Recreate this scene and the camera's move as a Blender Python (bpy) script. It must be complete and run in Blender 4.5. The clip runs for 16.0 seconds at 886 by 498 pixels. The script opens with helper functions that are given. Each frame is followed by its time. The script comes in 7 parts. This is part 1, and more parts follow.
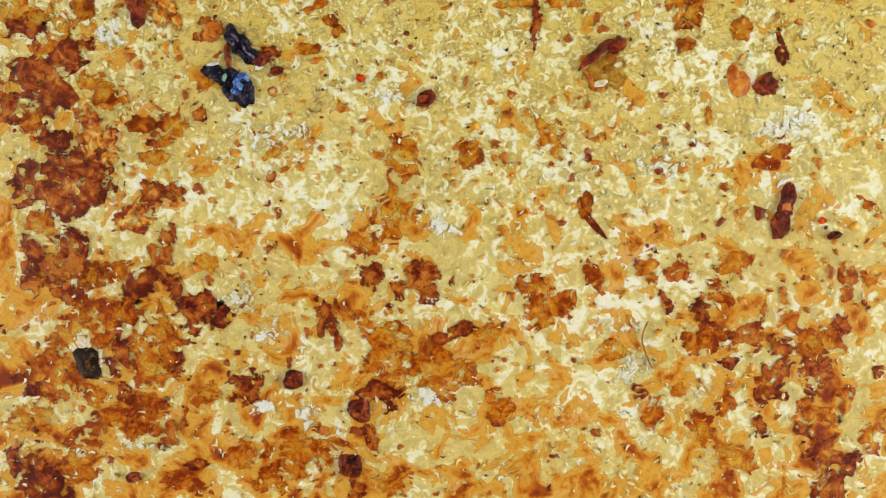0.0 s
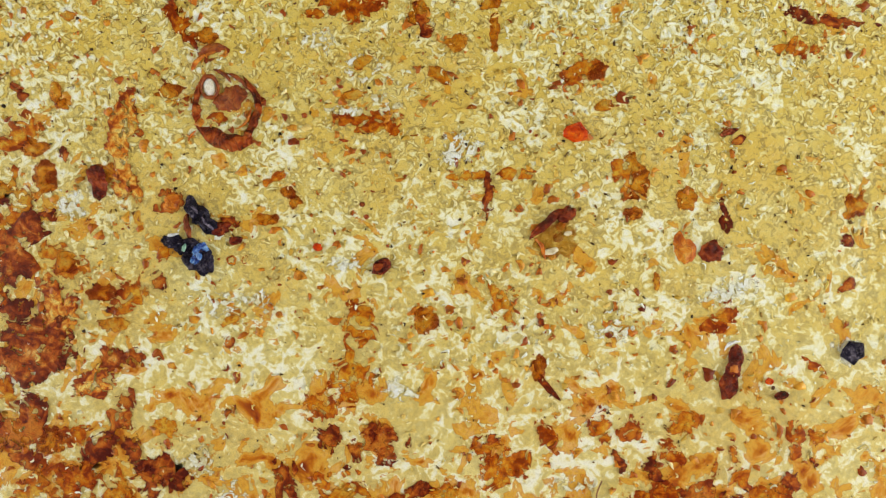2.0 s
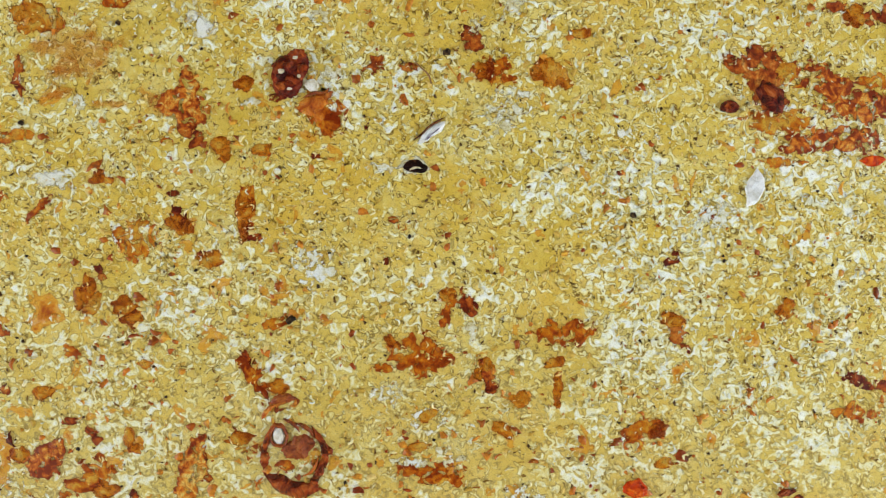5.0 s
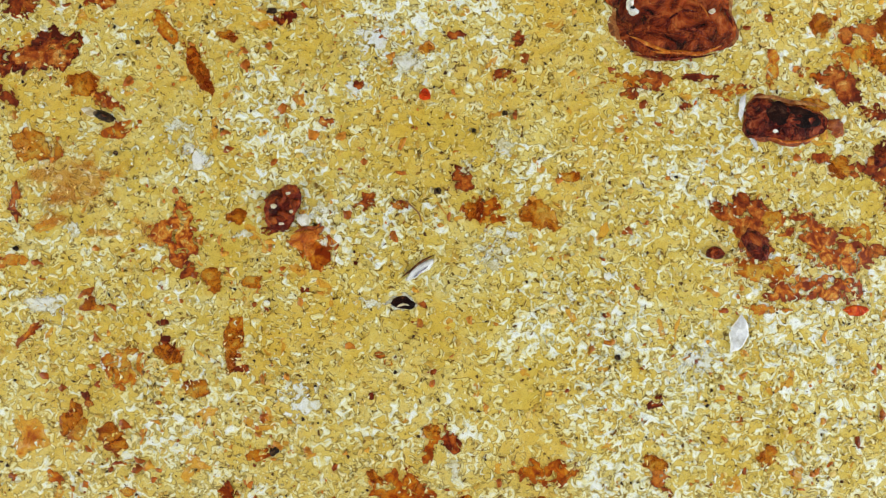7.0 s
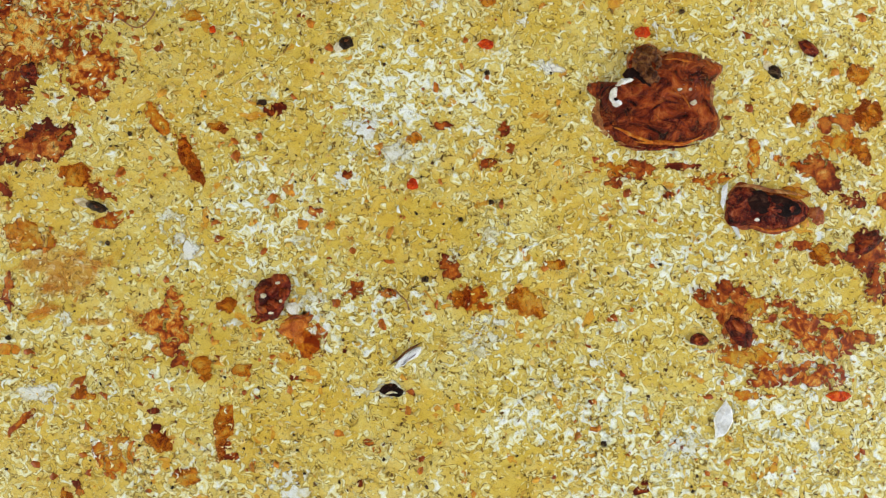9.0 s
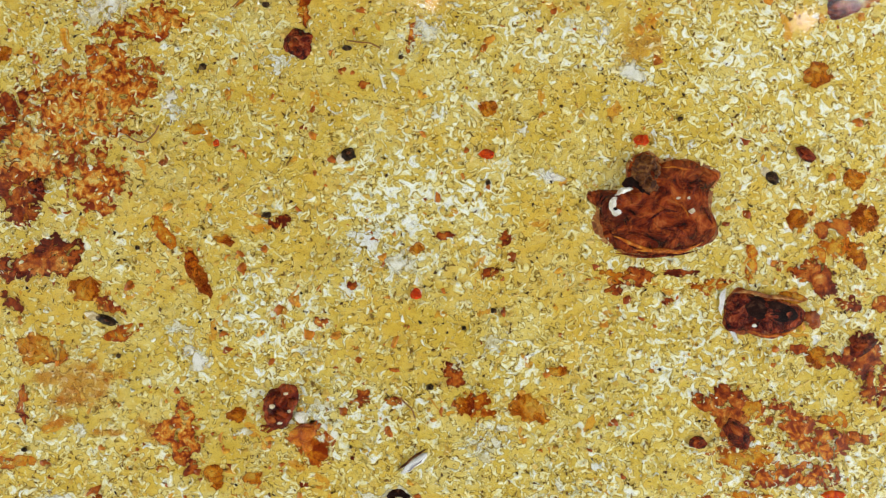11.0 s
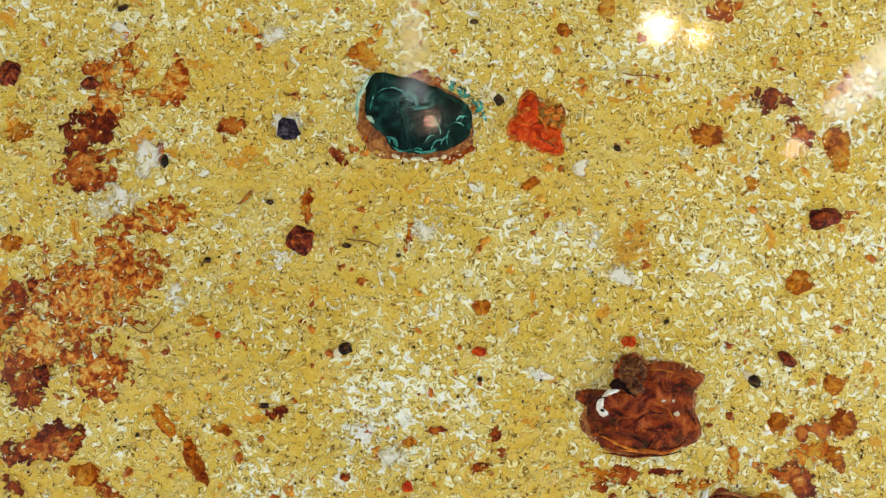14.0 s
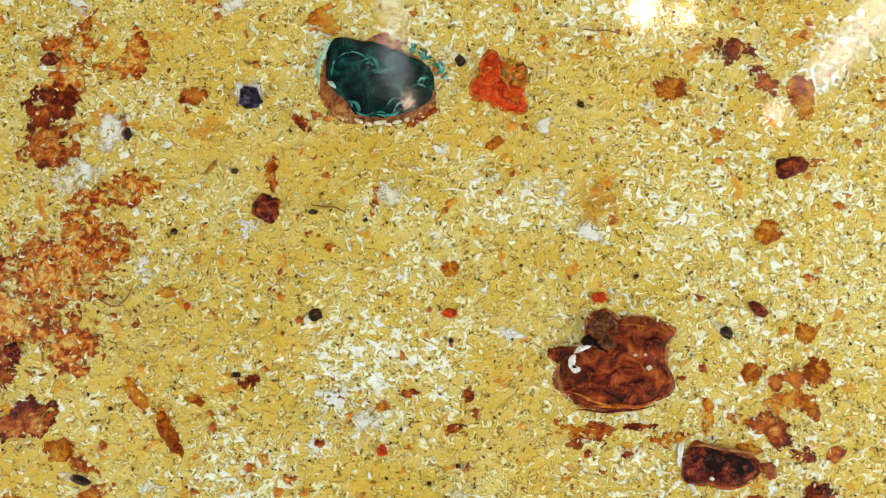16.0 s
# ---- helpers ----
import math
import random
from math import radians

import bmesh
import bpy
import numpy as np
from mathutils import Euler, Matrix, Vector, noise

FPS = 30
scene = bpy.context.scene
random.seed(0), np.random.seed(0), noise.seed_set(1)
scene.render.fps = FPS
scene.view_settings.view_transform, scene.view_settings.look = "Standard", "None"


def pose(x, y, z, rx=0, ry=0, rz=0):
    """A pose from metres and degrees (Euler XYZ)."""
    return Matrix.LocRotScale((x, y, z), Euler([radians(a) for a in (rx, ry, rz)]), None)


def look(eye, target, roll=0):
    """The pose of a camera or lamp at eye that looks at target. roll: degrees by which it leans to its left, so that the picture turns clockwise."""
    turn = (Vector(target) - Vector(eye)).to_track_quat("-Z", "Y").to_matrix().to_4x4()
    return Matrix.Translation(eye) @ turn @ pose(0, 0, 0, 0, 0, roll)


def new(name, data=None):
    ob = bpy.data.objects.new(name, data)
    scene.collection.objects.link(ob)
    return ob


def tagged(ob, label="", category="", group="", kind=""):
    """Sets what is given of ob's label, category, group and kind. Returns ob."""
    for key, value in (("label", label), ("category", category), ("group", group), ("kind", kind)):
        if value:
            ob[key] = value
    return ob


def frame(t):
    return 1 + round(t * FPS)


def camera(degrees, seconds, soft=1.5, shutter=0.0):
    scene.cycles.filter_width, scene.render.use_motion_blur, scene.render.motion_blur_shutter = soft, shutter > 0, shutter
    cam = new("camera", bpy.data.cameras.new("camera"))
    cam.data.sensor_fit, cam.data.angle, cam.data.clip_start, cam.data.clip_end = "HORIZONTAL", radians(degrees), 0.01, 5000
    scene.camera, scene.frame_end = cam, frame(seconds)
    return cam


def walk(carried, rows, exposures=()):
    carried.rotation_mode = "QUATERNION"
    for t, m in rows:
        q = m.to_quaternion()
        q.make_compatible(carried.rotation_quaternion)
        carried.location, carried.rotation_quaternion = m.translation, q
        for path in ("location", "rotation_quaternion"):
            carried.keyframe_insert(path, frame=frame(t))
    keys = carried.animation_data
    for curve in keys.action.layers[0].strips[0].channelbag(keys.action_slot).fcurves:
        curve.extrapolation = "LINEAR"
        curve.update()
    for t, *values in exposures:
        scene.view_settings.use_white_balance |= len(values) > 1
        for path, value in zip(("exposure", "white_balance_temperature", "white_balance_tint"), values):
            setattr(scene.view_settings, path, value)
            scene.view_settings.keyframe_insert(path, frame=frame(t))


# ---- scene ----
cam = camera(69.00, 16.0, 1.25)
PATH = [
    (0, pose(0.0179, 0.0510, 0.5256, -5.030, 0.273, 0.624)),
    (0.5, pose(0.0281, 0.0631, 0.5280, -4.175, -0.090, 0.231)),
    (1, pose(0.0331, 0.0782, 0.5296, -3.932, -0.210, 0.536)),
    (1.5, pose(0.0413, 0.1251, 0.5295, -3.210, -0.370, 0.230)),
    (2, pose(0.0462, 0.1673, 0.5288, -2.927, -0.521, 0.364)),
    (2.5, pose(0.0348, 0.1729, 0.5282, -2.904, -0.330, 0.533)),
    (3, pose(0.0134, 0.1959, 0.5279, -2.549, -0.054, 1.425)),
    (3.5, pose(0.0191, 0.2372, 0.5263, -2.245, 0.242, 0.381)),
    (4, pose(-0.0197, 0.3092, 0.5284, -1.515, 0.590, -0.011)),
    (4.5, pose(-0.0139, 0.3758, 0.5302, -1.181, 0.463, 0.754)),
    (5, pose(-0.0071, 0.4347, 0.5329, -0.556, 0.027, 1.892)),
    (5.2, pose(-0.0031, 0.4681, 0.5346, 0.119, 0.003, 1.671)),
    (7.3, pose(0.0010, 0.5345, 0.5387, 1.437, 0.092, 3.675)),
    (7.5, pose(0.0067, 0.5282, 0.5382, 1.856, -0.009, 2.988)),
    (8, pose(0.0074, 0.5525, 0.5427, 1.340, 0.208, 2.517)),
    (8.5, pose(0.0031, 0.5735, 0.5452, 1.727, 0.039, 3.182)),
    (9, pose(0.0051, 0.5997, 0.5480, 1.979, -0.023, 3.344)),
    (9.2, pose(0.0028, 0.6128, 0.5499, 2.535, 0.013, 3.379)),
    (11.3, pose(-0.0033, 0.7200, 0.5611, 0.113, 0.002, 2.549)),
    (11.5, pose(-0.0020, 0.7266, 0.5616, 0.144, 0.007, 2.644)),
    (12, pose(-0.0020, 0.7545, 0.5650, 0.110, -0.000, 2.842)),
    (12.5, pose(-0.0161, 0.7650, 0.5660, 0.364, 0.020, 3.144)),
    (13, pose(-0.0225, 0.7909, 0.5706, 0.126, 0.005, 3.417)),
    (13.5, pose(-0.0241, 0.8372, 0.5761, 0.939, -0.041, 3.998)),
    (14, pose(-0.0091, 0.8677, 0.5823, 1.841, -0.231, 3.993)),
    (14.5, pose(-0.0274, 0.8986, 0.5873, 2.233, -0.029, 4.591)),
    (15, pose(0.0007, 0.9082, 0.5954, 3.639, 0.276, 4.335)),
    (15.5, pose(0.0121, 0.8900, 0.5891, 1.731, 0.151, 2.642)),
    (16, pose(0.0232, 0.8369, 0.5800, 1.686, -0.059, 1.885)),
]
walk(cam, PATH, [(0.0, 0.15, 7250, 10), (1.0, 0.03, 7250, 10), (3.5, 0.12, 7300, 10), (5.0, 0.06, 6600, 10), (7.5, 0.14, 6650, 10), (9.0, 0.13, 6650, 10), (11.5, 0.12, 7000, 10), (12.5, 0.09, 7050, 10), (14.0, 0.10, 7050, 10), (15.0, 0.26, 6750, 10), (16.0, 0.26, 6750, 10)])

# ---- world and light ----
world = bpy.data.worlds.new("world")
scene.world = world
world.use_nodes = True
sky = world.node_tree.nodes.new("ShaderNodeTexSky")
sky.sky_type = "NISHITA"
sky.sun_disc = False
sky.sun_elevation, sky.sun_rotation = radians(40), radians(90)
world.node_tree.links.new(sky.outputs[0], world.node_tree.nodes["Background"].inputs[0])
world.node_tree.nodes["Background"].inputs[1].default_value = 0.1


def fill_panel(name, m, sx, sy, watts, colour):
    lamp = bpy.data.lights.new(name, "AREA")
    lamp.shape, lamp.size, lamp.size_y, lamp.energy, lamp.color = "RECTANGLE", sx, sy, watts, colour
    ob = new(name, lamp)
    ob.matrix_world = m
    return ob


FLOOR = -0.80          # the slab's top is at height 0
CEIL = 1.85
HANG = 0.85
X0, X1, Y0, Y1 = -2.6, 2.6, -2.2, 3.4
# two unseen area lamps, added to light the slab from both sides
fill_panel("window_light_west", look((X0 + 0.04, -0.4, 0.95), (0, -0.4, 0.35)), 2.6, 1.3, 92, (0.95, 1.0, 1.03))
fill_panel("window_light_east", look((X1 - 0.04, -0.4, 0.95), (0, -0.4, 0.35)), 2.6, 1.3, 108, (0.95, 1.0, 1.03))


# ---- materials ----
def material(name, rough=0.5, metal=0.0, spec=0.5):
    m = bpy.data.materials.new(name)
    m.use_nodes = True
    b = m.node_tree.nodes["Principled BSDF"]
    b.inputs["Roughness"].default_value, b.inputs["Metallic"].default_value = rough, metal
    b.inputs["Specular IOR Level"].default_value = spec
    return m, m.node_tree.nodes, m.node_tree.links, b


def noise_node(n, l, scale, detail=4.0, rough=0.6, distort=0.0, offset=None):
    g = n.new("ShaderNodeNewGeometry")
    t = n.new("ShaderNodeTexNoise")
    t.inputs["Scale"].default_value, t.inputs["Detail"].default_value = scale, detail
    t.inputs["Roughness"].default_value, t.inputs["Distortion"].default_value = rough, distort
    if offset:
        v = n.new("ShaderNodeVectorMath")
        v.inputs[1].default_value = offset
        l.new(g.outputs["Position"], v.inputs[0])
        l.new(v.outputs[0], t.inputs["Vector"])
    else:
        l.new(g.outputs["Position"], t.inputs["Vector"])
    return t


def ramp_node(n, l, source, stops):
    r = n.new("ShaderNodeValToRGB")
    el = r.color_ramp.elements
    while len(el) < len(stops):
        el.new(0.5)
    for e, (p, c) in zip(el, stops):
        e.position, e.color = p, (*c, 1)
    l.new(source, r.inputs[0])
    return r


def mix_node(n, l, fac, a, b, mode="MIX"):
    x = n.new("ShaderNodeMix")
    x.data_type, x.blend_type = "RGBA", mode
    for sock, v in ((x.inputs[0], fac), (x.inputs[6], a), (x.inputs[7], b)):
        if isinstance(v, (int, float)):
            sock.default_value = v
        elif isinstance(v, tuple):
            sock.default_value = (*v, 1)
        else:
            l.new(v, sock)
    return x.outputs[2]


def math_node(n, l, op, a, b, clamp=False):
    x = n.new("ShaderNodeMath")
    x.operation, x.use_clamp = op, clamp
    for sock, v in zip(x.inputs, (a, b)):
        if isinstance(v, (int, float)):
            sock.default_value = v
        else:
            l.new(v, sock)
    return x.outputs[0]


def bump_node(n, l, b, source, strength, distance):
    x = n.new("ShaderNodeBump")
    x.inputs["Strength"].default_value, x.inputs["Distance"].default_value = strength, distance
    l.new(source, x.inputs["Height"])
    l.new(x.outputs[0], b.inputs["Normal"])


def matrix_material():
    """The yellow ground mass: ochre paste set with curled cream and white crystals with painted dark outlines, amber
    blots towards the near end.
    """
    m, n, l, b = material("yellow_ground_mass", 0.6, 0.0, 0.05)
    wide = noise_node(n, l, 9, 3, 0.6)
    n1 = noise_node(n, l, 30, 4, 0.6, 1.0)
    n2 = noise_node(n, l, 88, 3, 0.6, 1.2, (1.3, 4.1, 0.2))
    n3 = noise_node(n, l, 240, 2, 0.6, 0.8, (2.2, 0.3, 5.0))

    def part_of(node, share):
        return math_node(n, l, "MULTIPLY", math_node(n, l, "SUBTRACT", node.outputs[0], 0.5), share)

    def add(*terms):
        v = terms[0]
        for t in terms[1:]:
            v = math_node(n, l, "ADD", v, t)
        return v

    def mul(a, k):
        return math_node(n, l, "MULTIPLY", a, k)

    g = n.new("ShaderNodeNewGeometry")
    xyz = n.new("ShaderNodeSeparateXYZ")
    l.new(g.outputs["Position"], xyz.inputs[0])
    # the near end is coarser: soft white clumps in place of fine crystals
    coarse = math_node(n, l, "MULTIPLY", math_node(n, l, "SUBTRACT", COARSE_Y, xyz.outputs[1]), 2.2, True)
    fineness = math_node(n, l, "SUBTRACT", 1.0, mul(coarse, 0.55))
    white = n.new("ShaderNodeAttribute")
    white.attribute_name = "white"
    dense = add(mul(white.outputs["Fac"], mul(fineness, 0.054)), part_of(wide, 0.15), part_of(n1, 0.25), mul(coarse, 0.03))
    # curled crystals of two sizes; those of the near end are larger
    small = noise_node(n, l, 135, 1.5, 0.5, 1.1)
    large = noise_node(n, l, 58, 3, 0.6, 1.3, (6.0, 6.0, 2.0))
    field = add(mul(small.outputs[0], math_node(n, l, "SUBTRACT", 1.0, mul(coarse, 0.7))), mul(large.outputs[0], mul(coarse, 0.7)))
    raw = add(field, dense, -0.545)
    crystal = mul(raw, math_node(n, l, "SUBTRACT", 1.0, mul(coarse, 0.72)))
    tiny = noise_node(n, l, 270, 1, 0.5, 0.8, (4.0, 9.0, 2.0))
    crumb = add(tiny.outputs[0], mul(dense, 0.7), -0.62)
    # ochre paste
    paste = ramp_node(n, l, add(part_of(n1, 0.9), part_of(n2, 0.5), part_of(wide, 0.5), 0.5), [(0.25, OCHRE_D), (0.45, OCHRE), (0.62, LEMON), (0.85, LEMON)])
    golden = noise_node(n, l, 13, 3, 0.6, 0.6, (8.0, 5.0, 3.0))
    gilt = ramp_node(n, l, add(golden.outputs[0], mul(white.outputs["Fac"], -0.06)), [(0.44, (0, 0, 0)), (0.64, (1, 1, 1))])
    paste_c = mix_node(n, l, mul(gilt.outputs[0], 0.5), paste.outputs[0], GOLD)
    tone = add(raw, mul(dense, 0.75), mul(coarse, 0.005), part_of(n2, 0.20))
    pale = ramp_node(n, l, tone, [(0.0, LEMON), (0.05, CREAM), (0.12, MILK), (0.20, SNOW)])
    on = ramp_node(n, l, crystal, [(0.0, (0, 0, 0)), (0.016, (1, 1, 1))])
    on2 = ramp_node(n, l, crumb, [(0.0, (0, 0, 0)), (0.03, (0.75, 0.75, 0.75))])
    c = mix_node(n, l, mul(on2.outputs[0], fineness), paste_c, CREAM)
    c = mix_node(n, l, on.outputs[0], c, pale.outputs[0])
    # relief outlines painted dark along one side or the other of the crystals
    n4 = noise_node(n, l, 110, 2, 0.5, 0.8, (9.0, 3.0, 2.0))
    gate = ramp_node(n, l, n4.outputs[0], [(0.40, (0, 0, 0)), (0.54, (1, 1, 1))])
    near_edge = math_node(n, l, "SUBTRACT", 1.0, math_node(n, l, "DIVIDE", math_node(n, l, "ABSOLUTE", add(crystal, 0.022), 0.0), 0.036), True)
    k = mul(mul(near_edge, gate.outputs[0]), mul(fineness, OUTLINE_SHARE))
    c = mix_node(n, l, k, c, OUTLINE_TONE)
    edge2 = math_node(n, l, "SUBTRACT", 1.0, math_node(n, l, "DIVIDE", math_node(n, l, "ABSOLUTE", add(crumb, 0.024), 0.0), 0.036), True)
    gate2 = ramp_node(n, l, n4.outputs[0], [(0.40, (1, 1, 1)), (0.52, (0, 0, 0))])
    c1 = mix_node(n, l, mul(mul(edge2, gate2.outputs[0]), mul(fineness, OUTLINE_SHARE * 0.75)), c, OUTLINE_TONE)
    # a pale tone mixed over the near end, which lowers its contrast
    c1 = mix_node(n, l, mul(coarse, 0.34), c1, NEAR_TONE)
    # amber blots, thicker towards the near end and its western side
    near = math_node(n, l, "MULTIPLY", math_node(n, l, "SUBTRACT", 0.20, xyz.outputs[1]), 0.32, True)
    west = math_node(n, l, "MULTIPLY", math_node(n, l, "SUBTRACT", -0.10, xyz.outputs[0]), 0.30, True)
    blot = noise_node(n, l, 34, 4, 0.60, 0.5, (7.0, 2.0, 1.0))
    a = add(blot.outputs[0], near, mul(west, 0.5), mul(math_node(n, l, "SUBTRACT", 1.0, coarse), -0.05))
    am = ramp_node(n, l, a, [(0.600, (0, 0, 0)), (0.612, (0.9, 0.9, 0.9)), (0.66, (0.85, 0.85, 0.85)), (0.72, (1, 1, 1))])
    ac = ramp_node(n, l, a, [(0.60, (0.42, 0.13, 0.012)), (0.635, (0.64, 0.34, 0.035)), (0.70, (0.54, 0.20, 0.015)), (0.76, (0.34, 0.075, 0.010)), (0.82, (0.20, 0.03, 0.01))])
    c2 = mix_node(n, l, am.outputs[0], c1, ac.outputs[0])
    grain = ramp_node(n, l, n3.outputs[0], [(0.30, (0.40, 0.38, 0.32)), (0.48, (0.5, 0.5, 0.5)), (0.68, (0.58, 0.58, 0.57))])
    l.new(mix_node(n, l, mul(fineness, 0.6), c2, grain.outputs[0], "OVERLAY"), b.inputs["Base Color"])
    bump_node(n, l, b, math_node(n, l, "MAXIMUM", crystal, -0.05), 0.25, 0.008)
    return m


def flake_material(name, stops, rough=0.5, grain=0.6):
    """Loose-looking mineral flakes, each of its own tone."""
    m, n, l, b = material(name, rough, 0.0, 0.2)
    g = n.new("ShaderNodeNewGeometry")
    c = ramp_node(n, l, g.outputs["Random Per Island"], stops)
    t = noise_node(n, l, 300, 3)
    s = ramp_node(n, l, t.outputs[0], [(0.3, (0.36, 0.34, 0.28)), (0.6, (0.55, 0.55, 0.55))])
    col = mix_node(n, l, grain, c.outputs[0], s.outputs[0], "OVERLAY")
    if grain > 0.8:        # mottled and veined like the larger stains
        w = noise_node(n, l, 95, 4, 0.65, 1.5, (3.0, 8.0, 1.0))
        dim = ramp_node(n, l, w.outputs[0], [(0.36, (0.25, 0.22, 0.22)), (0.5, (0.5, 0.5, 0.5)), (0.66, (0.68, 0.72, 0.72))])
        col = mix_node(n, l, 1.0, col, dim.outputs[0], "OVERLAY")
    l.new(col, b.inputs["Base Color"])
    bump_node(n, l, b, t.outputs[0], 0.4, 0.001)
    return m


def stain_material(name, stops, scale=62, cut=0.52, soft=0.05, spread=0.75, rough=0.3, most=1.0, edge=0.85, border=0.17, porous=0.055, clear=0.0, worms=0.6):
    """Resinous deposit with a ragged edge and holes where the ground shows."""
    m, n, l, b = material(name, rough, 0.0, 0.2)
    rim = n.new("ShaderNodeAttribute")
    rim.attribute_name = "inside"
    t = noise_node(n, l, scale, 3, 0.55, 0.9)
    t2 = noise_node(n, l, scale * 0.9, 5, 0.66, 1.2, (3.1, 1.7, 0.4))
    info = n.new("ShaderNodeObjectInfo")
    tone = math_node(n, l, "ADD", t2.outputs[0], math_node(n, l, "MULTIPLY", math_node(n, l, "SUBTRACT", info.outputs["Random"], 0.5), 0.16))
    tone = math_node(n, l, "ADD", tone, math_node(n, l, "MULTIPLY", math_node(n, l, "SUBTRACT", rim.outputs["Fac"], 0.6), 0.14))
    worm = noise_node(n, l, 135, 1.5, 0.5, 1.1)
    tone = math_node(n, l, "ADD", math_node(n, l, "MULTIPLY", math_node(n, l, "SUBTRACT", tone, 0.5), 1.3), 0.5)
    tone = math_node(n, l, "ADD", tone, math_node(n, l, "MULTIPLY", math_node(n, l, "SUBTRACT", worm.outputs[0], 0.5), worms))
    c = ramp_node(n, l, tone, stops)
    body = math_node(n, l, "ADD", math_node(n, l, "MULTIPLY", rim.outputs["Fac"], spread), math_node(n, l, "MULTIPLY", math_node(n, l, "SUBTRACT", t.outputs[0], 0.5), 2.1))
    a = math_node(n, l, "DIVIDE", math_node(n, l, "SUBTRACT", body, cut - 0.3), soft, True)
    pores = noise_node(n, l, 92, 2, 0.5, 1.0, (5.0, 1.0, 8.0))
    pore = ramp_node(n, l, pores.outputs[0], [(0.5 - porous - 0.03, (0, 0, 0)), (0.5 - porous, (1, 1, 1))])
    cover = math_node(n, l, "MULTIPLY", math_node(n, l, "MULTIPLY", a, pore.outputs[0]), most)
    rimmed = ramp_node(n, l, pores.outputs[0], [(0.5 - porous, (1, 1, 1)), (0.5 - porous + 0.035, (0, 0, 0))])
    vein = noise_node(n, l, 125, 4, 0.6, 2.0, (0.5, 6.0, 3.0))
    thread = ramp_node(n, l, vein.outputs[0], [(0.465, (0, 0, 0)), (0.485, (1, 1, 1)), (0.495, (1, 1, 1)), (0.52, (0, 0, 0))])
    # the deposit is thicker and darker along its ragged border
    far = math_node(n, l, "DIVIDE", math_node(n, l, "SUBTRACT", body, cut - 0.3), border, True)
    fine = noise_node(n, l, 230, 3, 0.6, 0.5)
    grain = ramp_node(n, l, fine.outputs[0], [(0.3, (0.34, 0.30, 0.28)), (0.62, (0.60, 0.60, 0.60))])
    deep = mix_node(n, l, math_node(n, l, "MULTIPLY", math_node(n, l, "SUBTRACT", 1.0, far), edge), c.outputs[0], stops[0][1])
    lines = math_node(n, l, "MULTIPLY", math_node(n, l, "MAXIMUM", rimmed.outputs[0], thread.outputs[0]), edge * 0.7)
    deep = mix_node(n, l, lines, deep, stops[0][1])
    paint = mix_node(n, l, 0.7, deep, grain.outputs[0], "OVERLAY")
    l.new(paint, b.inputs["Base Color"])
    bump_node(n, l, b, t2.outputs[0], 0.5, 0.002)
    # the film lets a share of the light through, tinted; bare where it has holes
    tint = n.new("ShaderNodeGamma")
    tint.inputs[1].default_value = 0.36
    l.new(paint, tint.inputs[0])
    film, body_mix, bare_mix, gap = (n.new("ShaderNodeBsdfTransparent"), n.new("ShaderNodeMixShader"), n.new("ShaderNodeMixShader"), n.new("ShaderNodeBsdfTransparent"))
    l.new(tint.outputs[0], film.inputs[0])
    body_mix.inputs[0].default_value = clear
    l.new(b.outputs[0], body_mix.inputs[1]), l.new(film.outputs[0], body_mix.inputs[2])
    l.new(cover, bare_mix.inputs[0]), l.new(gap.outputs[0], bare_mix.inputs[1]), l.new(body_mix.outputs[0], bare_mix.inputs[2])
    l.new(bare_mix.outputs[0], n["Material Output"].inputs["Surface"])
    return m


def solid_material(name, stops, rough=0.3, scale=60, spec=0.5, bump=0.5, veins=0.0, deep=0.002):
    m, n, l, b = material(name, rough, 0.0, spec)
    t = noise_node(n, l, scale, 5, 0.68, 1.0)
    c = ramp_node(n, l, t.outputs[0], stops).outputs[0]
    if veins:
        f = noise_node(n, l, scale * 0.8, 3, 0.55, 1.0, (4.0, 2.0, 7.0))
        dark = ramp_node(n, l, f.outputs[0], [(0.455, (0, 0, 0)), (0.480, (1, 1, 1)), (0.490, (1, 1, 1)), (0.505, (0, 0, 0))])
        pale = ramp_node(n, l, f.outputs[0], [(0.500, (0, 0, 0)), (0.512, (1, 1, 1)), (0.530, (0, 0, 0))])
        c = mix_node(n, l, math_node(n, l, "MULTIPLY", dark.outputs[0], veins), c, stops[0][1])
        c = mix_node(n, l, math_node(n, l, "MULTIPLY", pale.outputs[0], veins * 0.6), c, stops[-1][1])
    l.new(c, b.inputs["Base Color"])
    bump_node(n, l, b, t.outputs[0], bump, deep)
    return m


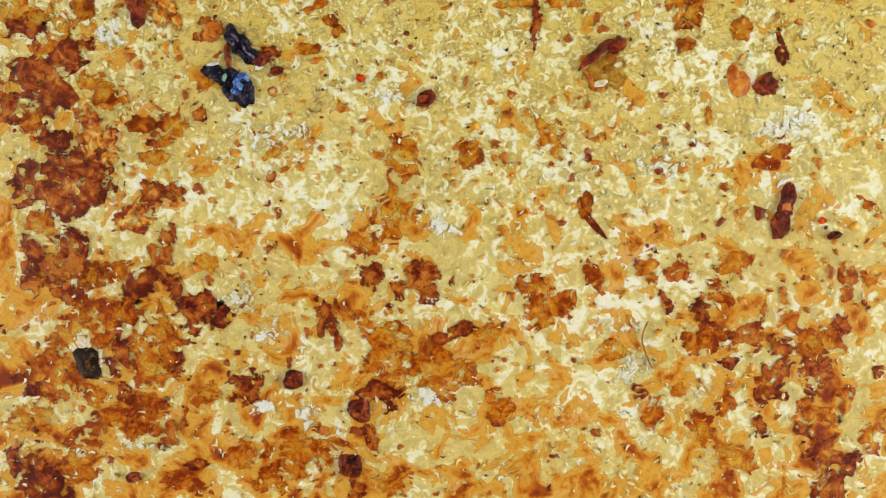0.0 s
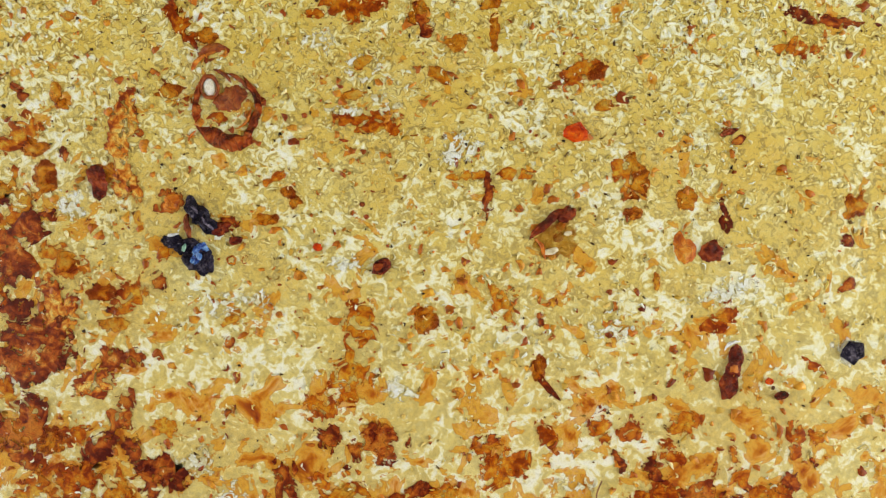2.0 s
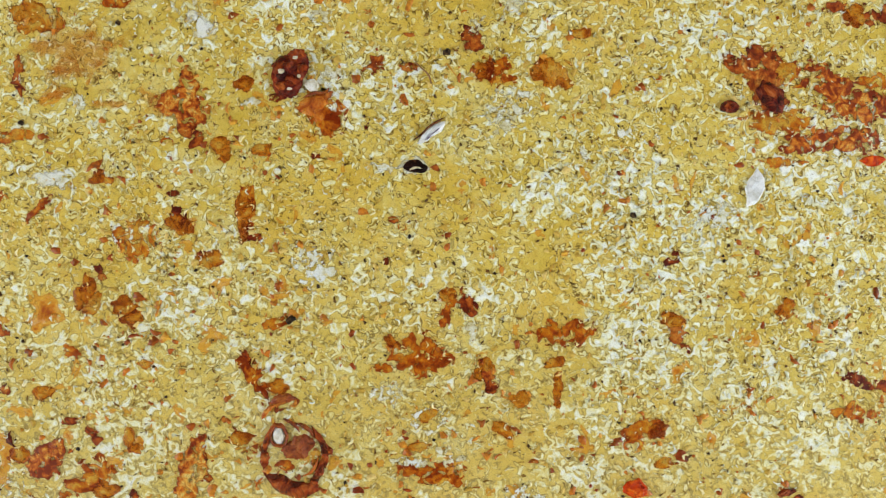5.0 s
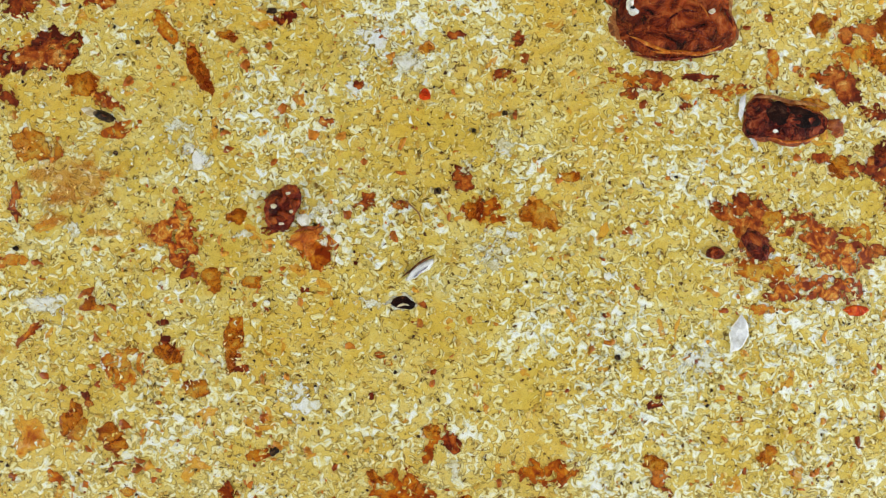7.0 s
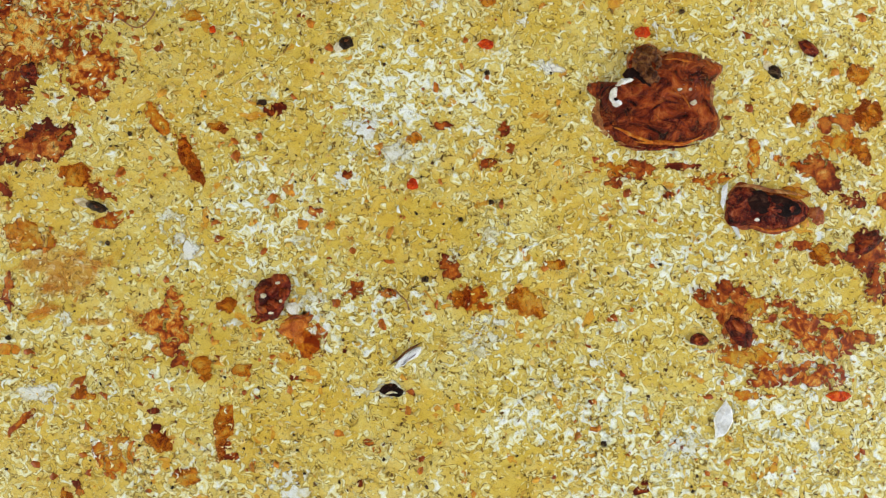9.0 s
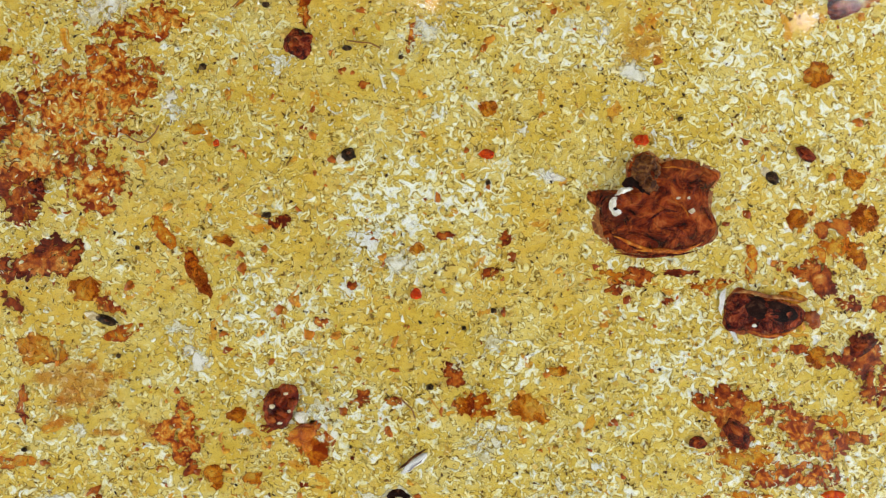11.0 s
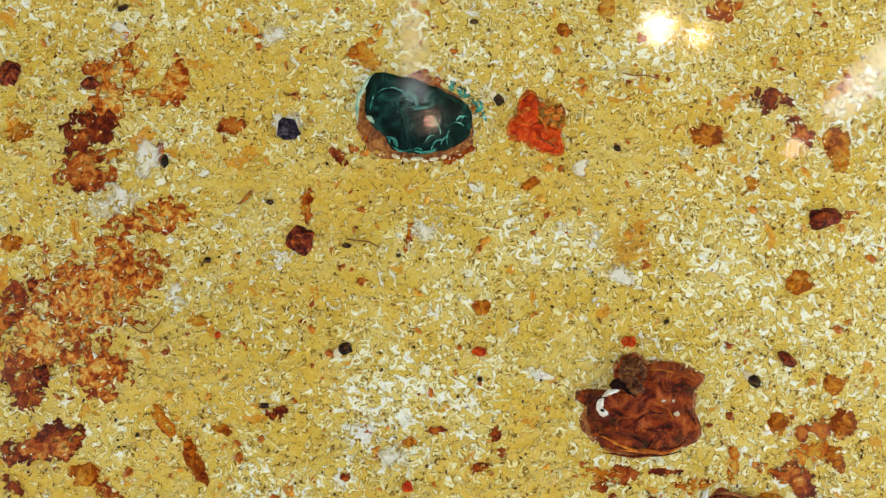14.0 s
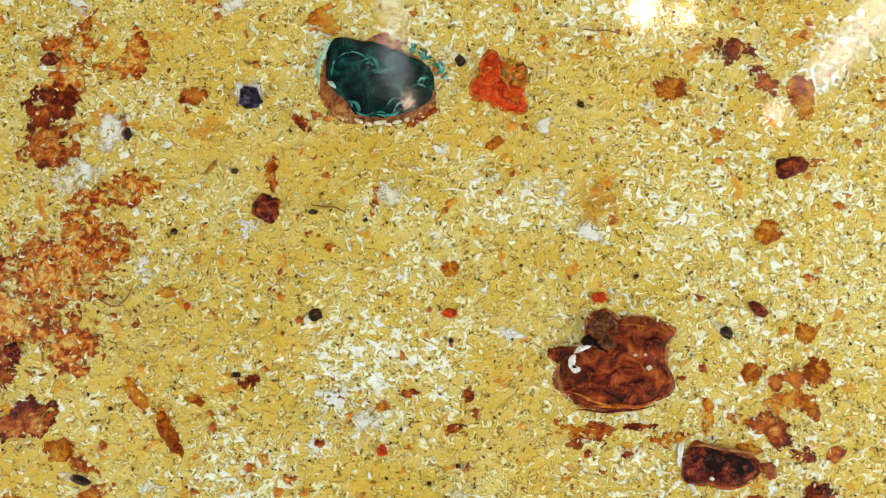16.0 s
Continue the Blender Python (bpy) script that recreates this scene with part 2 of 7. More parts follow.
COARSE_Y = 0.46
NEAR_TONE = (0.68, 0.605, 0.32)
OUTLINE_SHARE = 1.0
OCHRE_D, OCHRE, LEMON, GOLD = (0.56, 0.41, 0.062), (0.615, 0.47, 0.098), (0.655, 0.56, 0.19), (0.64, 0.42, 0.058)
CREAM, MILK, SNOW, OUTLINE_TONE = (0.72, 0.675, 0.33), (0.765, 0.785, 0.59), (0.81, 0.87, 0.86), (0.085, 0.042, 0.006)
MAT = {
    "ground": matrix_material(),
    "white": flake_material("white_mineral_flakes", [(0.0, (0.64, 0.61, 0.34)), (0.6, (0.68, 0.69, 0.52)), (1.0, (0.71, 0.76, 0.72))]),
    "cream": flake_material("cream_mineral_flakes", [(0.0, (0.58, 0.45, 0.10)), (0.5, (0.70, 0.61, 0.27)), (1.0, (0.77, 0.72, 0.45))]),
    "yellow": flake_material("yellow_mineral_flakes", [(0.0, (0.46, 0.29, 0.04)), (0.5, (0.60, 0.42, 0.09)), (1.0, (0.70, 0.55, 0.2))]),
    "speck": flake_material("dark_specks", [(0.0, (0.04, 0.02, 0.008)), (0.3, (0.15, 0.075, 0.012)), (1.0, (0.30, 0.18, 0.03))]),
    "blackspeck": flake_material("blackish_grains", [(0.0, (0.010, 0.005, 0.003)), (0.5, (0.035, 0.016, 0.006)), (1.0, (0.12, 0.05, 0.010))]),
    "crumb": flake_material("amber_crumbs", [(0.0, (0.24, 0.04, 0.008)), (0.4, (0.46, 0.14, 0.015)), (1.0, (0.62, 0.32, 0.04))], 0.35, 0.9),
    "rustcrumb": flake_material("rust_crumbs", [(0.0, (0.09, 0.012, 0.006)), (0.4, (0.20, 0.035, 0.010)), (0.75, (0.36, 0.09, 0.014)), (1.0, (0.50, 0.20, 0.03))], 0.3, 0.9),
    "amber": stain_material("amber_resin", [(0.30, (0.26, 0.032, 0.004)), (0.42, (0.54, 0.115, 0.008)), (0.54, (0.72, 0.26, 0.014)), (0.70, (0.76, 0.46, 0.06))], most=0.96, porous=0.08, clear=0.4),
    "rust": stain_material("rust_resin", [(0.30, (0.09, 0.009, 0.005)), (0.43, (0.24, 0.032, 0.008)), (0.55, (0.46, 0.095, 0.012)), (0.70, (0.62, 0.22, 0.03))], cut=0.48, most=0.97, porous=0.09, clear=0.25),
    "tint": stain_material("thin_orange_tint", [(0.35, (0.64, 0.27, 0.05)), (0.6, (0.76, 0.46, 0.12))], cut=0.55, soft=0.5, spread=1.0, most=0.8, edge=0.0, porous=0.2, clear=0.7),
    "chalk": stain_material("white_chalky_patch", [(0.34, (0.56, 0.53, 0.32)), (0.46, (0.68, 0.69, 0.54)), (0.56, (0.72, 0.77, 0.74)), (0.7, (0.76, 0.82, 0.86))], scale=120, cut=0.53, soft=0.10, spread=0.55, rough=0.6, most=0.92, edge=0.6, border=0.10, porous=0.045),
    "frost": stain_material("pale_bluish_crystal", [(0.30, (0.60, 0.58, 0.40)), (0.46, (0.78, 0.82, 0.76)), (0.68, (0.84, 0.88, 0.90))], scale=60, cut=0.50, soft=0.3, spread=0.8, rough=0.4, most=0.8, edge=0.2, border=0.10, porous=0.10),
    "tealstain": stain_material("turquoise_film", [(0.30, (0.01, 0.08, 0.07)), (0.46, (0.03, 0.30, 0.25)), (0.60, (0.10, 0.50, 0.42)), (0.72, (0.45, 0.70, 0.64))], scale=110, cut=0.52, soft=0.1, spread=0.6, rough=0.2, edge=0.3, porous=0.05),
    "maroon": solid_material("maroon_glassy", [(0.36, (0.012, 0.003, 0.004)), (0.48, (0.08, 0.008, 0.006)), (0.57, (0.22, 0.028, 0.010)), (0.70, (0.46, 0.13, 0.05))], 0.22, 110, 0.2, 0.7, 0.5, 0.005),
    "smoky": solid_material("smoky_black_mineral", [(0.42, (0.008, 0.006, 0.005)), (0.54, (0.028, 0.014, 0.008)), (0.66, (0.12, 0.075, 0.035)), (0.8, (0.30, 0.22, 0.12))], 0.35, 170, 0.1),
    "black": solid_material("black_mineral", [(0.45, (0.006, 0.003, 0.003)), (0.60, (0.022, 0.007, 0.005)), (0.8, (0.16, 0.07, 0.04))], 0.5, 60, 0.04),
    "navy": solid_material("blue_black_mineral", [(0.40, (0.006, 0.005, 0.010)), (0.55, (0.018, 0.016, 0.035)), (0.72, (0.18, 0.16, 0.22))], 0.25, 140, 0.07, 0.6, 0.5, 0.004),
    "blue": solid_material("blue_glassy", [(0.36, (0.008, 0.014, 0.08)), (0.5, (0.025, 0.08, 0.38)), (0.66, (0.20, 0.42, 0.76))], 0.15, 130, 0.5, 0.6, 0.4, 0.004),
    "chip": solid_material("white_chip", [(0.34, (0.50, 0.47, 0.34)), (0.48, (0.74, 0.74, 0.66)), (0.62, (0.84, 0.86, 0.86))], 0.4, 130, 0.5, 0.6, 0.3, 0.003),
    "pale": solid_material("pale_bluish_chip", [(0.36, (0.50, 0.52, 0.52)), (0.5, (0.66, 0.70, 0.76)), (0.64, (0.78, 0.82, 0.88))], 0.4, 90),
    "red": solid_material("red_orange_glassy", [(0.36, (0.26, 0.014, 0.004)), (0.52, (0.60, 0.050, 0.006)), (0.66, (0.74, 0.15, 0.012)), (0.8, (0.80, 0.38, 0.08))], 0.25, 90, 0.12, 0.7, 0.4, 0.005),
    "rimred": solid_material("thin_red_brown_rim", [(0.34, (0.10, 0.016, 0.007)), (0.5, (0.27, 0.05, 0.012)), (0.68, (0.46, 0.15, 0.03))], 0.25, 110, 0.5, 0.7, 0.6, 0.004),
    "redbrown": solid_material("red_brown_glassy", [(0.36, (0.020, 0.004, 0.003)), (0.46, (0.12, 0.013, 0.005)), (0.55, (0.31, 0.045, 0.009)), (0.68, (0.54, 0.15, 0.03))], 0.14, 58, 0.4, 0.9, 0.45, 0.009),
    "crustbrown": solid_material("golden_brown_crust", [(0.34, (0.10, 0.022, 0.008)), (0.47, (0.26, 0.075, 0.014)), (0.56, (0.42, 0.17, 0.035)), (0.68, (0.56, 0.33, 0.12))], 0.3, 90, 0.4, 0.8, 0.6, 0.005),
    "crustdark": solid_material("dark_brown_crust", [(0.36, (0.022, 0.006, 0.004)), (0.48, (0.075, 0.020, 0.007)), (0.56, (0.17, 0.055, 0.014)), (0.68, (0.36, 0.18, 0.05))], 0.4, 150, 0.15, 0.8, 0.4, 0.004),
    # lit copy of the navy mineral; also colours the splinter's shade strand
    "navylit": solid_material("blue_black_lit_tone", [(0.36, (0.05, 0.04, 0.07)), (0.5, (0.16, 0.14, 0.22)), (0.66, (0.42, 0.40, 0.50))], 0.25, 150, 0.3, 0.5),
    "rimorange": solid_material("orange_resin_edge", [(0.34, (0.24, 0.035, 0.006)), (0.47, (0.46, 0.10, 0.010)), (0.57, (0.62, 0.20, 0.020)), (0.70, (0.68, 0.36, 0.06))], 0.22, 95, 0.4, 0.7, 0.5, 0.004),
    "maroonred": solid_material("maroon_red_glassy", [(0.34, (0.035, 0.006, 0.006)), (0.48, (0.12, 0.012, 0.008)), (0.58, (0.26, 0.035, 0.010)), (0.70, (0.45, 0.11, 0.03))], 0.18, 90, 0.3, 0.8, 0.4, 0.005),
    "creamchip": solid_material("cream_chip", [(0.34, (0.42, 0.33, 0.16)), (0.5, (0.66, 0.60, 0.42)), (0.64, (0.78, 0.76, 0.66))], 0.4, 130, 0.4, 0.5),
    "veinteal": solid_material("turquoise_vein_bright", [(0.38, (0.006, 0.05, 0.045)), (0.48, (0.02, 0.20, 0.17)), (0.58, (0.06, 0.40, 0.34)), (0.70, (0.35, 0.66, 0.60))], 0.2, 150, 0.4, 0.5),
    # lit copy of the blue glass, for its bright spots
    "bluelit": solid_material("blue_glassy_lit", [(0.36, (0.02, 0.08, 0.34)), (0.5, (0.10, 0.26, 0.62)), (0.64, (0.40, 0.58, 0.80))], 0.15, 150, 0.5, 0.5),
    "amberfilm": stain_material("clear_amber_film", [(0.34, (0.36, 0.12, 0.012)), (0.5, (0.58, 0.30, 0.03)), (0.66, (0.66, 0.46, 0.10))], cut=0.34, soft=0.06, spread=1.2, rough=0.25, most=0.75, edge=0.9, border=0.10, porous=0.2, clear=0.6),
    "amberlens": stain_material("clear_amber_grain", [(0.30, (0.22, 0.03, 0.005)), (0.44, (0.52, 0.14, 0.010)), (0.56, (0.70, 0.29, 0.022)), (0.70, (0.74, 0.46, 0.08))], cut=0.36, soft=0.06, spread=1.1, rough=0.25, most=0.96, edge=0.9, border=0.20, porous=0.2, clear=0.52),
    "deposit": stain_material("orange_crumbly_resin", [(0.26, (0.20, 0.025, 0.005)), (0.39, (0.48, 0.105, 0.010)), (0.51, (0.66, 0.235, 0.024)), (0.64, (0.75, 0.43, 0.08)), (0.78, (0.78, 0.60, 0.18))], cut=0.45, soft=0.05, spread=1.15, rough=0.35, most=0.97, edge=0.9, border=0.22, porous=0.07, clear=0.12, worms=1.2),
    "depositrust": stain_material("rust_crumbly_resin", [(0.26, (0.07, 0.008, 0.004)), (0.42, (0.22, 0.032, 0.007)), (0.55, (0.42, 0.095, 0.012)), (0.70, (0.60, 0.24, 0.04)), (0.82, (0.70, 0.46, 0.15))], cut=0.42, soft=0.05, spread=1.15, rough=0.3, most=0.98, edge=0.9, border=0.15, porous=0.11, clear=0.08, worms=0.55),
    "green": solid_material("dark_green_glassy", [(0.40, (0.003, 0.009, 0.008)), (0.55, (0.005, 0.026, 0.023)), (0.66, (0.014, 0.085, 0.072)), (0.80, (0.08, 0.36, 0.30))], 0.16, 60, 0.12, 0.4),
    "mint": solid_material("pale_green_edge", [(0.36, (0.10, 0.26, 0.20)), (0.5, (0.30, 0.50, 0.38)), (0.62, (0.52, 0.66, 0.52))], 0.4, 80),
    "thread": solid_material("brown_fibre", [(0.3, (0.10, 0.04, 0.01)), (0.7, (0.30, 0.13, 0.03))], 0.5),
    "wall": solid_material("painted_plaster", [(0.3, (0.40, 0.39, 0.36)), (0.7, (0.48, 0.46, 0.43))], 0.8, 6, 0.3, 0.1),
    "roof": solid_material("dark_ceiling_paint", [(0.3, (0.055, 0.052, 0.05)), (0.7, (0.075, 0.072, 0.07))], 0.9, 6, 0.2, 0.1),
    "boards": solid_material("brown_floor", [(0.3, (0.14, 0.08, 0.045)), (0.7, (0.24, 0.15, 0.09))], 0.5, 9),
    "wood": solid_material("dark_wood", [(0.3, (0.10, 0.055, 0.03)), (0.7, (0.18, 0.10, 0.05))], 0.45, 14),
    "metal": solid_material("white_enamel", [(0.3, (0.70, 0.70, 0.70)), (0.7, (0.78, 0.78, 0.78))], 0.35),
}


def glow_material(name, colour, strength):
    m = bpy.data.materials.new(name)
    m.use_nodes = True
    b = m.node_tree.nodes["Principled BSDF"]
    b.inputs["Base Color"].default_value = (0.8, 0.8, 0.8, 1)
    b.inputs["Emission Color"].default_value = (*colour, 1)
    b.inputs["Emission Strength"].default_value = strength
    return m


def clear_material(name, rough):
    """Clear hard coat: see-through, with a mirror gloss."""
    m = bpy.data.materials.new(name)
    m.use_nodes = True
    n, l = m.node_tree.nodes, m.node_tree.links
    n.remove(n["Principled BSDF"])
    t, g, f, x = (n.new("ShaderNodeBsdfTransparent"), n.new("ShaderNodeBsdfGlossy"), n.new("ShaderNodeFresnel"), n.new("ShaderNodeMixShader"))
    g.inputs["Roughness"].default_value = rough
    f.inputs["IOR"].default_value = 1.38
    l.new(f.outputs[0], x.inputs[0]), l.new(t.outputs[0], x.inputs[1]), l.new(g.outputs[0], x.inputs[2])
    l.new(x.outputs[0], n["Material Output"].inputs["Surface"])
    return m


# ---- shapes ----
def mesh_of(name, verts, faces, mat, smooth=True, inside=None):
    me = bpy.data.meshes.new(name)
    me.from_pydata(verts, [], faces)
    me.materials.append(mat)
    if smooth:
        me.polygons.foreach_set("use_smooth", [True] * len(me.polygons))
    if inside is not None:
        me.attributes.new("inside", "FLOAT", "POINT").data.foreach_set("value", inside)
    me.update()
    return me


def part(name, me, parent, label="", m=None):
    ob = new(name, me)
    ob.parent = parent
    if m is not None:
        ob.matrix_basis = m
    return tagged(ob, label)


def box(x0, x1, y0, y1, z0, z1, bm=None):
    bm = bm or bmesh.new()
    m = Matrix.LocRotScale(((x0 + x1) / 2, (y0 + y1) / 2, (z0 + z1) / 2), None, (x1 - x0, y1 - y0, z1 - z0))
    bmesh.ops.create_cube(bm, size=1, matrix=m)
    return bm


def mesh_bm(name, bm, mat, bevel=0.0):
    if bevel:
        bmesh.ops.bevel(bm, geom=bm.edges[:], offset=bevel, segments=2, affect="EDGES")
    me = bpy.data.meshes.new(name)
    bm.to_mesh(me)
    bm.free()
    me.materials.append(mat)
    return me


def blob(name, length, width, seed, mat, high=0.0012, ragged=0.35, n=40, hole=0.0, lumps=0.25, square=0.0):
    """A low irregular dome or ring with a wandering outline."""
    rings = [0.0, 0.3, 0.55, 0.75, 0.9, 1.0] if not hole else [hole, hole + (1 - hole) * 0.25, hole + (1 - hole) * 0.6, 1.0]
    verts, inside, faces = [], [], []
    for k in range(n):
        a = math.tau * k / n
        c, s = math.cos(a), math.sin(a)
        r = 1 + ragged * (noise.fractal((c * 1.1 + seed * 3.7, s * 1.1 - seed * 1.3, seed), 0.8, 2.1, 4))
        r *= (1 + square * (max(abs(c), abs(s)) ** -1 - 1))
        ri = 1 + 0.5 * noise.noise((c * 1.3 - seed * 2.1, s * 1.3, seed + 9))
        for j, q in enumerate(rings):
            qq = q * ri if hole and j == 0 else q
            x, y = c * r * qq * length / 2, s * r * qq * width / 2
            t = 4 * (q - hole) * (1 - q) / (1 - hole) ** 2 if hole else 1 - q ** 3
            z = high * (t + lumps * t * noise.noise((x * 90 + seed, y * 90, seed))) - 0.00022
            verts.append((x, y, z))
            inside.append(t * 0.6 if hole else 1 - q)
    w = len(rings)
    for k in range(n):
        a, b = k * w, (k + 1) % n * w
        for j in range(w - 1):
            if j == 0 and not hole:
                faces.append((0, a + 1, b + 1))
            else:
                faces.append((a + j, a + j + 1, b + j + 1, b + j))
    return mesh_of(name, verts, faces, mat, True, inside)


def chip(name, length, width, seed, mat, high=0.003, n=11):
    """A broken angular piece with a bevelled, uneven top."""
    rnd = random.Random(seed * 7 + 3)
    verts, faces = [], []
    rr = [(0.82 + 0.36 * rnd.random(), math.tau * (k + 0.6 * rnd.random()) / n) for k in range(n)]
    for q, z in ((1.06, -0.0004), (1.0, 0.55), (0.84, 0.92), (0.4, 1.0)):
        for r, a in rr:
            zz = z if z < 0 else high * z * (0.8 + 0.4 * rnd.random())
            verts.append((math.cos(a) * r * q * length / 2, math.sin(a) * r * q * width / 2, zz))
    for j in range(3):
        for k in range(n):
            k2 = (k + 1) % n
            faces.append((j * n + k, j * n + k2, (j + 1) * n + k2, (j + 1) * n + k))
    faces.append(tuple(range(3 * n, 4 * n)))
    return mesh_of(name, verts, faces, mat, False)


def lobed(name, lobes, seed, mat, high, ragged=0.06, n=88, lumps=0.35, fine=80, flat=4):
    """One body with the joint outline of several ellipses (x, y, length, width, turn) round its middle."""
    rings = [0.0, 0.14, 0.28, 0.42, 0.55, 0.67, 0.77, 0.85, 0.91, 0.95, 0.98, 1.0]
    reach = []
    for k in range(n):
        a = math.tau * k / n
        far = 0.0015
        for cx, cy, length, width, turn in lobes:
            t = radians(turn)
            ct, st = math.cos(t), math.sin(t)
            dx, dy = math.cos(a) * ct + math.sin(a) * st, -math.cos(a) * st + math.sin(a) * ct
            ox, oy = -(cx * ct + cy * st), cx * st - cy * ct
            p, q = 2 / length, 2 / width
            aa, bb, cc = (dx * p) ** 2 + (dy * q) ** 2, ox * dx * p * p + oy * dy * q * q, (ox * p) ** 2 + (oy * q) ** 2 - 1
            root = bb * bb - aa * cc
            if root > 0:
                far = max(far, (-bb + math.sqrt(root)) / aa)
        reach.append(far)
    verts, inside, faces = [], [], []
    w = len(rings)
    for k in range(n):
        a = math.tau * k / n
        c, s = math.cos(a), math.sin(a)
        r = 0.25 * reach[k - 1] + 0.5 * reach[k] + 0.25 * reach[(k + 1) % n]
        r *= 1 + ragged * noise.fractal((c * 2.2 + seed * 3.7, s * 2.2 - seed * 1.3, seed), 0.7, 2.1, 4)
        for q in rings:
            x, y = c * r * q, s * r * q
            t = 1 - q ** flat
            z = high * t * (1 + lumps * noise.fractal((x * fine + seed, y * fine, seed * 0.7), 0.8, 2.0, 3)) - 0.0003
            verts.append((x, y, z))
            inside.append(1 - q)
    for k in range(n):
        a, b = k * w, (k + 1) % n * w
        faces.append((0, a + 1, b + 1))
        faces += [(a + j, a + j + 1, b + j + 1, b + j) for j in range(1, w - 1)]
    return mesh_of(name, verts, faces, mat, True, inside)


def sliver(name, length, width, bend, seed, mat, high, n=18):
    """A tapered, bowed strand with a rounded back."""
    verts, faces = [], []
    for i in range(n + 1):
        u = i / n - 0.5
        taper = max(0.04, 1 - (2 * abs(u)) ** 2.6) * (1 + 0.35 * noise.noise((u * 7, seed * 1.7, 0.3)))
        side = 0.05 * length * noise.noise((u * 3.0, seed * 2.3, 5.1))
        for v, up in ((-1, 0.0), (-0.6, 0.75), (0, 1.0), (0.6, 0.75), (1, 0.0)):
            verts.append((u * length, bend * length * (1 - 4 * u * u) + side + v * taper * width / 2, high * up * taper - 0.0003))
    for i in range(n):
        for j in range(4):
            a = i * 5 + j
            faces.append((a, a + 5, a + 6, a + 1))
    return mesh_of(name, verts, faces, mat, True)


def thing(name, label, category, x, y, z=0.0, rz=0.0, group=""):
    e = new(name)
    e.empty_display_size = 0.01
    e.matrix_world = pose(x, y, z, 0, 0, rz)
    return tagged(e, label, category, group)


LAYER = iter(range(100000))


def lone(name, me, label, category, x, y, rz, group):
    ob = new(name, me)
    z = (next(LAYER) % 40) * 0.00001        # thin films lie one on another
    ob.matrix_world = pose(x, y, z, 0, 0, rz)
    return tagged(ob, label, category, group)


# ---- the room, its walls unseen and added ----
def room():
    T = 0.12
    for name, b, mat in (("floor", (X0 - T, X1 + T, Y0 - T, Y1 + T, FLOOR - 0.1, FLOOR), "boards"),
                         ("ceiling", (X0 - T, X1 + T, Y0 - T, Y1 + T, CEIL, CEIL + 0.1), "roof"),
                         ("wall_north", (X0 - T, X1 + T, Y1, Y1 + T, FLOOR, CEIL), "wall"),
                         ("wall_south", (X0 - T, X1 + T, Y0 - T, Y0, FLOOR, CEIL), "wall")):
        tagged(new(name, mesh_bm(name, box(*b), MAT[mat])), "plain painted " + name.split("_")[0], name.split("_")[0], "", "structure")
    # side walls with openings added behind the fill lamps; no window is known
    for side, xa, xb in (("west", X0 - T, X0), ("east", X1, X1 + T)):
        bm = box(xa, xb, Y0, Y1, FLOOR, 0.28)
        box(xa, xb, Y0, Y1, 1.62, CEIL, bm)
        box(xa, xb, Y0, -1.72, 0.28, 1.62, bm)
        box(xa, xb, 0.92, Y1, 0.28, 1.62, bm)
        tagged(new("wall_" + side, mesh_bm("wall", bm, MAT["wall"])), "plain painted wall with an added opening behind its fill light", "wall", "", "structure")


def table():
    t = thing("table", "dark wooden table under the yellow slab", "table", 0.0, 0.55, FLOOR)
    top = -0.04 - FLOOR
    part("tabletop", mesh_bm("tabletop", box(-0.9, 0.9, -1.15, 1.15, top - 0.04, top), MAT["wood"], 0.004), t)
    leg = mesh_bm("leg", box(-0.035, 0.035, -0.035, 0.035, 0, top - 0.042), MAT["wood"], 0.003)
    for sx in (-1, 1):
        for sy in (-1, 1):
            part("leg", leg, t, "", pose(sx * 0.8, sy * 1.05, 0))


SX0, SX1, SY0, SY1 = -0.80, 0.80, -0.50, 1.60


ZONES = []


def zone(x, y, length, width, strength):
    ZONES.append((x, y, length, width, strength))


def whiteness(x, y):
    """1 in the middle of white crystal areas, -1 in smooth ochre ones."""
    most, least = np.zeros_like(x), np.zeros_like(x)
    for zx, zy, length, width, strength in ZONES:
        u, v = (x - zx) / (length * 0.72), (y - zy) / (width * 0.72)
        f = np.exp(-(u * u + v * v) ** 1.2) * abs(strength)
        if strength > 0:
            most = np.maximum(most, f)
        else:
            least = np.maximum(least, f)
    return most - 1.25 * least


# white crystal and smooth ochre areas of the ground: place, length, width, strength
zone(-0.128, 0.095, 0.046, 0.028, 1)
zone(-0.162, 0.008, 0.055, 0.032, 1)
zone(-0.097, 0.055, 0.101, 0.069, 1)
zone(0.055, 0.056, 0.101, 0.041, 1)
zone(0.154, -0.031, 0.124, 0.060, 1)
zone(0.062, -0.065, 0.138, 0.046, 1)
zone(-0.022, -0.148, 0.060, 0.088, 1)
zone(0.219, 0.076, 0.078, 0.069, 1)
zone(0.294, 0.111, 0.037, 0.037, 1)
zone(0.013, 0.110, 0.092, 0.055, 1)
zone(0.057, 0.164, 0.092, 0.051, 1)
zone(-0.069, 0.176, 0.074, 0.051, 1)
zone(-0.174, -0.150, 0.037, 0.041, 1)
zone(-0.237, -0.016, 0.032, 0.032, 1)
zone(-0.305, 0.020, 0.037, 0.018, 1)
zone(-0.041, -0.090, 0.032, 0.028, 1)
zone(-0.112, -0.060, 0.028, 0.023, 1)
zone(0.110, -0.131, 0.092, 0.032, 1)
zone(0.193, 0.152, 0.074, 0.055, 1)
zone(-0.252, 0.293, 0.069, 0.097, 1)
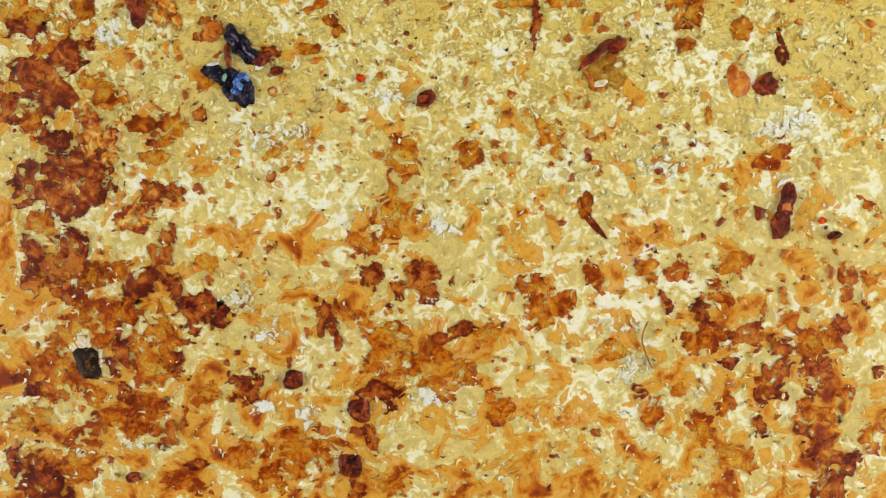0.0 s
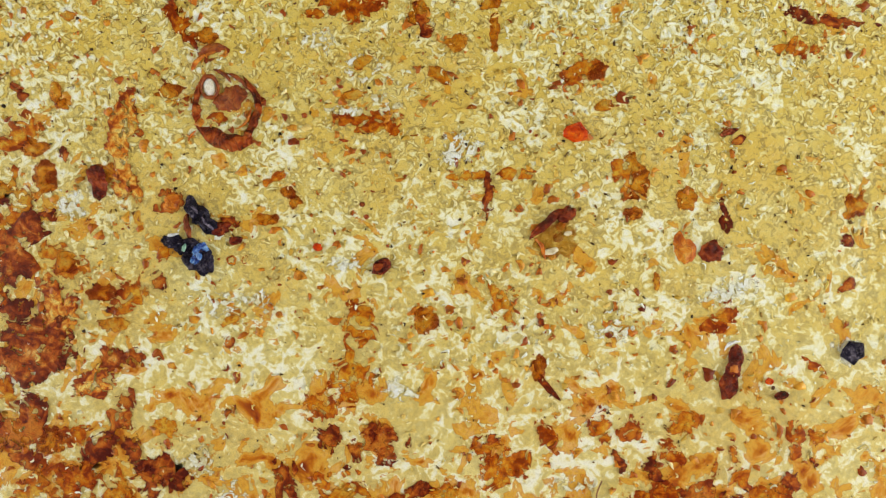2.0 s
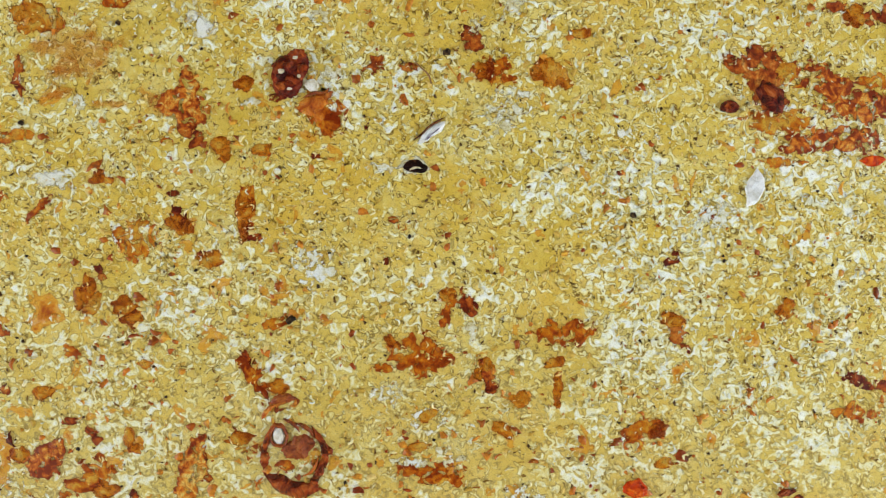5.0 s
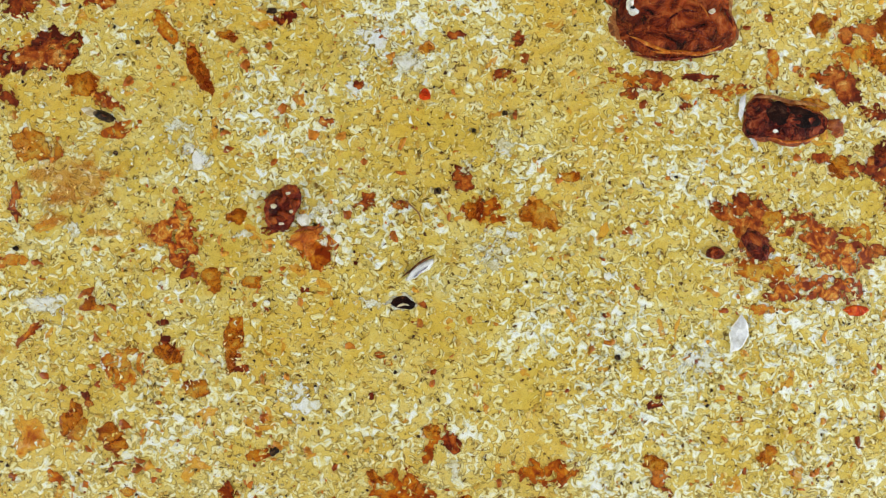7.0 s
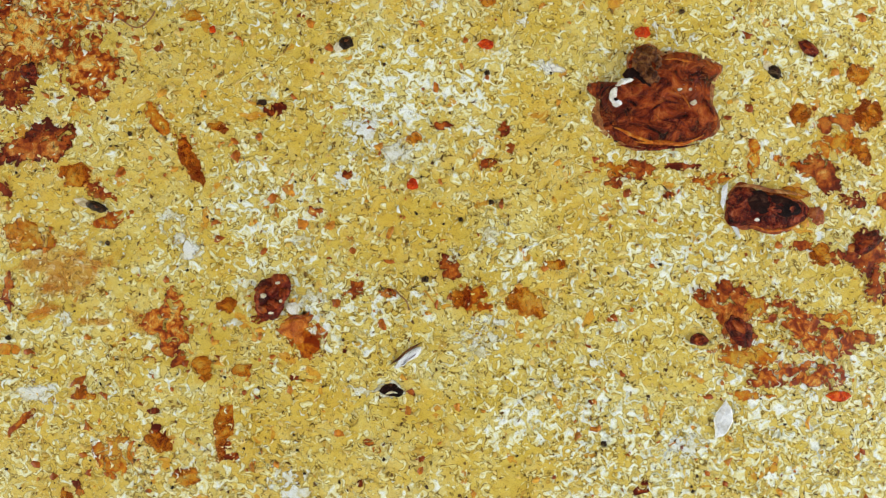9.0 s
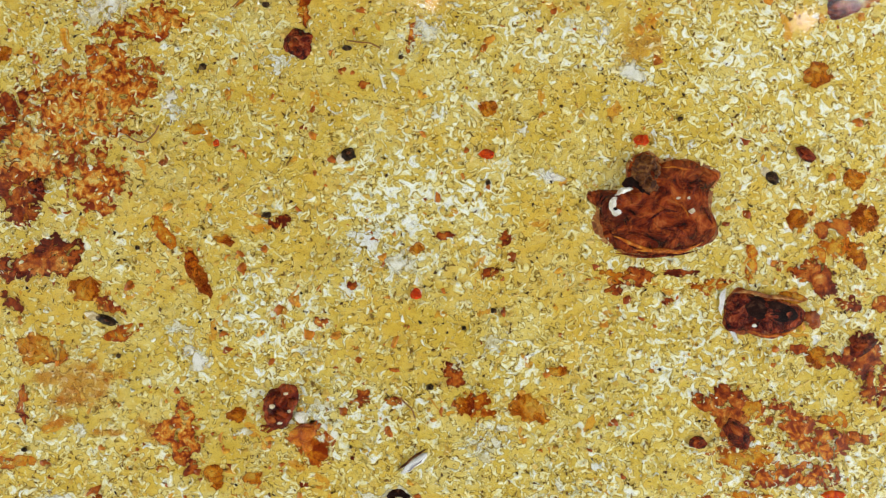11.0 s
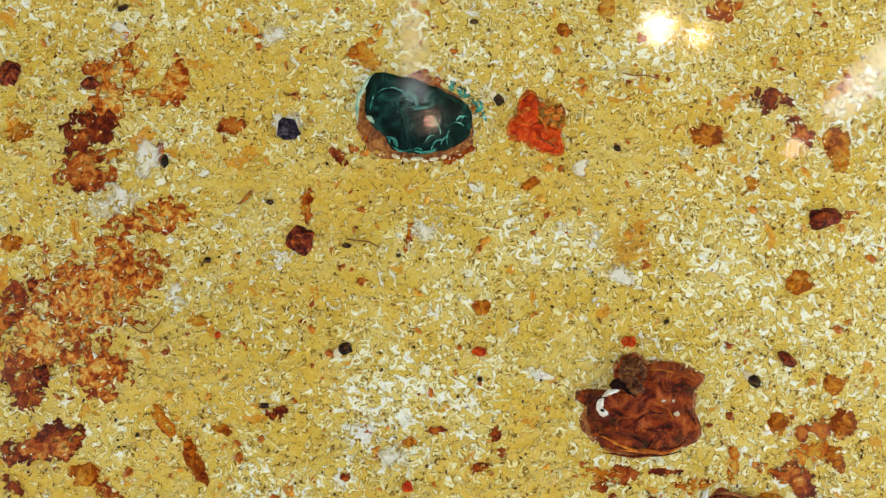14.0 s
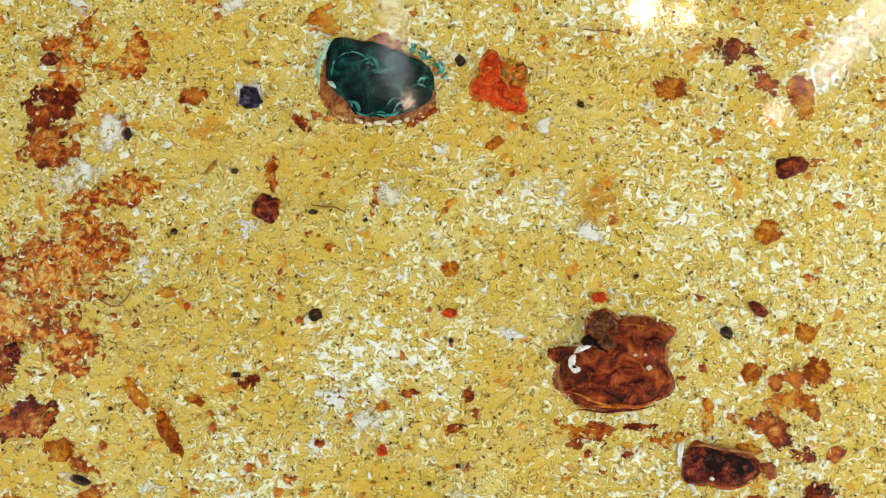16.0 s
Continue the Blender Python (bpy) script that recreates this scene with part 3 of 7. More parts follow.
zone(-0.228, 0.371, 0.042, 0.042, 1)
zone(-0.063, 0.376, 0.083, 0.074, 1)
zone(0.151, 0.373, 0.092, 0.074, 1)
zone(0.266, 0.338, 0.083, 0.078, 1)
zone(0.301, 0.383, 0.060, 0.060, 1)
zone(0.276, 0.283, 0.074, 0.060, 1)
zone(0.061, 0.222, 0.065, 0.046, 1)
zone(0.098, 0.259, 0.046, 0.037, 1)
zone(-0.086, 0.226, 0.032, 0.032, 1)
zone(-0.004, 0.263, 0.028, 0.028, 1)
zone(-0.146, 0.321, 0.065, 0.032, 1)
zone(-0.049, 0.161, 0.065, 0.037, 1)
zone(-0.171, 0.057, 0.069, 0.046, 1)
zone(0.063, 0.058, 0.125, 0.074, 1)
zone(0.304, 0.117, 0.051, 0.042, 1)
zone(0.210, 0.139, 0.051, 0.042, 1)
zone(-0.114, 0.188, 0.037, 0.032, 1)
zone(0.134, 0.282, 0.051, 0.037, 1)
zone(-0.219, 0.613, 0.038, 0.043, 1)
zone(-0.148, 0.631, 0.081, 0.048, 1)
zone(-0.165, 0.678, 0.038, 0.024, 1)
zone(-0.041, 0.698, 0.043, 0.033, 1)
zone(-0.048, 0.731, 0.071, 0.071, 1)
zone(-0.106, 0.561, 0.043, 0.043, 1)
zone(-0.067, 0.629, 0.038, 0.029, 1)
zone(0.058, 0.620, 0.038, 0.081, 1)
zone(0.161, 0.663, 0.071, 0.029, 1)
zone(0.200, 0.636, 0.052, 0.057, 1)
zone(0.140, 0.533, 0.024, 0.014, 1)
zone(-0.331, 0.479, 0.029, 0.019, 1)
zone(0.121, 0.476, 0.143, 0.062, 1)
zone(0.216, 0.466, 0.052, 0.029, 1)
zone(0.290, 0.502, 0.081, 0.071, 1)
zone(0.325, 0.428, 0.081, 0.076, 1)
zone(0.137, 0.429, 0.090, 0.062, 1)
zone(0.082, 0.484, 0.071, 0.052, 1)
zone(0.034, 0.401, 0.048, 0.029, 1)
zone(-0.230, 0.375, 0.033, 0.033, 1)
zone(0.047, 0.544, 0.024, 0.029, 1)
zone(0.341, 0.523, 0.052, 0.029, 1)
zone(-0.055, 0.573, 0.067, 0.043, 1)
zone(-0.026, 0.904, 0.030, 0.030, 0.6)
zone(-0.044, 0.759, 0.084, 0.074, 1)
zone(-0.046, 0.699, 0.040, 0.040, 1)
zone(0.033, 0.708, 0.030, 0.084, 1)
zone(0.016, 0.757, 0.050, 0.050, 1)
zone(0.169, 0.869, 0.064, 0.030, 0.6)
zone(0.326, 0.906, 0.084, 0.030, 0.6)
zone(0.288, 0.865, 0.054, 0.040, 0.6)
zone(0.255, 0.823, 0.104, 0.045, 0.6)
zone(0.352, 0.774, 0.059, 0.045, 0.6)
zone(0.054, 0.625, 0.054, 0.064, 1)
zone(-0.152, 0.645, 0.054, 0.054, 1)
zone(-0.304, 0.900, 0.045, 0.035, 0.6)
zone(-0.271, 0.941, 0.030, 0.035, 0.6)
zone(-0.245, 0.818, 0.030, 0.030, 0.6)
zone(-0.080, 0.688, 0.045, 0.030, 1)
zone(0.206, 0.628, 0.059, 0.059, 1)
zone(0.146, 0.724, 0.054, 0.040, 1)
zone(0.217, 0.896, 0.074, 0.045, 0.6)
# white here stands for the tube lamp's reflection above the green stone
zone(-0.064, 1.069, 0.046, 0.056, 0.6)
zone(-0.314, 0.912, 0.046, 0.026, 0.6)
zone(-0.271, 0.946, 0.020, 0.031, 0.6)
zone(0.011, 1.033, 0.031, 0.031, 0.6)
zone(0.352, 1.031, 0.056, 0.051, 0.6)
zone(0.275, 0.927, 0.056, 0.066, 0.6)
zone(0.163, 1.075, 0.077, 0.041, 0.6)
zone(-0.173, 0.809, 0.077, 0.041, 0.6)
zone(0.081, 0.832, 0.066, 0.036, 0.6)
zone(0.102, 0.900, 0.061, 0.031, 0.6)
zone(-0.014, 0.076, 0.051, 0.037, -1)
zone(0.326, 0.171, 0.074, 0.060, -1)
zone(0.111, -0.180, 0.120, 0.041, -1)
zone(0.044, -0.157, 0.078, 0.037, -1)
zone(0.134, 0.147, 0.041, 0.037, -1)
zone(-0.130, -0.043, 0.060, 0.060, -1)
zone(-0.192, 0.108, 0.041, 0.055, -1)
zone(-0.087, 0.114, 0.037, 0.028, -1)
zone(0.254, 0.017, 0.055, 0.041, -1)
zone(0.047, 0.259, 0.069, 0.078, -1)
zone(-0.045, 0.345, 0.069, 0.069, -1)
zone(-0.197, 0.298, 0.055, 0.051, -1)
zone(-0.086, 0.290, 0.051, 0.037, -1)
zone(-0.012, 0.198, 0.078, 0.046, -1)
zone(0.227, 0.218, 0.037, 0.051, -1)
zone(0.092, 0.377, 0.042, 0.042, -1)
zone(0.323, 0.238, 0.051, 0.042, -1)
zone(0.145, 0.148, 0.032, 0.032, -1)
zone(-0.189, 0.160, 0.037, 0.055, -1)
zone(0.018, 0.657, 0.052, 0.100, -1)
zone(0.074, 0.688, 0.057, 0.071, -1)
zone(-0.002, 0.470, 0.067, 0.081, -1)
zone(-0.087, 0.462, 0.062, 0.029, -1)
zone(-0.057, 0.425, 0.076, 0.038, -1)
zone(0.106, 0.606, 0.038, 0.029, -1)
zone(-0.108, 0.695, 0.057, 0.038, -1)
zone(-0.269, 0.736, 0.081, 0.033, -1)
zone(-0.241, 0.655, 0.067, 0.067, -1)
zone(-0.186, 0.524, 0.052, 0.052, -1)
zone(0.195, 0.517, 0.048, 0.029, -1)
zone(-0.093, 0.381, 0.043, 0.043, -1)
zone(0.080, 0.422, 0.048, 0.038, -1)
zone(-0.255, 0.564, 0.067, 0.038, -1)
zone(-0.093, 0.940, 0.129, 0.045, -1)
zone(-0.098, 0.846, 0.104, 0.064, -1)
zone(-0.228, 0.765, 0.079, 0.074, -1)
zone(-0.268, 0.787, 0.045, 0.045, -1)
zone(-0.176, 0.832, 0.054, 0.059, -1)
zone(0.082, 0.830, 0.084, 0.059, -1)
zone(0.087, 0.721, 0.079, 0.054, -1)
zone(-0.114, 0.775, 0.050, 0.040, -1)
zone(-0.336, 0.655, 0.084, 0.030, -1)
zone(-0.047, 0.625, 0.074, 0.059, -1)
zone(0.110, 0.662, 0.059, 0.045, -1)
zone(-0.265, 0.614, 0.040, 0.050, -1)
zone(-0.187, 0.935, 0.079, 0.045, -1)
zone(0.121, 0.941, 0.069, 0.040, -1)
zone(-0.362, 0.934, 0.066, 0.061, -1)
zone(-0.216, 1.032, 0.071, 0.046, -1)
zone(-0.201, 0.971, 0.051, 0.056, -1)
zone(-0.124, 0.910, 0.056, 0.036, -1)
zone(0.098, 0.951, 0.102, 0.051, -1)
zone(-0.095, 0.932, 0.087, 0.046, -1)
zone(0.147, 0.991, 0.061, 0.056, -1)
zone(-0.277, 0.777, 0.061, 0.061, -1)


def slab():
    """The yellow slab with an uneven top."""
    nx, ny = 320, 420
    xs, ys = np.linspace(SX0, SX1, nx), np.linspace(SY0, SY1, ny)
    verts = [(x, y, 0.0002 * noise.fractal((x * 60, y * 60, 3.0), 0.9, 2.0, 3) - 0.0004) for y in ys for x in xs]
    faces = [(j * nx + i, j * nx + i + 1, (j + 1) * nx + i + 1, (j + 1) * nx + i) for j in range(ny - 1) for i in range(nx - 1)]
    base = len(verts)
    edge = [j for j in range(nx)] + [j * nx + nx - 1 for j in range(1, ny)] + [(ny - 1) * nx + i for i in range(nx - 2, -1, -1)] + [j * nx for j in range(ny - 2, 0, -1)]
    verts += [(verts[e][0], verts[e][1], -0.04) for e in edge]
    k = len(edge)
    faces += [(edge[i], base + i, base + (i + 1) % k, edge[(i + 1) % k]) for i in range(k)]
    faces.append(tuple(range(base + k - 1, base - 1, -1)))
    me = mesh_of("slab", verts, faces, MAT["ground"])
    at = np.array([v[:2] for v in verts])
    me.attributes.new("white", "FLOAT", "POINT").data.foreach_set("value", whiteness(at[:, 0], at[:, 1]))
    tagged(new("slab", me), "mottled yellow mineral slab, white flecks and rust stains", "slab", "", "structure")


def value_noise(x, y, cell, seed):
    """Smooth random field from 0 to 1."""
    g = np.random.RandomState(seed).rand(400, 400)
    u, v = (x + 5) / cell, (y + 5) / cell
    i, j = np.floor(u).astype(int), np.floor(v).astype(int)
    fu, fv = u - i, v - j
    fu, fv = fu * fu * (3 - 2 * fu), fv * fv * (3 - 2 * fv)
    i, j = i % 399, j % 399
    return (g[i, j] * (1 - fu) + g[i + 1, j] * fu) * (1 - fv) + (g[i, j + 1] * (1 - fu) + g[i + 1, j + 1] * fu) * fv


def scatter(name, label, category, mat, count, size, slim, high, seed, keep, sides=7, curl=0.6):
    """Many small flakes, joined; keep(x, y) gives the chance that one lies there."""
    rs = np.random.RandomState(seed)
    x, y = rs.uniform(VX0, VX1, count * 3), rs.uniform(VY0, VY1, count * 3)
    ok = rs.rand(count * 3) < keep(x, y)
    x, y = x[ok][:count], y[ok][:count]
    n = len(x)
    a0 = rs.rand(n) * math.tau
    L = size[0] + (size[1] - size[0]) * rs.rand(n) ** 2
    W = L * rs.uniform(slim[0], slim[1], n)
    H = high[0] + (high[1] - high[0]) * rs.rand(n)
    ang = (np.arange(sides)[None] + rs.uniform(-0.3, 0.3, (n, sides))) * math.tau / sides
    rad = rs.uniform(0.5, 1.3, (n, sides))
    bend = rs.uniform(-curl, curl, n)[:, None]
    px, py = np.cos(ang) * rad * L[:, None] / 2, np.sin(ang) * rad * W[:, None] / 2
    py = py + bend * px * px / (L[:, None] / 2)
    tilt = rs.uniform(-0.12, 0.12, (n, 2))
    ca, sa = np.cos(a0)[:, None], np.sin(a0)[:, None]
    rings = []
    for q, up in ((1.0, 0.0), (0.72, 1.0)):
        X, Y = px * q, py * q
        Z = -0.0012 + (H[:, None] + 0.0012) * up + up * (tilt[:, :1] * X + tilt[:, 1:] * Y)
        rings.append(np.stack([x[:, None] + X * ca - Y * sa, y[:, None] + X * sa + Y * ca, Z], -1))
    verts = np.concatenate(rings, 1).reshape(-1, 3)
    loops, k = [], np.arange(sides)
    quad = np.stack([k, (k + 1) % sides, sides + (k + 1) % sides, sides + k], -1).reshape(-1)
    one = np.concatenate([quad, sides + k])
    loops = (one[None] + (np.arange(n) * 2 * sides)[:, None]).reshape(-1)
    totals = np.tile(np.array([4] * sides + [sides]), n)
    starts = np.concatenate([[0], np.cumsum(totals)[:-1]])
    me = bpy.data.meshes.new(name)
    me.vertices.add(len(verts)), me.loops.add(len(loops)), me.polygons.add(len(totals))
    me.vertices.foreach_set("co", verts.reshape(-1).astype(np.float32))
    me.loops.foreach_set("vertex_index", loops.astype(np.int32))
    me.polygons.foreach_set("loop_start", starts.astype(np.int32))
    me.update(calc_edges=True)
    me.materials.append(mat)
    return tagged(new(name, me), label, category, "", "stuff")


VX0, VX1, VY0, VY1 = -0.62, 0.66, -0.36, 1.46


def pick(x, y, cell, seed, lo, hi):
    v = 0.6 * value_noise(x, y, cell, seed) + 0.4 * value_noise(x, y, cell * 0.35, seed + 1)
    return np.clip((v - lo) / (hi - lo), 0, 1)


def bare(x, y):
    """1 where flakes may lie, fewer on the coarse near end."""
    return np.clip(0.12 + 2.2 * (y - 0.02), 0.12, 1)


def pieces():
    scatter("cream_flakes", "small cream and yellow mineral flakes in the slab", "flakes", MAT["cream"], 17000, (0.003, 0.010), (0.2, 0.5), (0.0001, 0.0007), 11,
            lambda x, y: bare(x, y) * (0.2 + 0.8 * pick(x, y, 0.09, 5, 0.3, 0.7)), 8, 1.1)
    scatter("yellow_flakes", "small ochre yellow grains in the slab", "flakes", MAT["yellow"], 7000, (0.003, 0.010), (0.3, 0.8), (0.0000, 0.0006), 12,
            lambda x, y: bare(x, y) * (0.3 + 0.7 * pick(x, y, 0.12, 7, 0.3, 0.7)))
    scatter("white_flakes", "small bright white mineral flakes in the slab", "flakes", MAT["white"], 7500, (0.003, 0.009), (0.2, 0.5), (0.0001, 0.0008), 13,
            lambda x, y: 0.05 + 0.95 * pick(x, y, 0.11, 21, 0.42, 0.72) * np.clip(0.4 + 2.0 * y, 0.35, 1) * np.clip(1.5 - y, 0.3, 1), 8, 1.2)
    scatter("dark_specks", "tiny dark brown specks between the flakes", "specks", MAT["speck"], 10000, (0.0016, 0.007), (0.2, 0.5), (0.0002, 0.0005), 14,
            lambda x, y: bare(x, y) * (0.4 + 0.6 * pick(x, y, 0.1, 9, 0.3, 0.7)), 5)
    scatter("black_specks", "tiny blackish brown grains strewn through the slab", "specks", MAT["blackspeck"], 2600, (0.0016, 0.0046), (0.45, 0.9), (0.0002, 0.0006), 18,
            lambda x, y: bare(x, y) * (0.3 + 0.7 * pick(x, y, 0.12, 41, 0.3, 0.7)), 6)
    scatter("amber_crumbs", "tiny amber and rust crumbs in the slab", "crumbs", MAT["crumb"], 5000, (0.003, 0.014), (0.3, 0.9), (0.0002, 0.0005), 15,
            lambda x, y: np.clip(0.12 + 0.9 * pick(x, y, 0.16, 31, 0.45, 0.8) * np.clip(1.1 - y, 0.25, 1), 0, 1))


def near_end(x, y):
    """Thick with rust at the near end, most of all at its western side."""
    return np.clip((0.30 - y) * 2.2, 0, 1) * np.clip(0.35 + 1.6 * (-x - 0.05), 0.16, 1) * pick(x, y, 0.07, 51, 0.40, 0.66)


def crumbs():
    scatter("rust_crumbs", "angular rust-brown resin crumbs crowding the slab's stained end", "crumbs", MAT["rustcrumb"], 1400, (0.004, 0.014), (0.3, 0.9), (0.0002, 0.0006), 16, near_end, 11, 0.8)
    scatter("orange_crumbs", "angular orange resin crumbs crowding the slab's stained end", "crumbs", MAT["crumb"], 1100, (0.004, 0.013), (0.3, 0.9), (0.0002, 0.0006), 17,
            lambda x, y: np.clip((0.34 - y) * 1.8, 0, 1) * pick(x, y, 0.09, 61, 0.45, 0.7), 11, 0.8)


def coat():
    bm = box(SX0 + 0.002, SX1 - 0.002, SY0 + 0.002, SY1 - 0.002, -0.010, 0.010)
    ob = new("clear_coat", mesh_bm("clear_coat", bm, clear_material("clear_resin", 0.09)))
    ob.visible_shadow = False
    tagged(ob, "clear glossy resin coat over the yellow slab", "coating", "", "structure")


def disc(radius, z0, z1, mat, name, n=32):
    bm = bmesh.new()
    bmesh.ops.create_cone(bm, cap_ends=True, segments=n, radius1=radius, radius2=radius, depth=z1 - z0, matrix=Matrix.Translation((0, 0, (z0 + z1) / 2)))
    return mesh_bm(name, bm, mat)


def spot_lamp(x, y, radius, colour, strength, label):
    t = thing("ceiling_spotlight", label, "ceiling lamp", x, y, CEIL)
    bm = bmesh.new()
    bmesh.ops.create_cone(bm, cap_ends=False, segments=32, radius1=radius * 1.25, radius2=radius * 1.1, depth=0.03, matrix=Matrix.Translation((0, 0, -0.015)))
    part("ring", mesh_bm("ring", bm, MAT["metal"]), t)
    part("bulb", disc(radius, -0.022, -0.001, glow_material("lamp_glow", colour, strength), "bulb"), t, "bright warm lamp face")


def tube_lamp(xa, ya, xb, yb, width, strength):
    ln = math.hypot(xb - xa, yb - ya)
    t = thing("tube_lamp", "white fluorescent tube lamp hanging on two rods", "tube lamp", (xa + xb) / 2, (ya + yb) / 2, HANG, math.degrees(math.atan2(yb - ya, xb - xa)), "tube lamps")
    rod = disc(0.005, 0.0, CEIL - HANG, MAT["metal"], "rod", 10)
    for sx in (-0.4, 0.4):
        part("rod", rod, t, "", pose(sx * ln, 0, 0))
    part("housing", mesh_bm("housing", box(-ln / 2 - 0.03, ln / 2 + 0.03, -width * 0.6, width * 0.6, -0.03, 0), MAT["metal"], 0.003), t)
    bm = bmesh.new()
    bmesh.ops.create_cone(bm, cap_ends=True, segments=20, radius1=width / 2, radius2=width / 2, depth=ln, matrix=Matrix.Translation((0, 0, -0.032 - width / 2)) @ pose(0, 0, 0, 0, 90, 0))
    part("tube", mesh_bm("tube", bm, glow_material("tube_glow", (0.78, 0.90, 1.0), strength)), t, "glowing white tube")


def pendant(x, y, z, radius, colour, strength):
    t = thing("pendant_lamp", "small pendant bulb on a thin cord", "pendant lamp", x, y, CEIL, 0, "pendant lamps")
    part("cord", disc(0.003, z - CEIL + radius * 1.5, 0, MAT["black"], "cord", 8), t)
    bm = bmesh.new()
    bmesh.ops.create_uvsphere(bm, u_segments=20, v_segments=12, radius=radius, matrix=Matrix.Translation((0, 0, z - CEIL)))
    part("bulb", mesh_bm("bulb", bm, glow_material("bulb_glow", colour, strength)), t, "glowing warm bulb")
    part("socket", disc(radius * 0.6, z - CEIL + radius * 0.8, z - CEIL + radius * 2, MAT["metal"], "socket", 16), t)


def fibre(x, y, rz, length, bend, thick=0.0007, label="thin curved brown fibre lying in the slab"):
    cu = bpy.data.curves.new("fibre", "CURVE")
    cu.dimensions, cu.bevel_depth, cu.bevel_resolution = "3D", thick, 2
    sp = cu.splines.new("POLY")
    sp.points.add(11)
    for i, p in enumerate(sp.points):
        u = i / 11 - 0.5
        p.co = (u * length, bend * length * (0.25 - u * u) * 4 + 0.02 * length * math.sin(9 * u), 0.0018, 1)
    cu.materials.append(MAT["thread"])
    lone("fibre", cu, label, "fibre", x, y, rz, "fibres")


SEEDS = iter(range(1, 5000))


# kinds of pieces in the slab: name, label, category, material
def amber_stain(x, y, length, width, rz=0.0):
    s = next(SEEDS)
    if y < 0.12 and abs(rz) < 25:      # those of the near end are rounder and lie askew
        length, width, rz = length * 0.85, max(width, length * 0.55), rz + s * 37 % 180
    word = "small" if length < 0.015 else "broad" if length > 0.035 else "ragged"
    lone("amber_stain", blob("amber_stain", length * 1.5, width * 1.5, s, MAT["amber"], 0.0004), word + " translucent orange amber stain in the yellow slab", "stain", x, y, rz, "amber stains")


def amber_grain(x, y, length, width, rz=0.0):
    s = next(SEEDS)
    lone("amber_grain", blob("amber_grain", length * 1.12, width * 1.12, s, MAT["amberlens"], 0.0006, 0.38, 40, 0, 0.4), "rounded clear amber grain with a dark outline", "amber grain", x, y, rz, "amber grains")


def rust_stain(x, y, length, width, rz=0.0):
    s = next(SEEDS)
    if y < 0.12 and abs(rz) < 25:      # those of the near end are rounder and lie askew
        length, width, rz = length * 0.85, max(width, length * 0.55), rz + s * 37 % 180
    word = "small" if length < 0.015 else "broad" if length > 0.035 else "ragged"
    lone("rust_stain", blob("rust_stain", length * 1.45, width * 1.45, s, MAT["rust"], 0.0004), word + " dark rust-brown stain in the yellow slab", "stain", x, y, rz, "rust stains")


def amber_ring(x, y, length, width, rz=0.0):
    s = next(SEEDS)
    lone("amber_ring", blob("amber_ring", length * 1.2, width * 1.2, s, MAT["amber"], 0.0005, 0.3, 36, 0.5), "ring-shaped orange stain round a pale middle", "stain", x, y, rz, "ring stains")


def deposit(x, y, rz, mat, label, lobes):
    s = next(SEEDS)
    name = "rust_deposit" if mat == "depositrust" else "orange_deposit"
    lone(name, lobed(name, [(a, b, length * 1.22, width * 1.22, turn) for a, b, length, width, turn in lobes], s, MAT[mat], 0.0006, 0.30, 96, 0.3), label, "resin deposit", x, y, rz, name.replace("_", " ") + "s")


def white_ring(x, y, length, width, rz=0.0):
    s = next(SEEDS)
    lone("white_ring", blob("white_ring", length * 1.1, width * 1.1, s, MAT["chalk"], 0.0005, 0.4, 40, 0.6), "thin whitish ring-shaped crust in the slab", "shell fragment", x, y, rz, "white rings")


def orange_tint(x, y, length, width, rz=0.0):
    s = next(SEEDS)
    lone("orange_tint", blob("orange_tint", length * 1.15, width * 1.15, s, MAT["tint"], 0.0003, 0.35), "thin pale orange tinge over yellow flakes", "stain", x, y, rz, "orange tints")


def chalk_patch(x, y, length, width, rz=0.0):
    s = next(SEEDS)
    lone("chalk_patch", blob("chalk_patch", length * 1.5, width * 1.5, s, MAT["chalk"], 0.0004), "chalky white mineral patch in the yellow slab", "mineral patch", x, y, rz, "white patches")


def pale_patch(x, y, length, width, rz=0.0):
    s = next(SEEDS)
    lone("pale_crystal", blob("pale_crystal", length * 1.4, width * 1.4, s, MAT["frost"], 0.0006, 0.3), "frosty pale bluish crystal patch in the slab", "mineral patch", x, y, rz, "pale crystals")


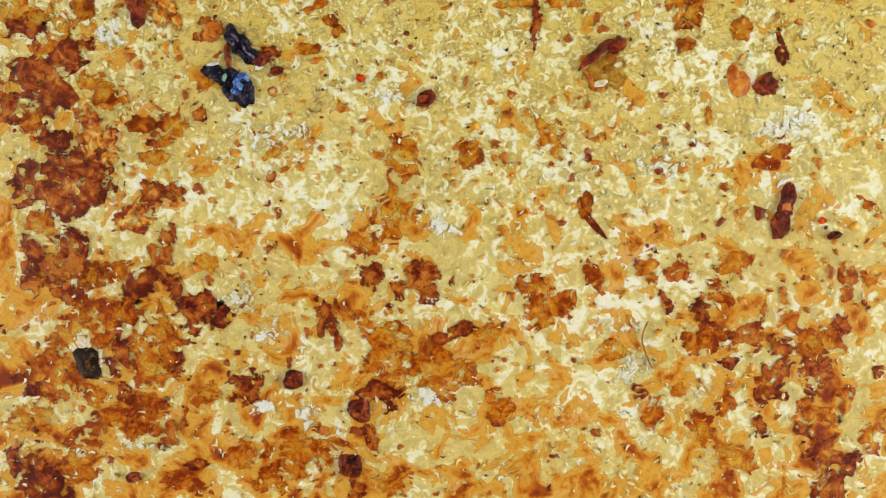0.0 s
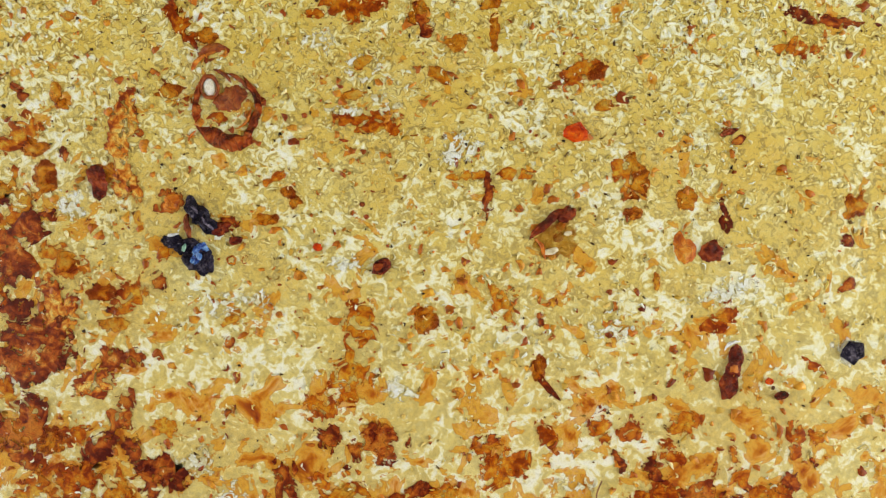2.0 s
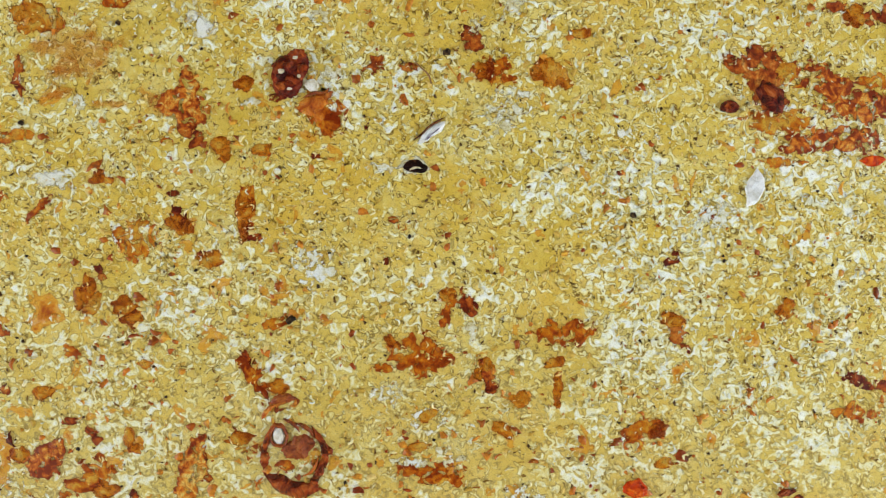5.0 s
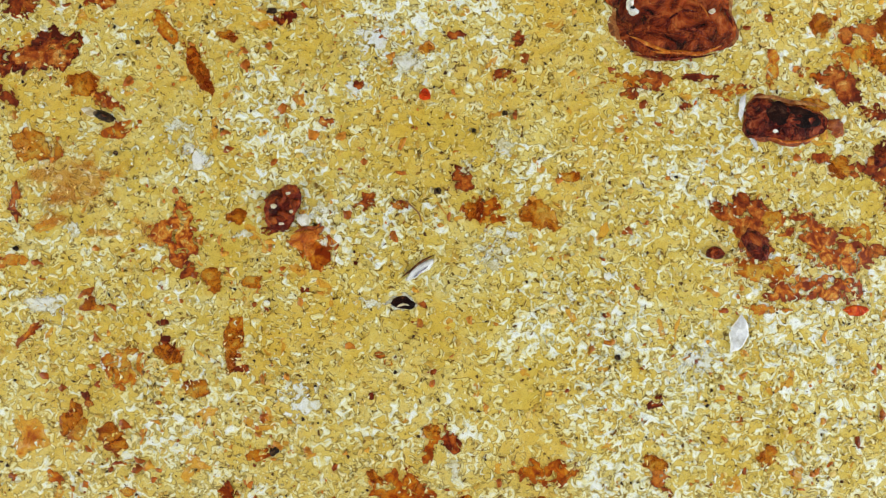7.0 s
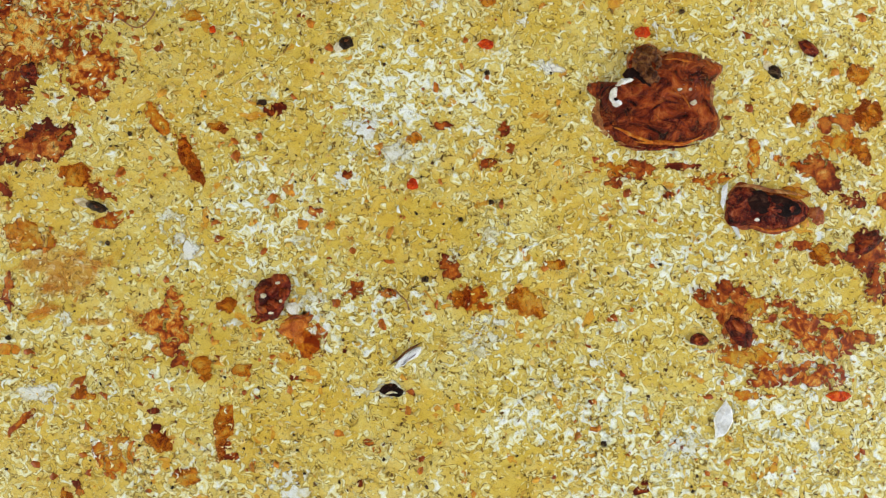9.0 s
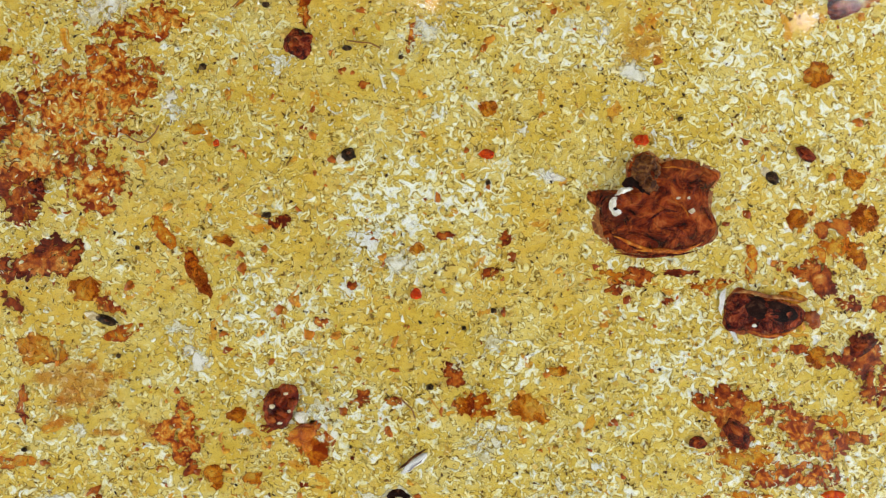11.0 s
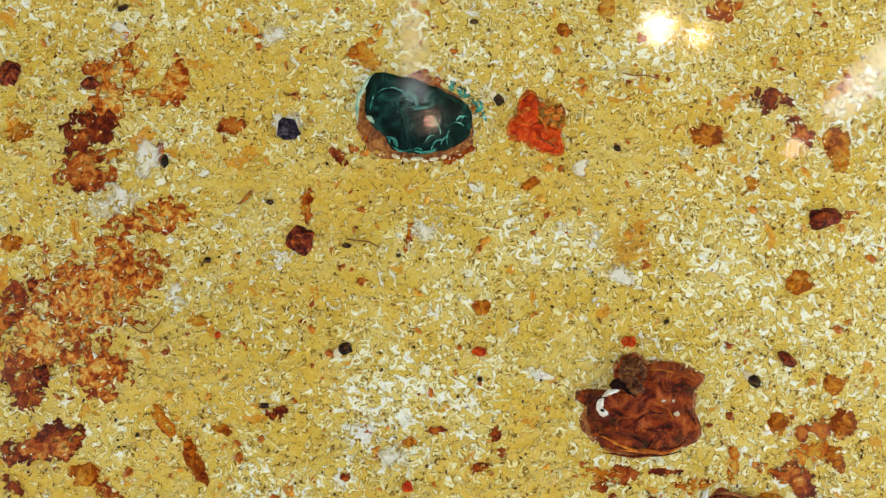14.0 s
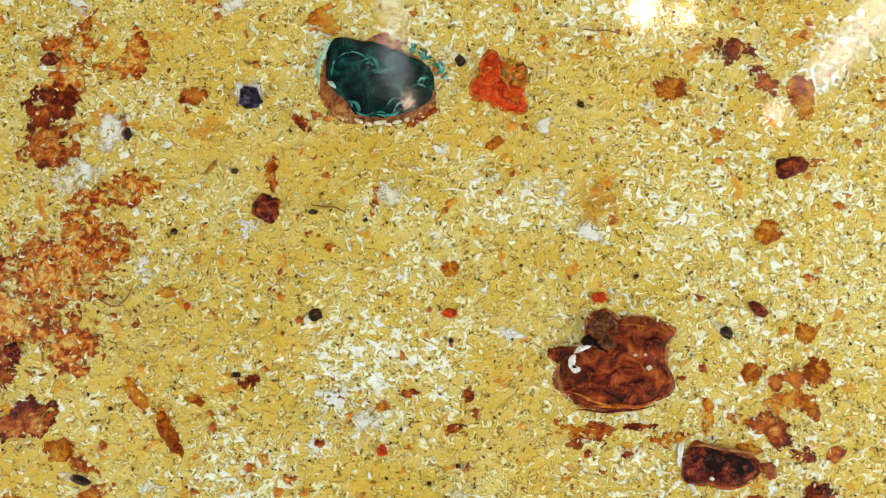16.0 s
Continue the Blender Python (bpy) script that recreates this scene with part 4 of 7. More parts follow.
def fragment(kind, x, y, length, width, rz=0.0):
    s = next(SEEDS)
    name, label, mat, high = {
        "maroon": ("maroon_fragment", "glassy dark maroon fragment set in the slab", "maroon", 0.0030),
        "black": ("black_fragment", "small shiny black mineral fragment", "smoky", 0.0025),
        "navy": ("blue_black_fragment", "blue-black crystal fragment set in the slab", "navy", 0.0030),
        "white": ("white_chip", "small white mineral chip", "chip", 0.0022),
        "pale": ("pale_chip", "pale bluish white mineral chip", "pale", 0.0020),
        "red": ("red_chip", "bright red-orange glassy chip", "red", 0.0024)}[kind]
    e = thing(name, label, "mineral fragment", x, y, 0.0, rz, name.replace("_", " ") + "s")
    if (kind == "maroon" and length > 0.018) or kind == "black":
        part("body", blob("body", length, width * 1.1, s, MAT[mat], high * 1.2, 0.24, 36, 0, 0.6, 0.25), e)
    else:
        part("body", chip("body", length, width, s, MAT[mat], high), e)
    if kind == "navy":
        part("halo", blob("halo", length * 1.6, width * 1.6, s + 43, MAT["frost"], 0.0004, 0.4, 36), e, "pale crust round it", pose(-length * 0.15, 0, 0))
    if kind == "black" and length > 0.009:
        part("halo", chip("halo", length * 0.7, width * 0.9, s + 40, MAT["creamchip"], 0.0006, 8), e, "pale crust on one side", pose(-length * 0.55, -width * 0.1, 0))
        # the brown highlight is a small coloured chip on top
        part("glint", chip("glint", length * 0.3, width * 0.25, s + 41, MAT["crustdark"], 0.0006, 6), e, "painted brown highlight", pose(length * 0.1, width * 0.05, high * 1.1))
    if kind in ("maroon", "navy") and length > 0.014:
        part("facet", chip("facet", length * 0.5, width * 0.5, s + 40, MAT["redbrown" if kind == "maroon" else "navy"], 0.0012, 7), e, "lighter broken facet", pose(-length * 0.12, width * 0.08, high * 0.86))


def half_black(x, y, length, width, rz=0.0):
    s = next(SEEDS)
    e = thing("black_fragment", "shiny black mineral fragment with a white crescent", "mineral fragment", x, y, 0.0, rz, "black fragments")
    part("body", lobed("body", [(0, 0, length * 1.05, width * 0.62, -6), (-length * 0.05, width * 0.16, length * 0.8, width * 0.74, 0), (length * 0.28, -width * 0.06, length * 0.5, width * 0.6, 0)], s, MAT["black"], 0.0032, 0.08, 56, 0.3), e)
    part("crescent", sliver("crescent", length * 0.55, width * 0.16, 0.14, s + 1, MAT["creamchip"], 0.0010), e, "white quartz crescent", pose(length * 0.02, -width * 0.14, 0.0026, 0, 0, 8))
    part("halo", blob("halo", length * 1.5, width * 1.3, s + 2, MAT["frost"], 0.0004, 0.3, 36), e, "pale crust round it", pose(0, width * 0.1, 0))


def shard(x, y, length, width, rz=0.0):
    s = next(SEEDS)
    e = thing("splinter", "pale pointed mineral splinter with a dark edge", "mineral fragment", x, y, 0.0, rz, "splinters")
    part("body", sliver("body", length * 1.25, width * 0.95, 0.02, s, MAT["pale"], 0.0024), e)
    part("dark_edge", sliver("dark_edge", length * 1.35, width * 0.26, 0.05, s + 1, MAT["crustdark"], 0.0026), e, "thin dark brown edge", pose(0, width * 0.40, 0))
    # shade on the splinter, modelled as a thin grey strand
    part("shade_line", sliver("shade_line", length * 0.9, width * 0.18, -0.04, s + 2, MAT["navylit"], 0.0026), e, "shade along the splinter, put on as a grey strand", pose(0, -width * 0.12, 0.0004))


room()
table()
slab()

# ---- lamps ----
spot_lamp(0.747, 1.834, 0.034, (1.0, 0.86, 0.62), 260, "bright warm round spotlight in the ceiling")
spot_lamp(0.894, 1.810, 0.026, (1.0, 0.80, 0.52), 150, "small warm round spotlight in the ceiling")
tube_lamp(0.815, 1.270, 1.095, 1.615, 0.058, 17)
tube_lamp(-0.089, 1.231, -0.198, 2.426, 0.045, 7)
pendant(-0.041, 1.112, 0.5, 0.009, (1.0, 0.62, 0.45), 60)
pendant(0.563, 1.110, 0.5, 0.014, (1.0, 0.66, 0.56), 42)

# ---- large pieces ----
def lay(e, name, kind, mat, x, y, length, width, rz=0.0, z=0.0, label="", high=0.002, **more):
    """A part of a piece, laid on it at height z."""
    s = more.pop("seed", 0) or next(SEEDS)
    me = chip(name, length, width, s, MAT[mat], high, more.get("n", 11)) if kind == "chip" else blob(name, length, width, s, MAT[mat], high, **more)
    return part(name, me, e, label, pose(x, y, z, 0, 0, rz))


def green_stone():
    e = thing("green_stone", "glossy dark green stone with turquoise veins and brown crust", "gemstone", -0.0401, 1.0060, 0.0, 4.0)
    part("crust", lobed("crust", [(-0.0245, 0.0092, 0.0480, 0.0592, 0), (-0.0015, -0.0015, 0.0766, 0.0602, 0), (0.0240, -0.0056, 0.0531, 0.0531, 0), (0.0036, -0.0230, 0.0684, 0.0255, 0), (-0.0327, 0.0271, 0.0286, 0.0255, 0), (0.0102, 0.0046, 0.0878, 0.0470, -32), (-0.0485, 0.0000, 0.0123, 0.0388, 0), (-0.0419, -0.0158, 0.0174, 0.0204, 0), (-0.0245, -0.0301, 0.0419, 0.0194, 0), (0.0071, -0.0337, 0.0602, 0.0184, 0), (0.0408, -0.0230, 0.0265, 0.0255, 0), (0.0082, 0.0281, 0.0337, 0.0174, -32)], next(SEEDS), MAT["crustbrown"], 0.0026, ragged=0.07, lumps=0.7, fine=110), e, "rough orange-brown crust round the stone", pose(0.0000, 0.0000, 0.0))
    part("body", lobed("body", [(-0.0245, 0.0092, 0.0473, 0.0583, 0), (-0.0015, -0.0015, 0.0754, 0.0593, 0), (0.0240, -0.0056, 0.0523, 0.0523, 0), (0.0036, -0.0230, 0.0674, 0.0251, 0), (-0.0327, 0.0271, 0.0282, 0.0251, 0), (0.0102, 0.0046, 0.0865, 0.0463, -32)], next(SEEDS), MAT["green"], 0.0052, ragged=0.035, lumps=0.1, fine=40, flat=6), e, "dark green glassy body", pose(0.0000, 0.0000, 0.0008))
    part("pale_edge", sliver("pale_edge", 0.0500, 0.0041, 0.16, next(SEEDS), MAT["mint"], 0.0016), e, "pale green edge", pose(-0.0454, 0.0148, 0.003, 0, 0, 73))
    part("pale_edge", sliver("pale_edge", 0.0112, 0.0046, 0.1, next(SEEDS), MAT["mint"], 0.0014), e, "pale green edge", pose(-0.0419, -0.0046, 0.0028, 0, 0, -40))
    lay(e, "pale_scale", "chip", "creamchip", -0.0194, -0.0378, 0.0082, 0.0036, -25, 0.0022, "cream scale in the crust", 0.0012, n=8)
    lay(e, "pale_scale", "chip", "creamchip", 0.0000, -0.0398, 0.0123, 0.0046, 5, 0.0022, "cream scale in the crust", 0.0012, n=8)
    lay(e, "pale_scale", "chip", "creamchip", 0.0153, -0.0403, 0.0077, 0.0031, 12, 0.0022, "cream scale in the crust", 0.0012, n=8)
    lay(e, "pale_scale", "chip", "creamchip", -0.0102, -0.0408, 0.0061, 0.0026, -30, 0.0022, "cream scale in the crust", 0.0012, n=8)
    lay(e, "pale_scale", "chip", "creamchip", 0.0077, -0.0419, 0.0056, 0.0026, 0, 0.0022, "cream scale in the crust", 0.0012, n=8)
    lay(e, "pale_scale", "chip", "creamchip", 0.0245, -0.0378, 0.0051, 0.0026, 25, 0.0022, "cream scale in the crust", 0.0012, n=8)
    part("vein", sliver("vein", 0.0184, 0.0016, 0.1, next(SEEDS), MAT["veinteal"], 0.0004), e, "turquoise vein", pose(-0.0036, 0.0138, 0.0057, 0, 0, -52))
    part("vein", sliver("vein", 0.0235, 0.0019, -0.1, next(SEEDS), MAT["veinteal"], 0.0004), e, "turquoise vein", pose(0.0051, 0.0077, 0.0057, 0, 0, 12))
    part("vein", sliver("vein", 0.0204, 0.0013, 0.1, next(SEEDS), MAT["veinteal"], 0.0004), e, "turquoise vein", pose(-0.0010, 0.0051, 0.0057, 0, 0, 4))
    part("vein", sliver("vein", 0.0184, 0.0013, 0.15, next(SEEDS), MAT["veinteal"], 0.0004), e, "turquoise vein", pose(-0.0174, 0.0199, 0.0057, 0, 0, -25))
    part("vein", sliver("vein", 0.0092, 0.0009, 0, next(SEEDS), MAT["veinteal"], 0.0004), e, "turquoise vein", pose(-0.0112, 0.0168, 0.0057, 0, 0, 20))
    part("vein", sliver("vein", 0.0153, 0.0025, 0.2, next(SEEDS), MAT["veinteal"], 0.0004), e, "turquoise vein", pose(-0.0225, -0.0250, 0.0057, 0, 0, -38))
    part("vein", sliver("vein", 0.0174, 0.0019, -0.2, next(SEEDS), MAT["veinteal"], 0.0004), e, "turquoise vein", pose(-0.0133, -0.0301, 0.0057, 0, 0, -8))
    part("vein", sliver("vein", 0.0204, 0.0025, -0.15, next(SEEDS), MAT["veinteal"], 0.0004), e, "turquoise vein", pose(0.0071, -0.0316, 0.0057, 0, 0, 8))
    part("vein", sliver("vein", 0.0184, 0.0019, 0.25, next(SEEDS), MAT["veinteal"], 0.0004), e, "turquoise vein", pose(0.0194, -0.0291, 0.0057, 0, 0, 42))
    part("vein", sliver("vein", 0.0133, 0.0016, 0.1, next(SEEDS), MAT["veinteal"], 0.0004), e, "turquoise vein", pose(0.0286, -0.0209, 0.0057, 0, 0, 80))
    part("vein", sliver("vein", 0.0133, 0.0019, 0.3, next(SEEDS), MAT["veinteal"], 0.0004), e, "turquoise vein", pose(0.0408, -0.0056, 0.0057, 0, 0, 22))
    part("vein", sliver("vein", 0.0102, 0.0013, 0.1, next(SEEDS), MAT["veinteal"], 0.0004), e, "turquoise vein", pose(0.0378, -0.0087, 0.0057, 0, 0, -20))
    part("vein", sliver("vein", 0.0133, 0.0009, 0.2, next(SEEDS), MAT["veinteal"], 0.0004), e, "turquoise vein", pose(-0.0245, 0.0026, 0.0057, 0, 0, 40))
    part("vein", sliver("vein", 0.0153, 0.0013, 0.2, next(SEEDS), MAT["veinteal"], 0.0004), e, "turquoise vein", pose(0.0174, -0.0128, 0.0057, 0, 0, -60))
    part("vein", sliver("vein", 0.0153, 0.0013, 0.1, next(SEEDS), MAT["veinteal"], 0.0004), e, "turquoise vein", pose(-0.0398, 0.0102, 0.0057, 0, 0, 75))
    part("vein", sliver("vein", 0.0123, 0.0013, 0.3, next(SEEDS), MAT["veinteal"], 0.0004), e, "turquoise vein", pose(0.0138, -0.0230, 0.0057, 0, 0, 20))
    part("vein", sliver("vein", 0.0102, 0.0009, 0.2, next(SEEDS), MAT["veinteal"], 0.0004), e, "turquoise vein", pose(-0.0082, 0.0117, 0.0057, 0, 0, -10))
    part("vein", sliver("vein", 0.0133, 0.0013, -0.1, next(SEEDS), MAT["veinteal"], 0.0004), e, "turquoise vein", pose(0.0010, 0.0097, 0.0057, 0, 0, -62))
    part("vein", sliver("vein", 0.0092, 0.0009, 0.2, next(SEEDS), MAT["veinteal"], 0.0004), e, "turquoise vein", pose(0.0087, 0.0107, 0.0057, 0, 0, 30))
    part("vein", sliver("vein", 0.0082, 0.0013, 0, next(SEEDS), MAT["veinteal"], 0.0004), e, "turquoise vein", pose(-0.0194, -0.0271, 0.0057, 0, 0, -60))
    part("vein", sliver("vein", 0.0112, 0.0016, 0.2, next(SEEDS), MAT["veinteal"], 0.0004), e, "turquoise vein", pose(0.0010, -0.0332, 0.0057, 0, 0, -5))
    part("vein", sliver("vein", 0.0092, 0.0013, -0.2, next(SEEDS), MAT["veinteal"], 0.0004), e, "turquoise vein", pose(0.0138, -0.0322, 0.0057, 0, 0, 14))
    part("vein", sliver("vein", 0.0092, 0.0013, 0.1, next(SEEDS), MAT["veinteal"], 0.0004), e, "turquoise vein", pose(0.0240, -0.0240, 0.0057, 0, 0, 60))
    part("vein", sliver("vein", 0.0082, 0.0013, 0.2, next(SEEDS), MAT["veinteal"], 0.0004), e, "turquoise vein", pose(0.0429, -0.0036, 0.0057, 0, 0, 50))
    part("vein", sliver("vein", 0.0071, 0.0019, 0.1, next(SEEDS), MAT["veinteal"], 0.0004), e, "turquoise vein", pose(-0.0255, -0.0230, 0.0057, 0, 0, -70))
    part("vein", sliver("vein", 0.0133, 0.0009, 0.2, next(SEEDS), MAT["veinteal"], 0.0004), e, "turquoise vein", pose(-0.0296, 0.0204, 0.0057, 0, 0, 20))


def red_stone():
    e = thing("red_stone", "bright red glassy stone with an orange crumbly side", "gemstone", 0.0630, 1.0055, 0.0, 4.0)
    lay(e, "crumbly_side", "blob", "amberfilm", 0.0153, 0.0077, 0.0357, 0.0327, -30, 0.0, "orange crumbly side", 0.0014)
    lay(e, "crumb", "chip", "rimorange", 0.0102, 0.0174, 0.0092, 0.0061, -40, 0.0006, "orange crumb", 0.0012, n=9)
    lay(e, "crumb", "chip", "rimorange", 0.0174, 0.0123, 0.0102, 0.0071, 20, 0.0006, "orange crumb", 0.0012, n=9)
    lay(e, "crumb", "chip", "rimorange", 0.0235, 0.0061, 0.0092, 0.0061, -20, 0.0006, "orange crumb", 0.0012, n=9)
    lay(e, "crumb", "chip", "rimorange", 0.0143, 0.0041, 0.0082, 0.0061, 50, 0.0006, "orange crumb", 0.0012, n=9)
    lay(e, "crumb", "chip", "rimorange", 0.0265, 0.0123, 0.0061, 0.0046, 0, 0.0006, "orange crumb", 0.0012, n=9)
    lay(e, "crumb", "chip", "rimorange", 0.0204, -0.0010, 0.0082, 0.0051, -30, 0.0006, "orange crumb", 0.0012, n=9)
    lay(e, "crumb", "chip", "rimorange", 0.0061, 0.0214, 0.0061, 0.0046, 60, 0.0006, "orange crumb", 0.0012, n=9)
    lay(e, "crumb", "chip", "rimorange", 0.0296, -0.0010, 0.0051, 0.0041, 15, 0.0006, "orange crumb", 0.0012, n=9)
    part("rim", lobed("rim", [(-0.0010, 0.0112, 0.0221, 0.0408, 0), (-0.0051, -0.0041, 0.0320, 0.0287, 0), (0.0112, -0.0133, 0.0463, 0.0254, -28), (0.0240, -0.0102, 0.0143, 0.0198, 0)], next(SEEDS), MAT["rimorange"], 0.0018, ragged=0.12), e, "thin orange rim", pose(0.0000, 0.0000, 0.0))
    part("body", lobed("body", [(-0.0010, 0.0112, 0.0184, 0.0337, 0), (-0.0051, -0.0041, 0.0276, 0.0235, 0), (0.0112, -0.0133, 0.0398, 0.0204, -28), (0.0240, -0.0102, 0.0112, 0.0153, 0)], next(SEEDS), MAT["red"], 0.0036, ragged=0.08, lumps=0.3, fine=60), e, "clear red body", pose(0.0000, 0.0000, 0.0006))
    # highlight on the red glass, put on as an orange chip
    lay(e, "glint", "chip", "rimorange", -0.0056, 0.0112, 0.0133, 0.0046, 18, 0.0038, "painted pale orange highlight", 0.0008, n=6)
    part("fold", sliver("fold", 0.0225, 0.0026, 0.1, next(SEEDS), MAT["rimorange"], 0.0008), e, "orange fold", pose(0.0102, -0.0010, 0.0036, 0, 0, -55))
    part("fold", sliver("fold", 0.0306, 0.0020, 0.05, next(SEEDS), MAT["rimred"], 0.0008), e, "dark fold", pose(0.0138, -0.0179, 0.0034, 0, 0, -28))
    lay(e, "crumb", "chip", "rimorange", 0.0204, -0.0153, 0.0071, 0.0051, 20, 0.0034, "orange crumb", 0.001, n=8)


def brown_stone():
    e = thing("brown_stone", "large lumpy red-brown glassy stone with white curl", "gemstone", 0.1818, 0.7578, 0.0, 2.8)
    part("rim", lobed("rim", [(-0.0050, -0.0124, 0.1040, 0.0624, 0), (0.0124, 0.0064, 0.0693, 0.0703, 0), (0.0223, 0.0248, 0.0515, 0.0347, 0), (-0.0124, 0.0292, 0.0307, 0.0396, 0), (-0.0471, 0.0074, 0.0327, 0.0168, -12), (0.0352, -0.0173, 0.0347, 0.0347, 0), (0.0490, 0.0253, 0.0129, 0.0109, 0), (-0.0025, -0.0297, 0.0743, 0.0297, 0)], next(SEEDS), MAT["crustbrown"], 0.0022, ragged=0.06, lumps=0.5), e, "thin golden-brown rim", pose(0.0000, 0.0000, 0.0))
    part("body", lobed("body", [(-0.0050, -0.0124, 0.0967, 0.0580, 0), (0.0124, 0.0064, 0.0645, 0.0654, 0), (0.0223, 0.0248, 0.0479, 0.0322, 0), (-0.0124, 0.0292, 0.0286, 0.0369, 0), (-0.0471, 0.0074, 0.0304, 0.0157, -12), (0.0352, -0.0173, 0.0322, 0.0322, 0), (0.0490, 0.0253, 0.0120, 0.0101, 0), (-0.0025, -0.0297, 0.0691, 0.0276, 0)], next(SEEDS), MAT["redbrown"], 0.0062, ragged=0.06, lumps=0.5, fine=55), e, "red-brown body", pose(0.0000, 0.0000, 0.0006))
    part("knob", lobed("knob", [(-0.0010, 0.0020, 0.0258, 0.0327, 0), (0.0030, -0.0074, 0.0228, 0.0198, 0)], next(SEEDS), MAT["crustdark"], 0.0042, ragged=0.15, lumps=0.9, fine=160), e, "tan-brown knob", pose(-0.0104, 0.0272, 0.004))
    # the shade between knob and curl, laid on as black pieces
    lay(e, "hollow", "chip", "black", -0.0258, 0.0203, 0.0139, 0.0099, 40, 0.005, "black shade laid on between knob and curl", 0.0012, n=9)
    part("hollow", sliver("hollow", 0.0228, 0.0059, 0.1, next(SEEDS), MAT["black"], 0.0008), e, "black shade laid on between knob and curl", pose(-0.0183, 0.0149, 0.0058, 0, 0, -30))
    part("white_curl", sliver("white_curl", 0.0168, 0.0054, 0.12, next(SEEDS), MAT["chip"], 0.002), e, "white curl", pose(-0.0307, 0.0119, 0.0056, 0, 0, 22))
    part("white_curl", sliver("white_curl", 0.0198, 0.0064, 0.14, next(SEEDS), MAT["chip"], 0.002), e, "white curl", pose(-0.0381, 0.0025, 0.0054, 0, 0, 80))
    lay(e, "white_curl", "chip", "chip", -0.0376, -0.0050, 0.0084, 0.0064, 10, 0.005, "white curl foot", 0.0016, n=9)
    lay(e, "dark_pit", "chip", "black", -0.0391, -0.0025, 0.0040, 0.0030, 0, 0.0078, "small black chip on the curl", 0.0006, n=6)
    # gloss highlights of the stone, laid on as cream chips
    lay(e, "white_dot", "chip", "creamchip", 0.0272, -0.0045, 0.0059, 0.0050, 20, 0.0064, "painted pale highlight", 0.0008, n=7)
    lay(e, "white_dot", "chip", "creamchip", 0.0154, 0.0069, 0.0040, 0.0025, 20, 0.0064, "painted pale highlight", 0.0008, n=7)
    lay(e, "white_dot", "chip", "creamchip", 0.0243, 0.0069, 0.0030, 0.0025, 20, 0.0064, "painted pale highlight", 0.0008, n=7)
    part("fold", sliver("fold", 0.0743, 0.0025, -0.05, next(SEEDS), MAT["maroon"], 0.0009), e, "dark fold", pose(-0.0025, -0.0391, 0.0037, 0, 0, 2))
    part("fold", sliver("fold", 0.0594, 0.0035, -0.06, next(SEEDS), MAT["rimorange"], 0.0009), e, "orange fold", pose(0.0074, -0.0352, 0.0045, 0, 0, 5))
    part("fold", sliver("fold", 0.0545, 0.0030, -0.05, next(SEEDS), MAT["rimorange"], 0.0009), e, "orange fold", pose(-0.0149, -0.0322, 0.005, 0, 0, -14))
    part("fold", sliver("fold", 0.0396, 0.0030, -0.1, next(SEEDS), MAT["maroon"], 0.0009), e, "dark fold", pose(0.0223, -0.0322, 0.004, 0, 0, 18))
    part("fold", sliver("fold", 0.0297, 0.0025, -0.05, next(SEEDS), MAT["maroon"], 0.0009), e, "dark fold", pose(-0.0297, -0.0297, 0.0042, 0, 0, -32))
    part("fold", sliver("fold", 0.0297, 0.0015, 0.1, next(SEEDS), MAT["rimorange"], 0.0009), e, "orange fold", pose(0.0149, 0.0000, 0.0063, 0, 0, -48))
    part("fold", sliver("fold", 0.0347, 0.0025, 0.2, next(SEEDS), MAT["maroon"], 0.0009), e, "dark fold", pose(0.0025, -0.0124, 0.0064, 0, 0, 20))
    part("fold", sliver("fold", 0.0347, 0.0030, 0.1, next(SEEDS), MAT["maroon"], 0.0009), e, "dark fold", pose(0.0322, 0.0124, 0.0049, 0, 0, 70))
    part("fold", sliver("fold", 0.0297, 0.0020, 0.06, next(SEEDS), MAT["rimorange"], 0.0009), e, "orange fold", pose(0.0173, 0.0312, 0.0035, 0, 0, -8))
    part("fold", sliver("fold", 0.0267, 0.0025, 0.2, next(SEEDS), MAT["maroon"], 0.0009), e, "dark fold", pose(0.0114, -0.0248, 0.0058, 0, 0, -15))
    part("fold", sliver("fold", 0.0198, 0.0025, 0.1, next(SEEDS), MAT["maroon"], 0.0009), e, "dark fold", pose(0.0401, -0.0074, 0.0042, 0, 0, -60))


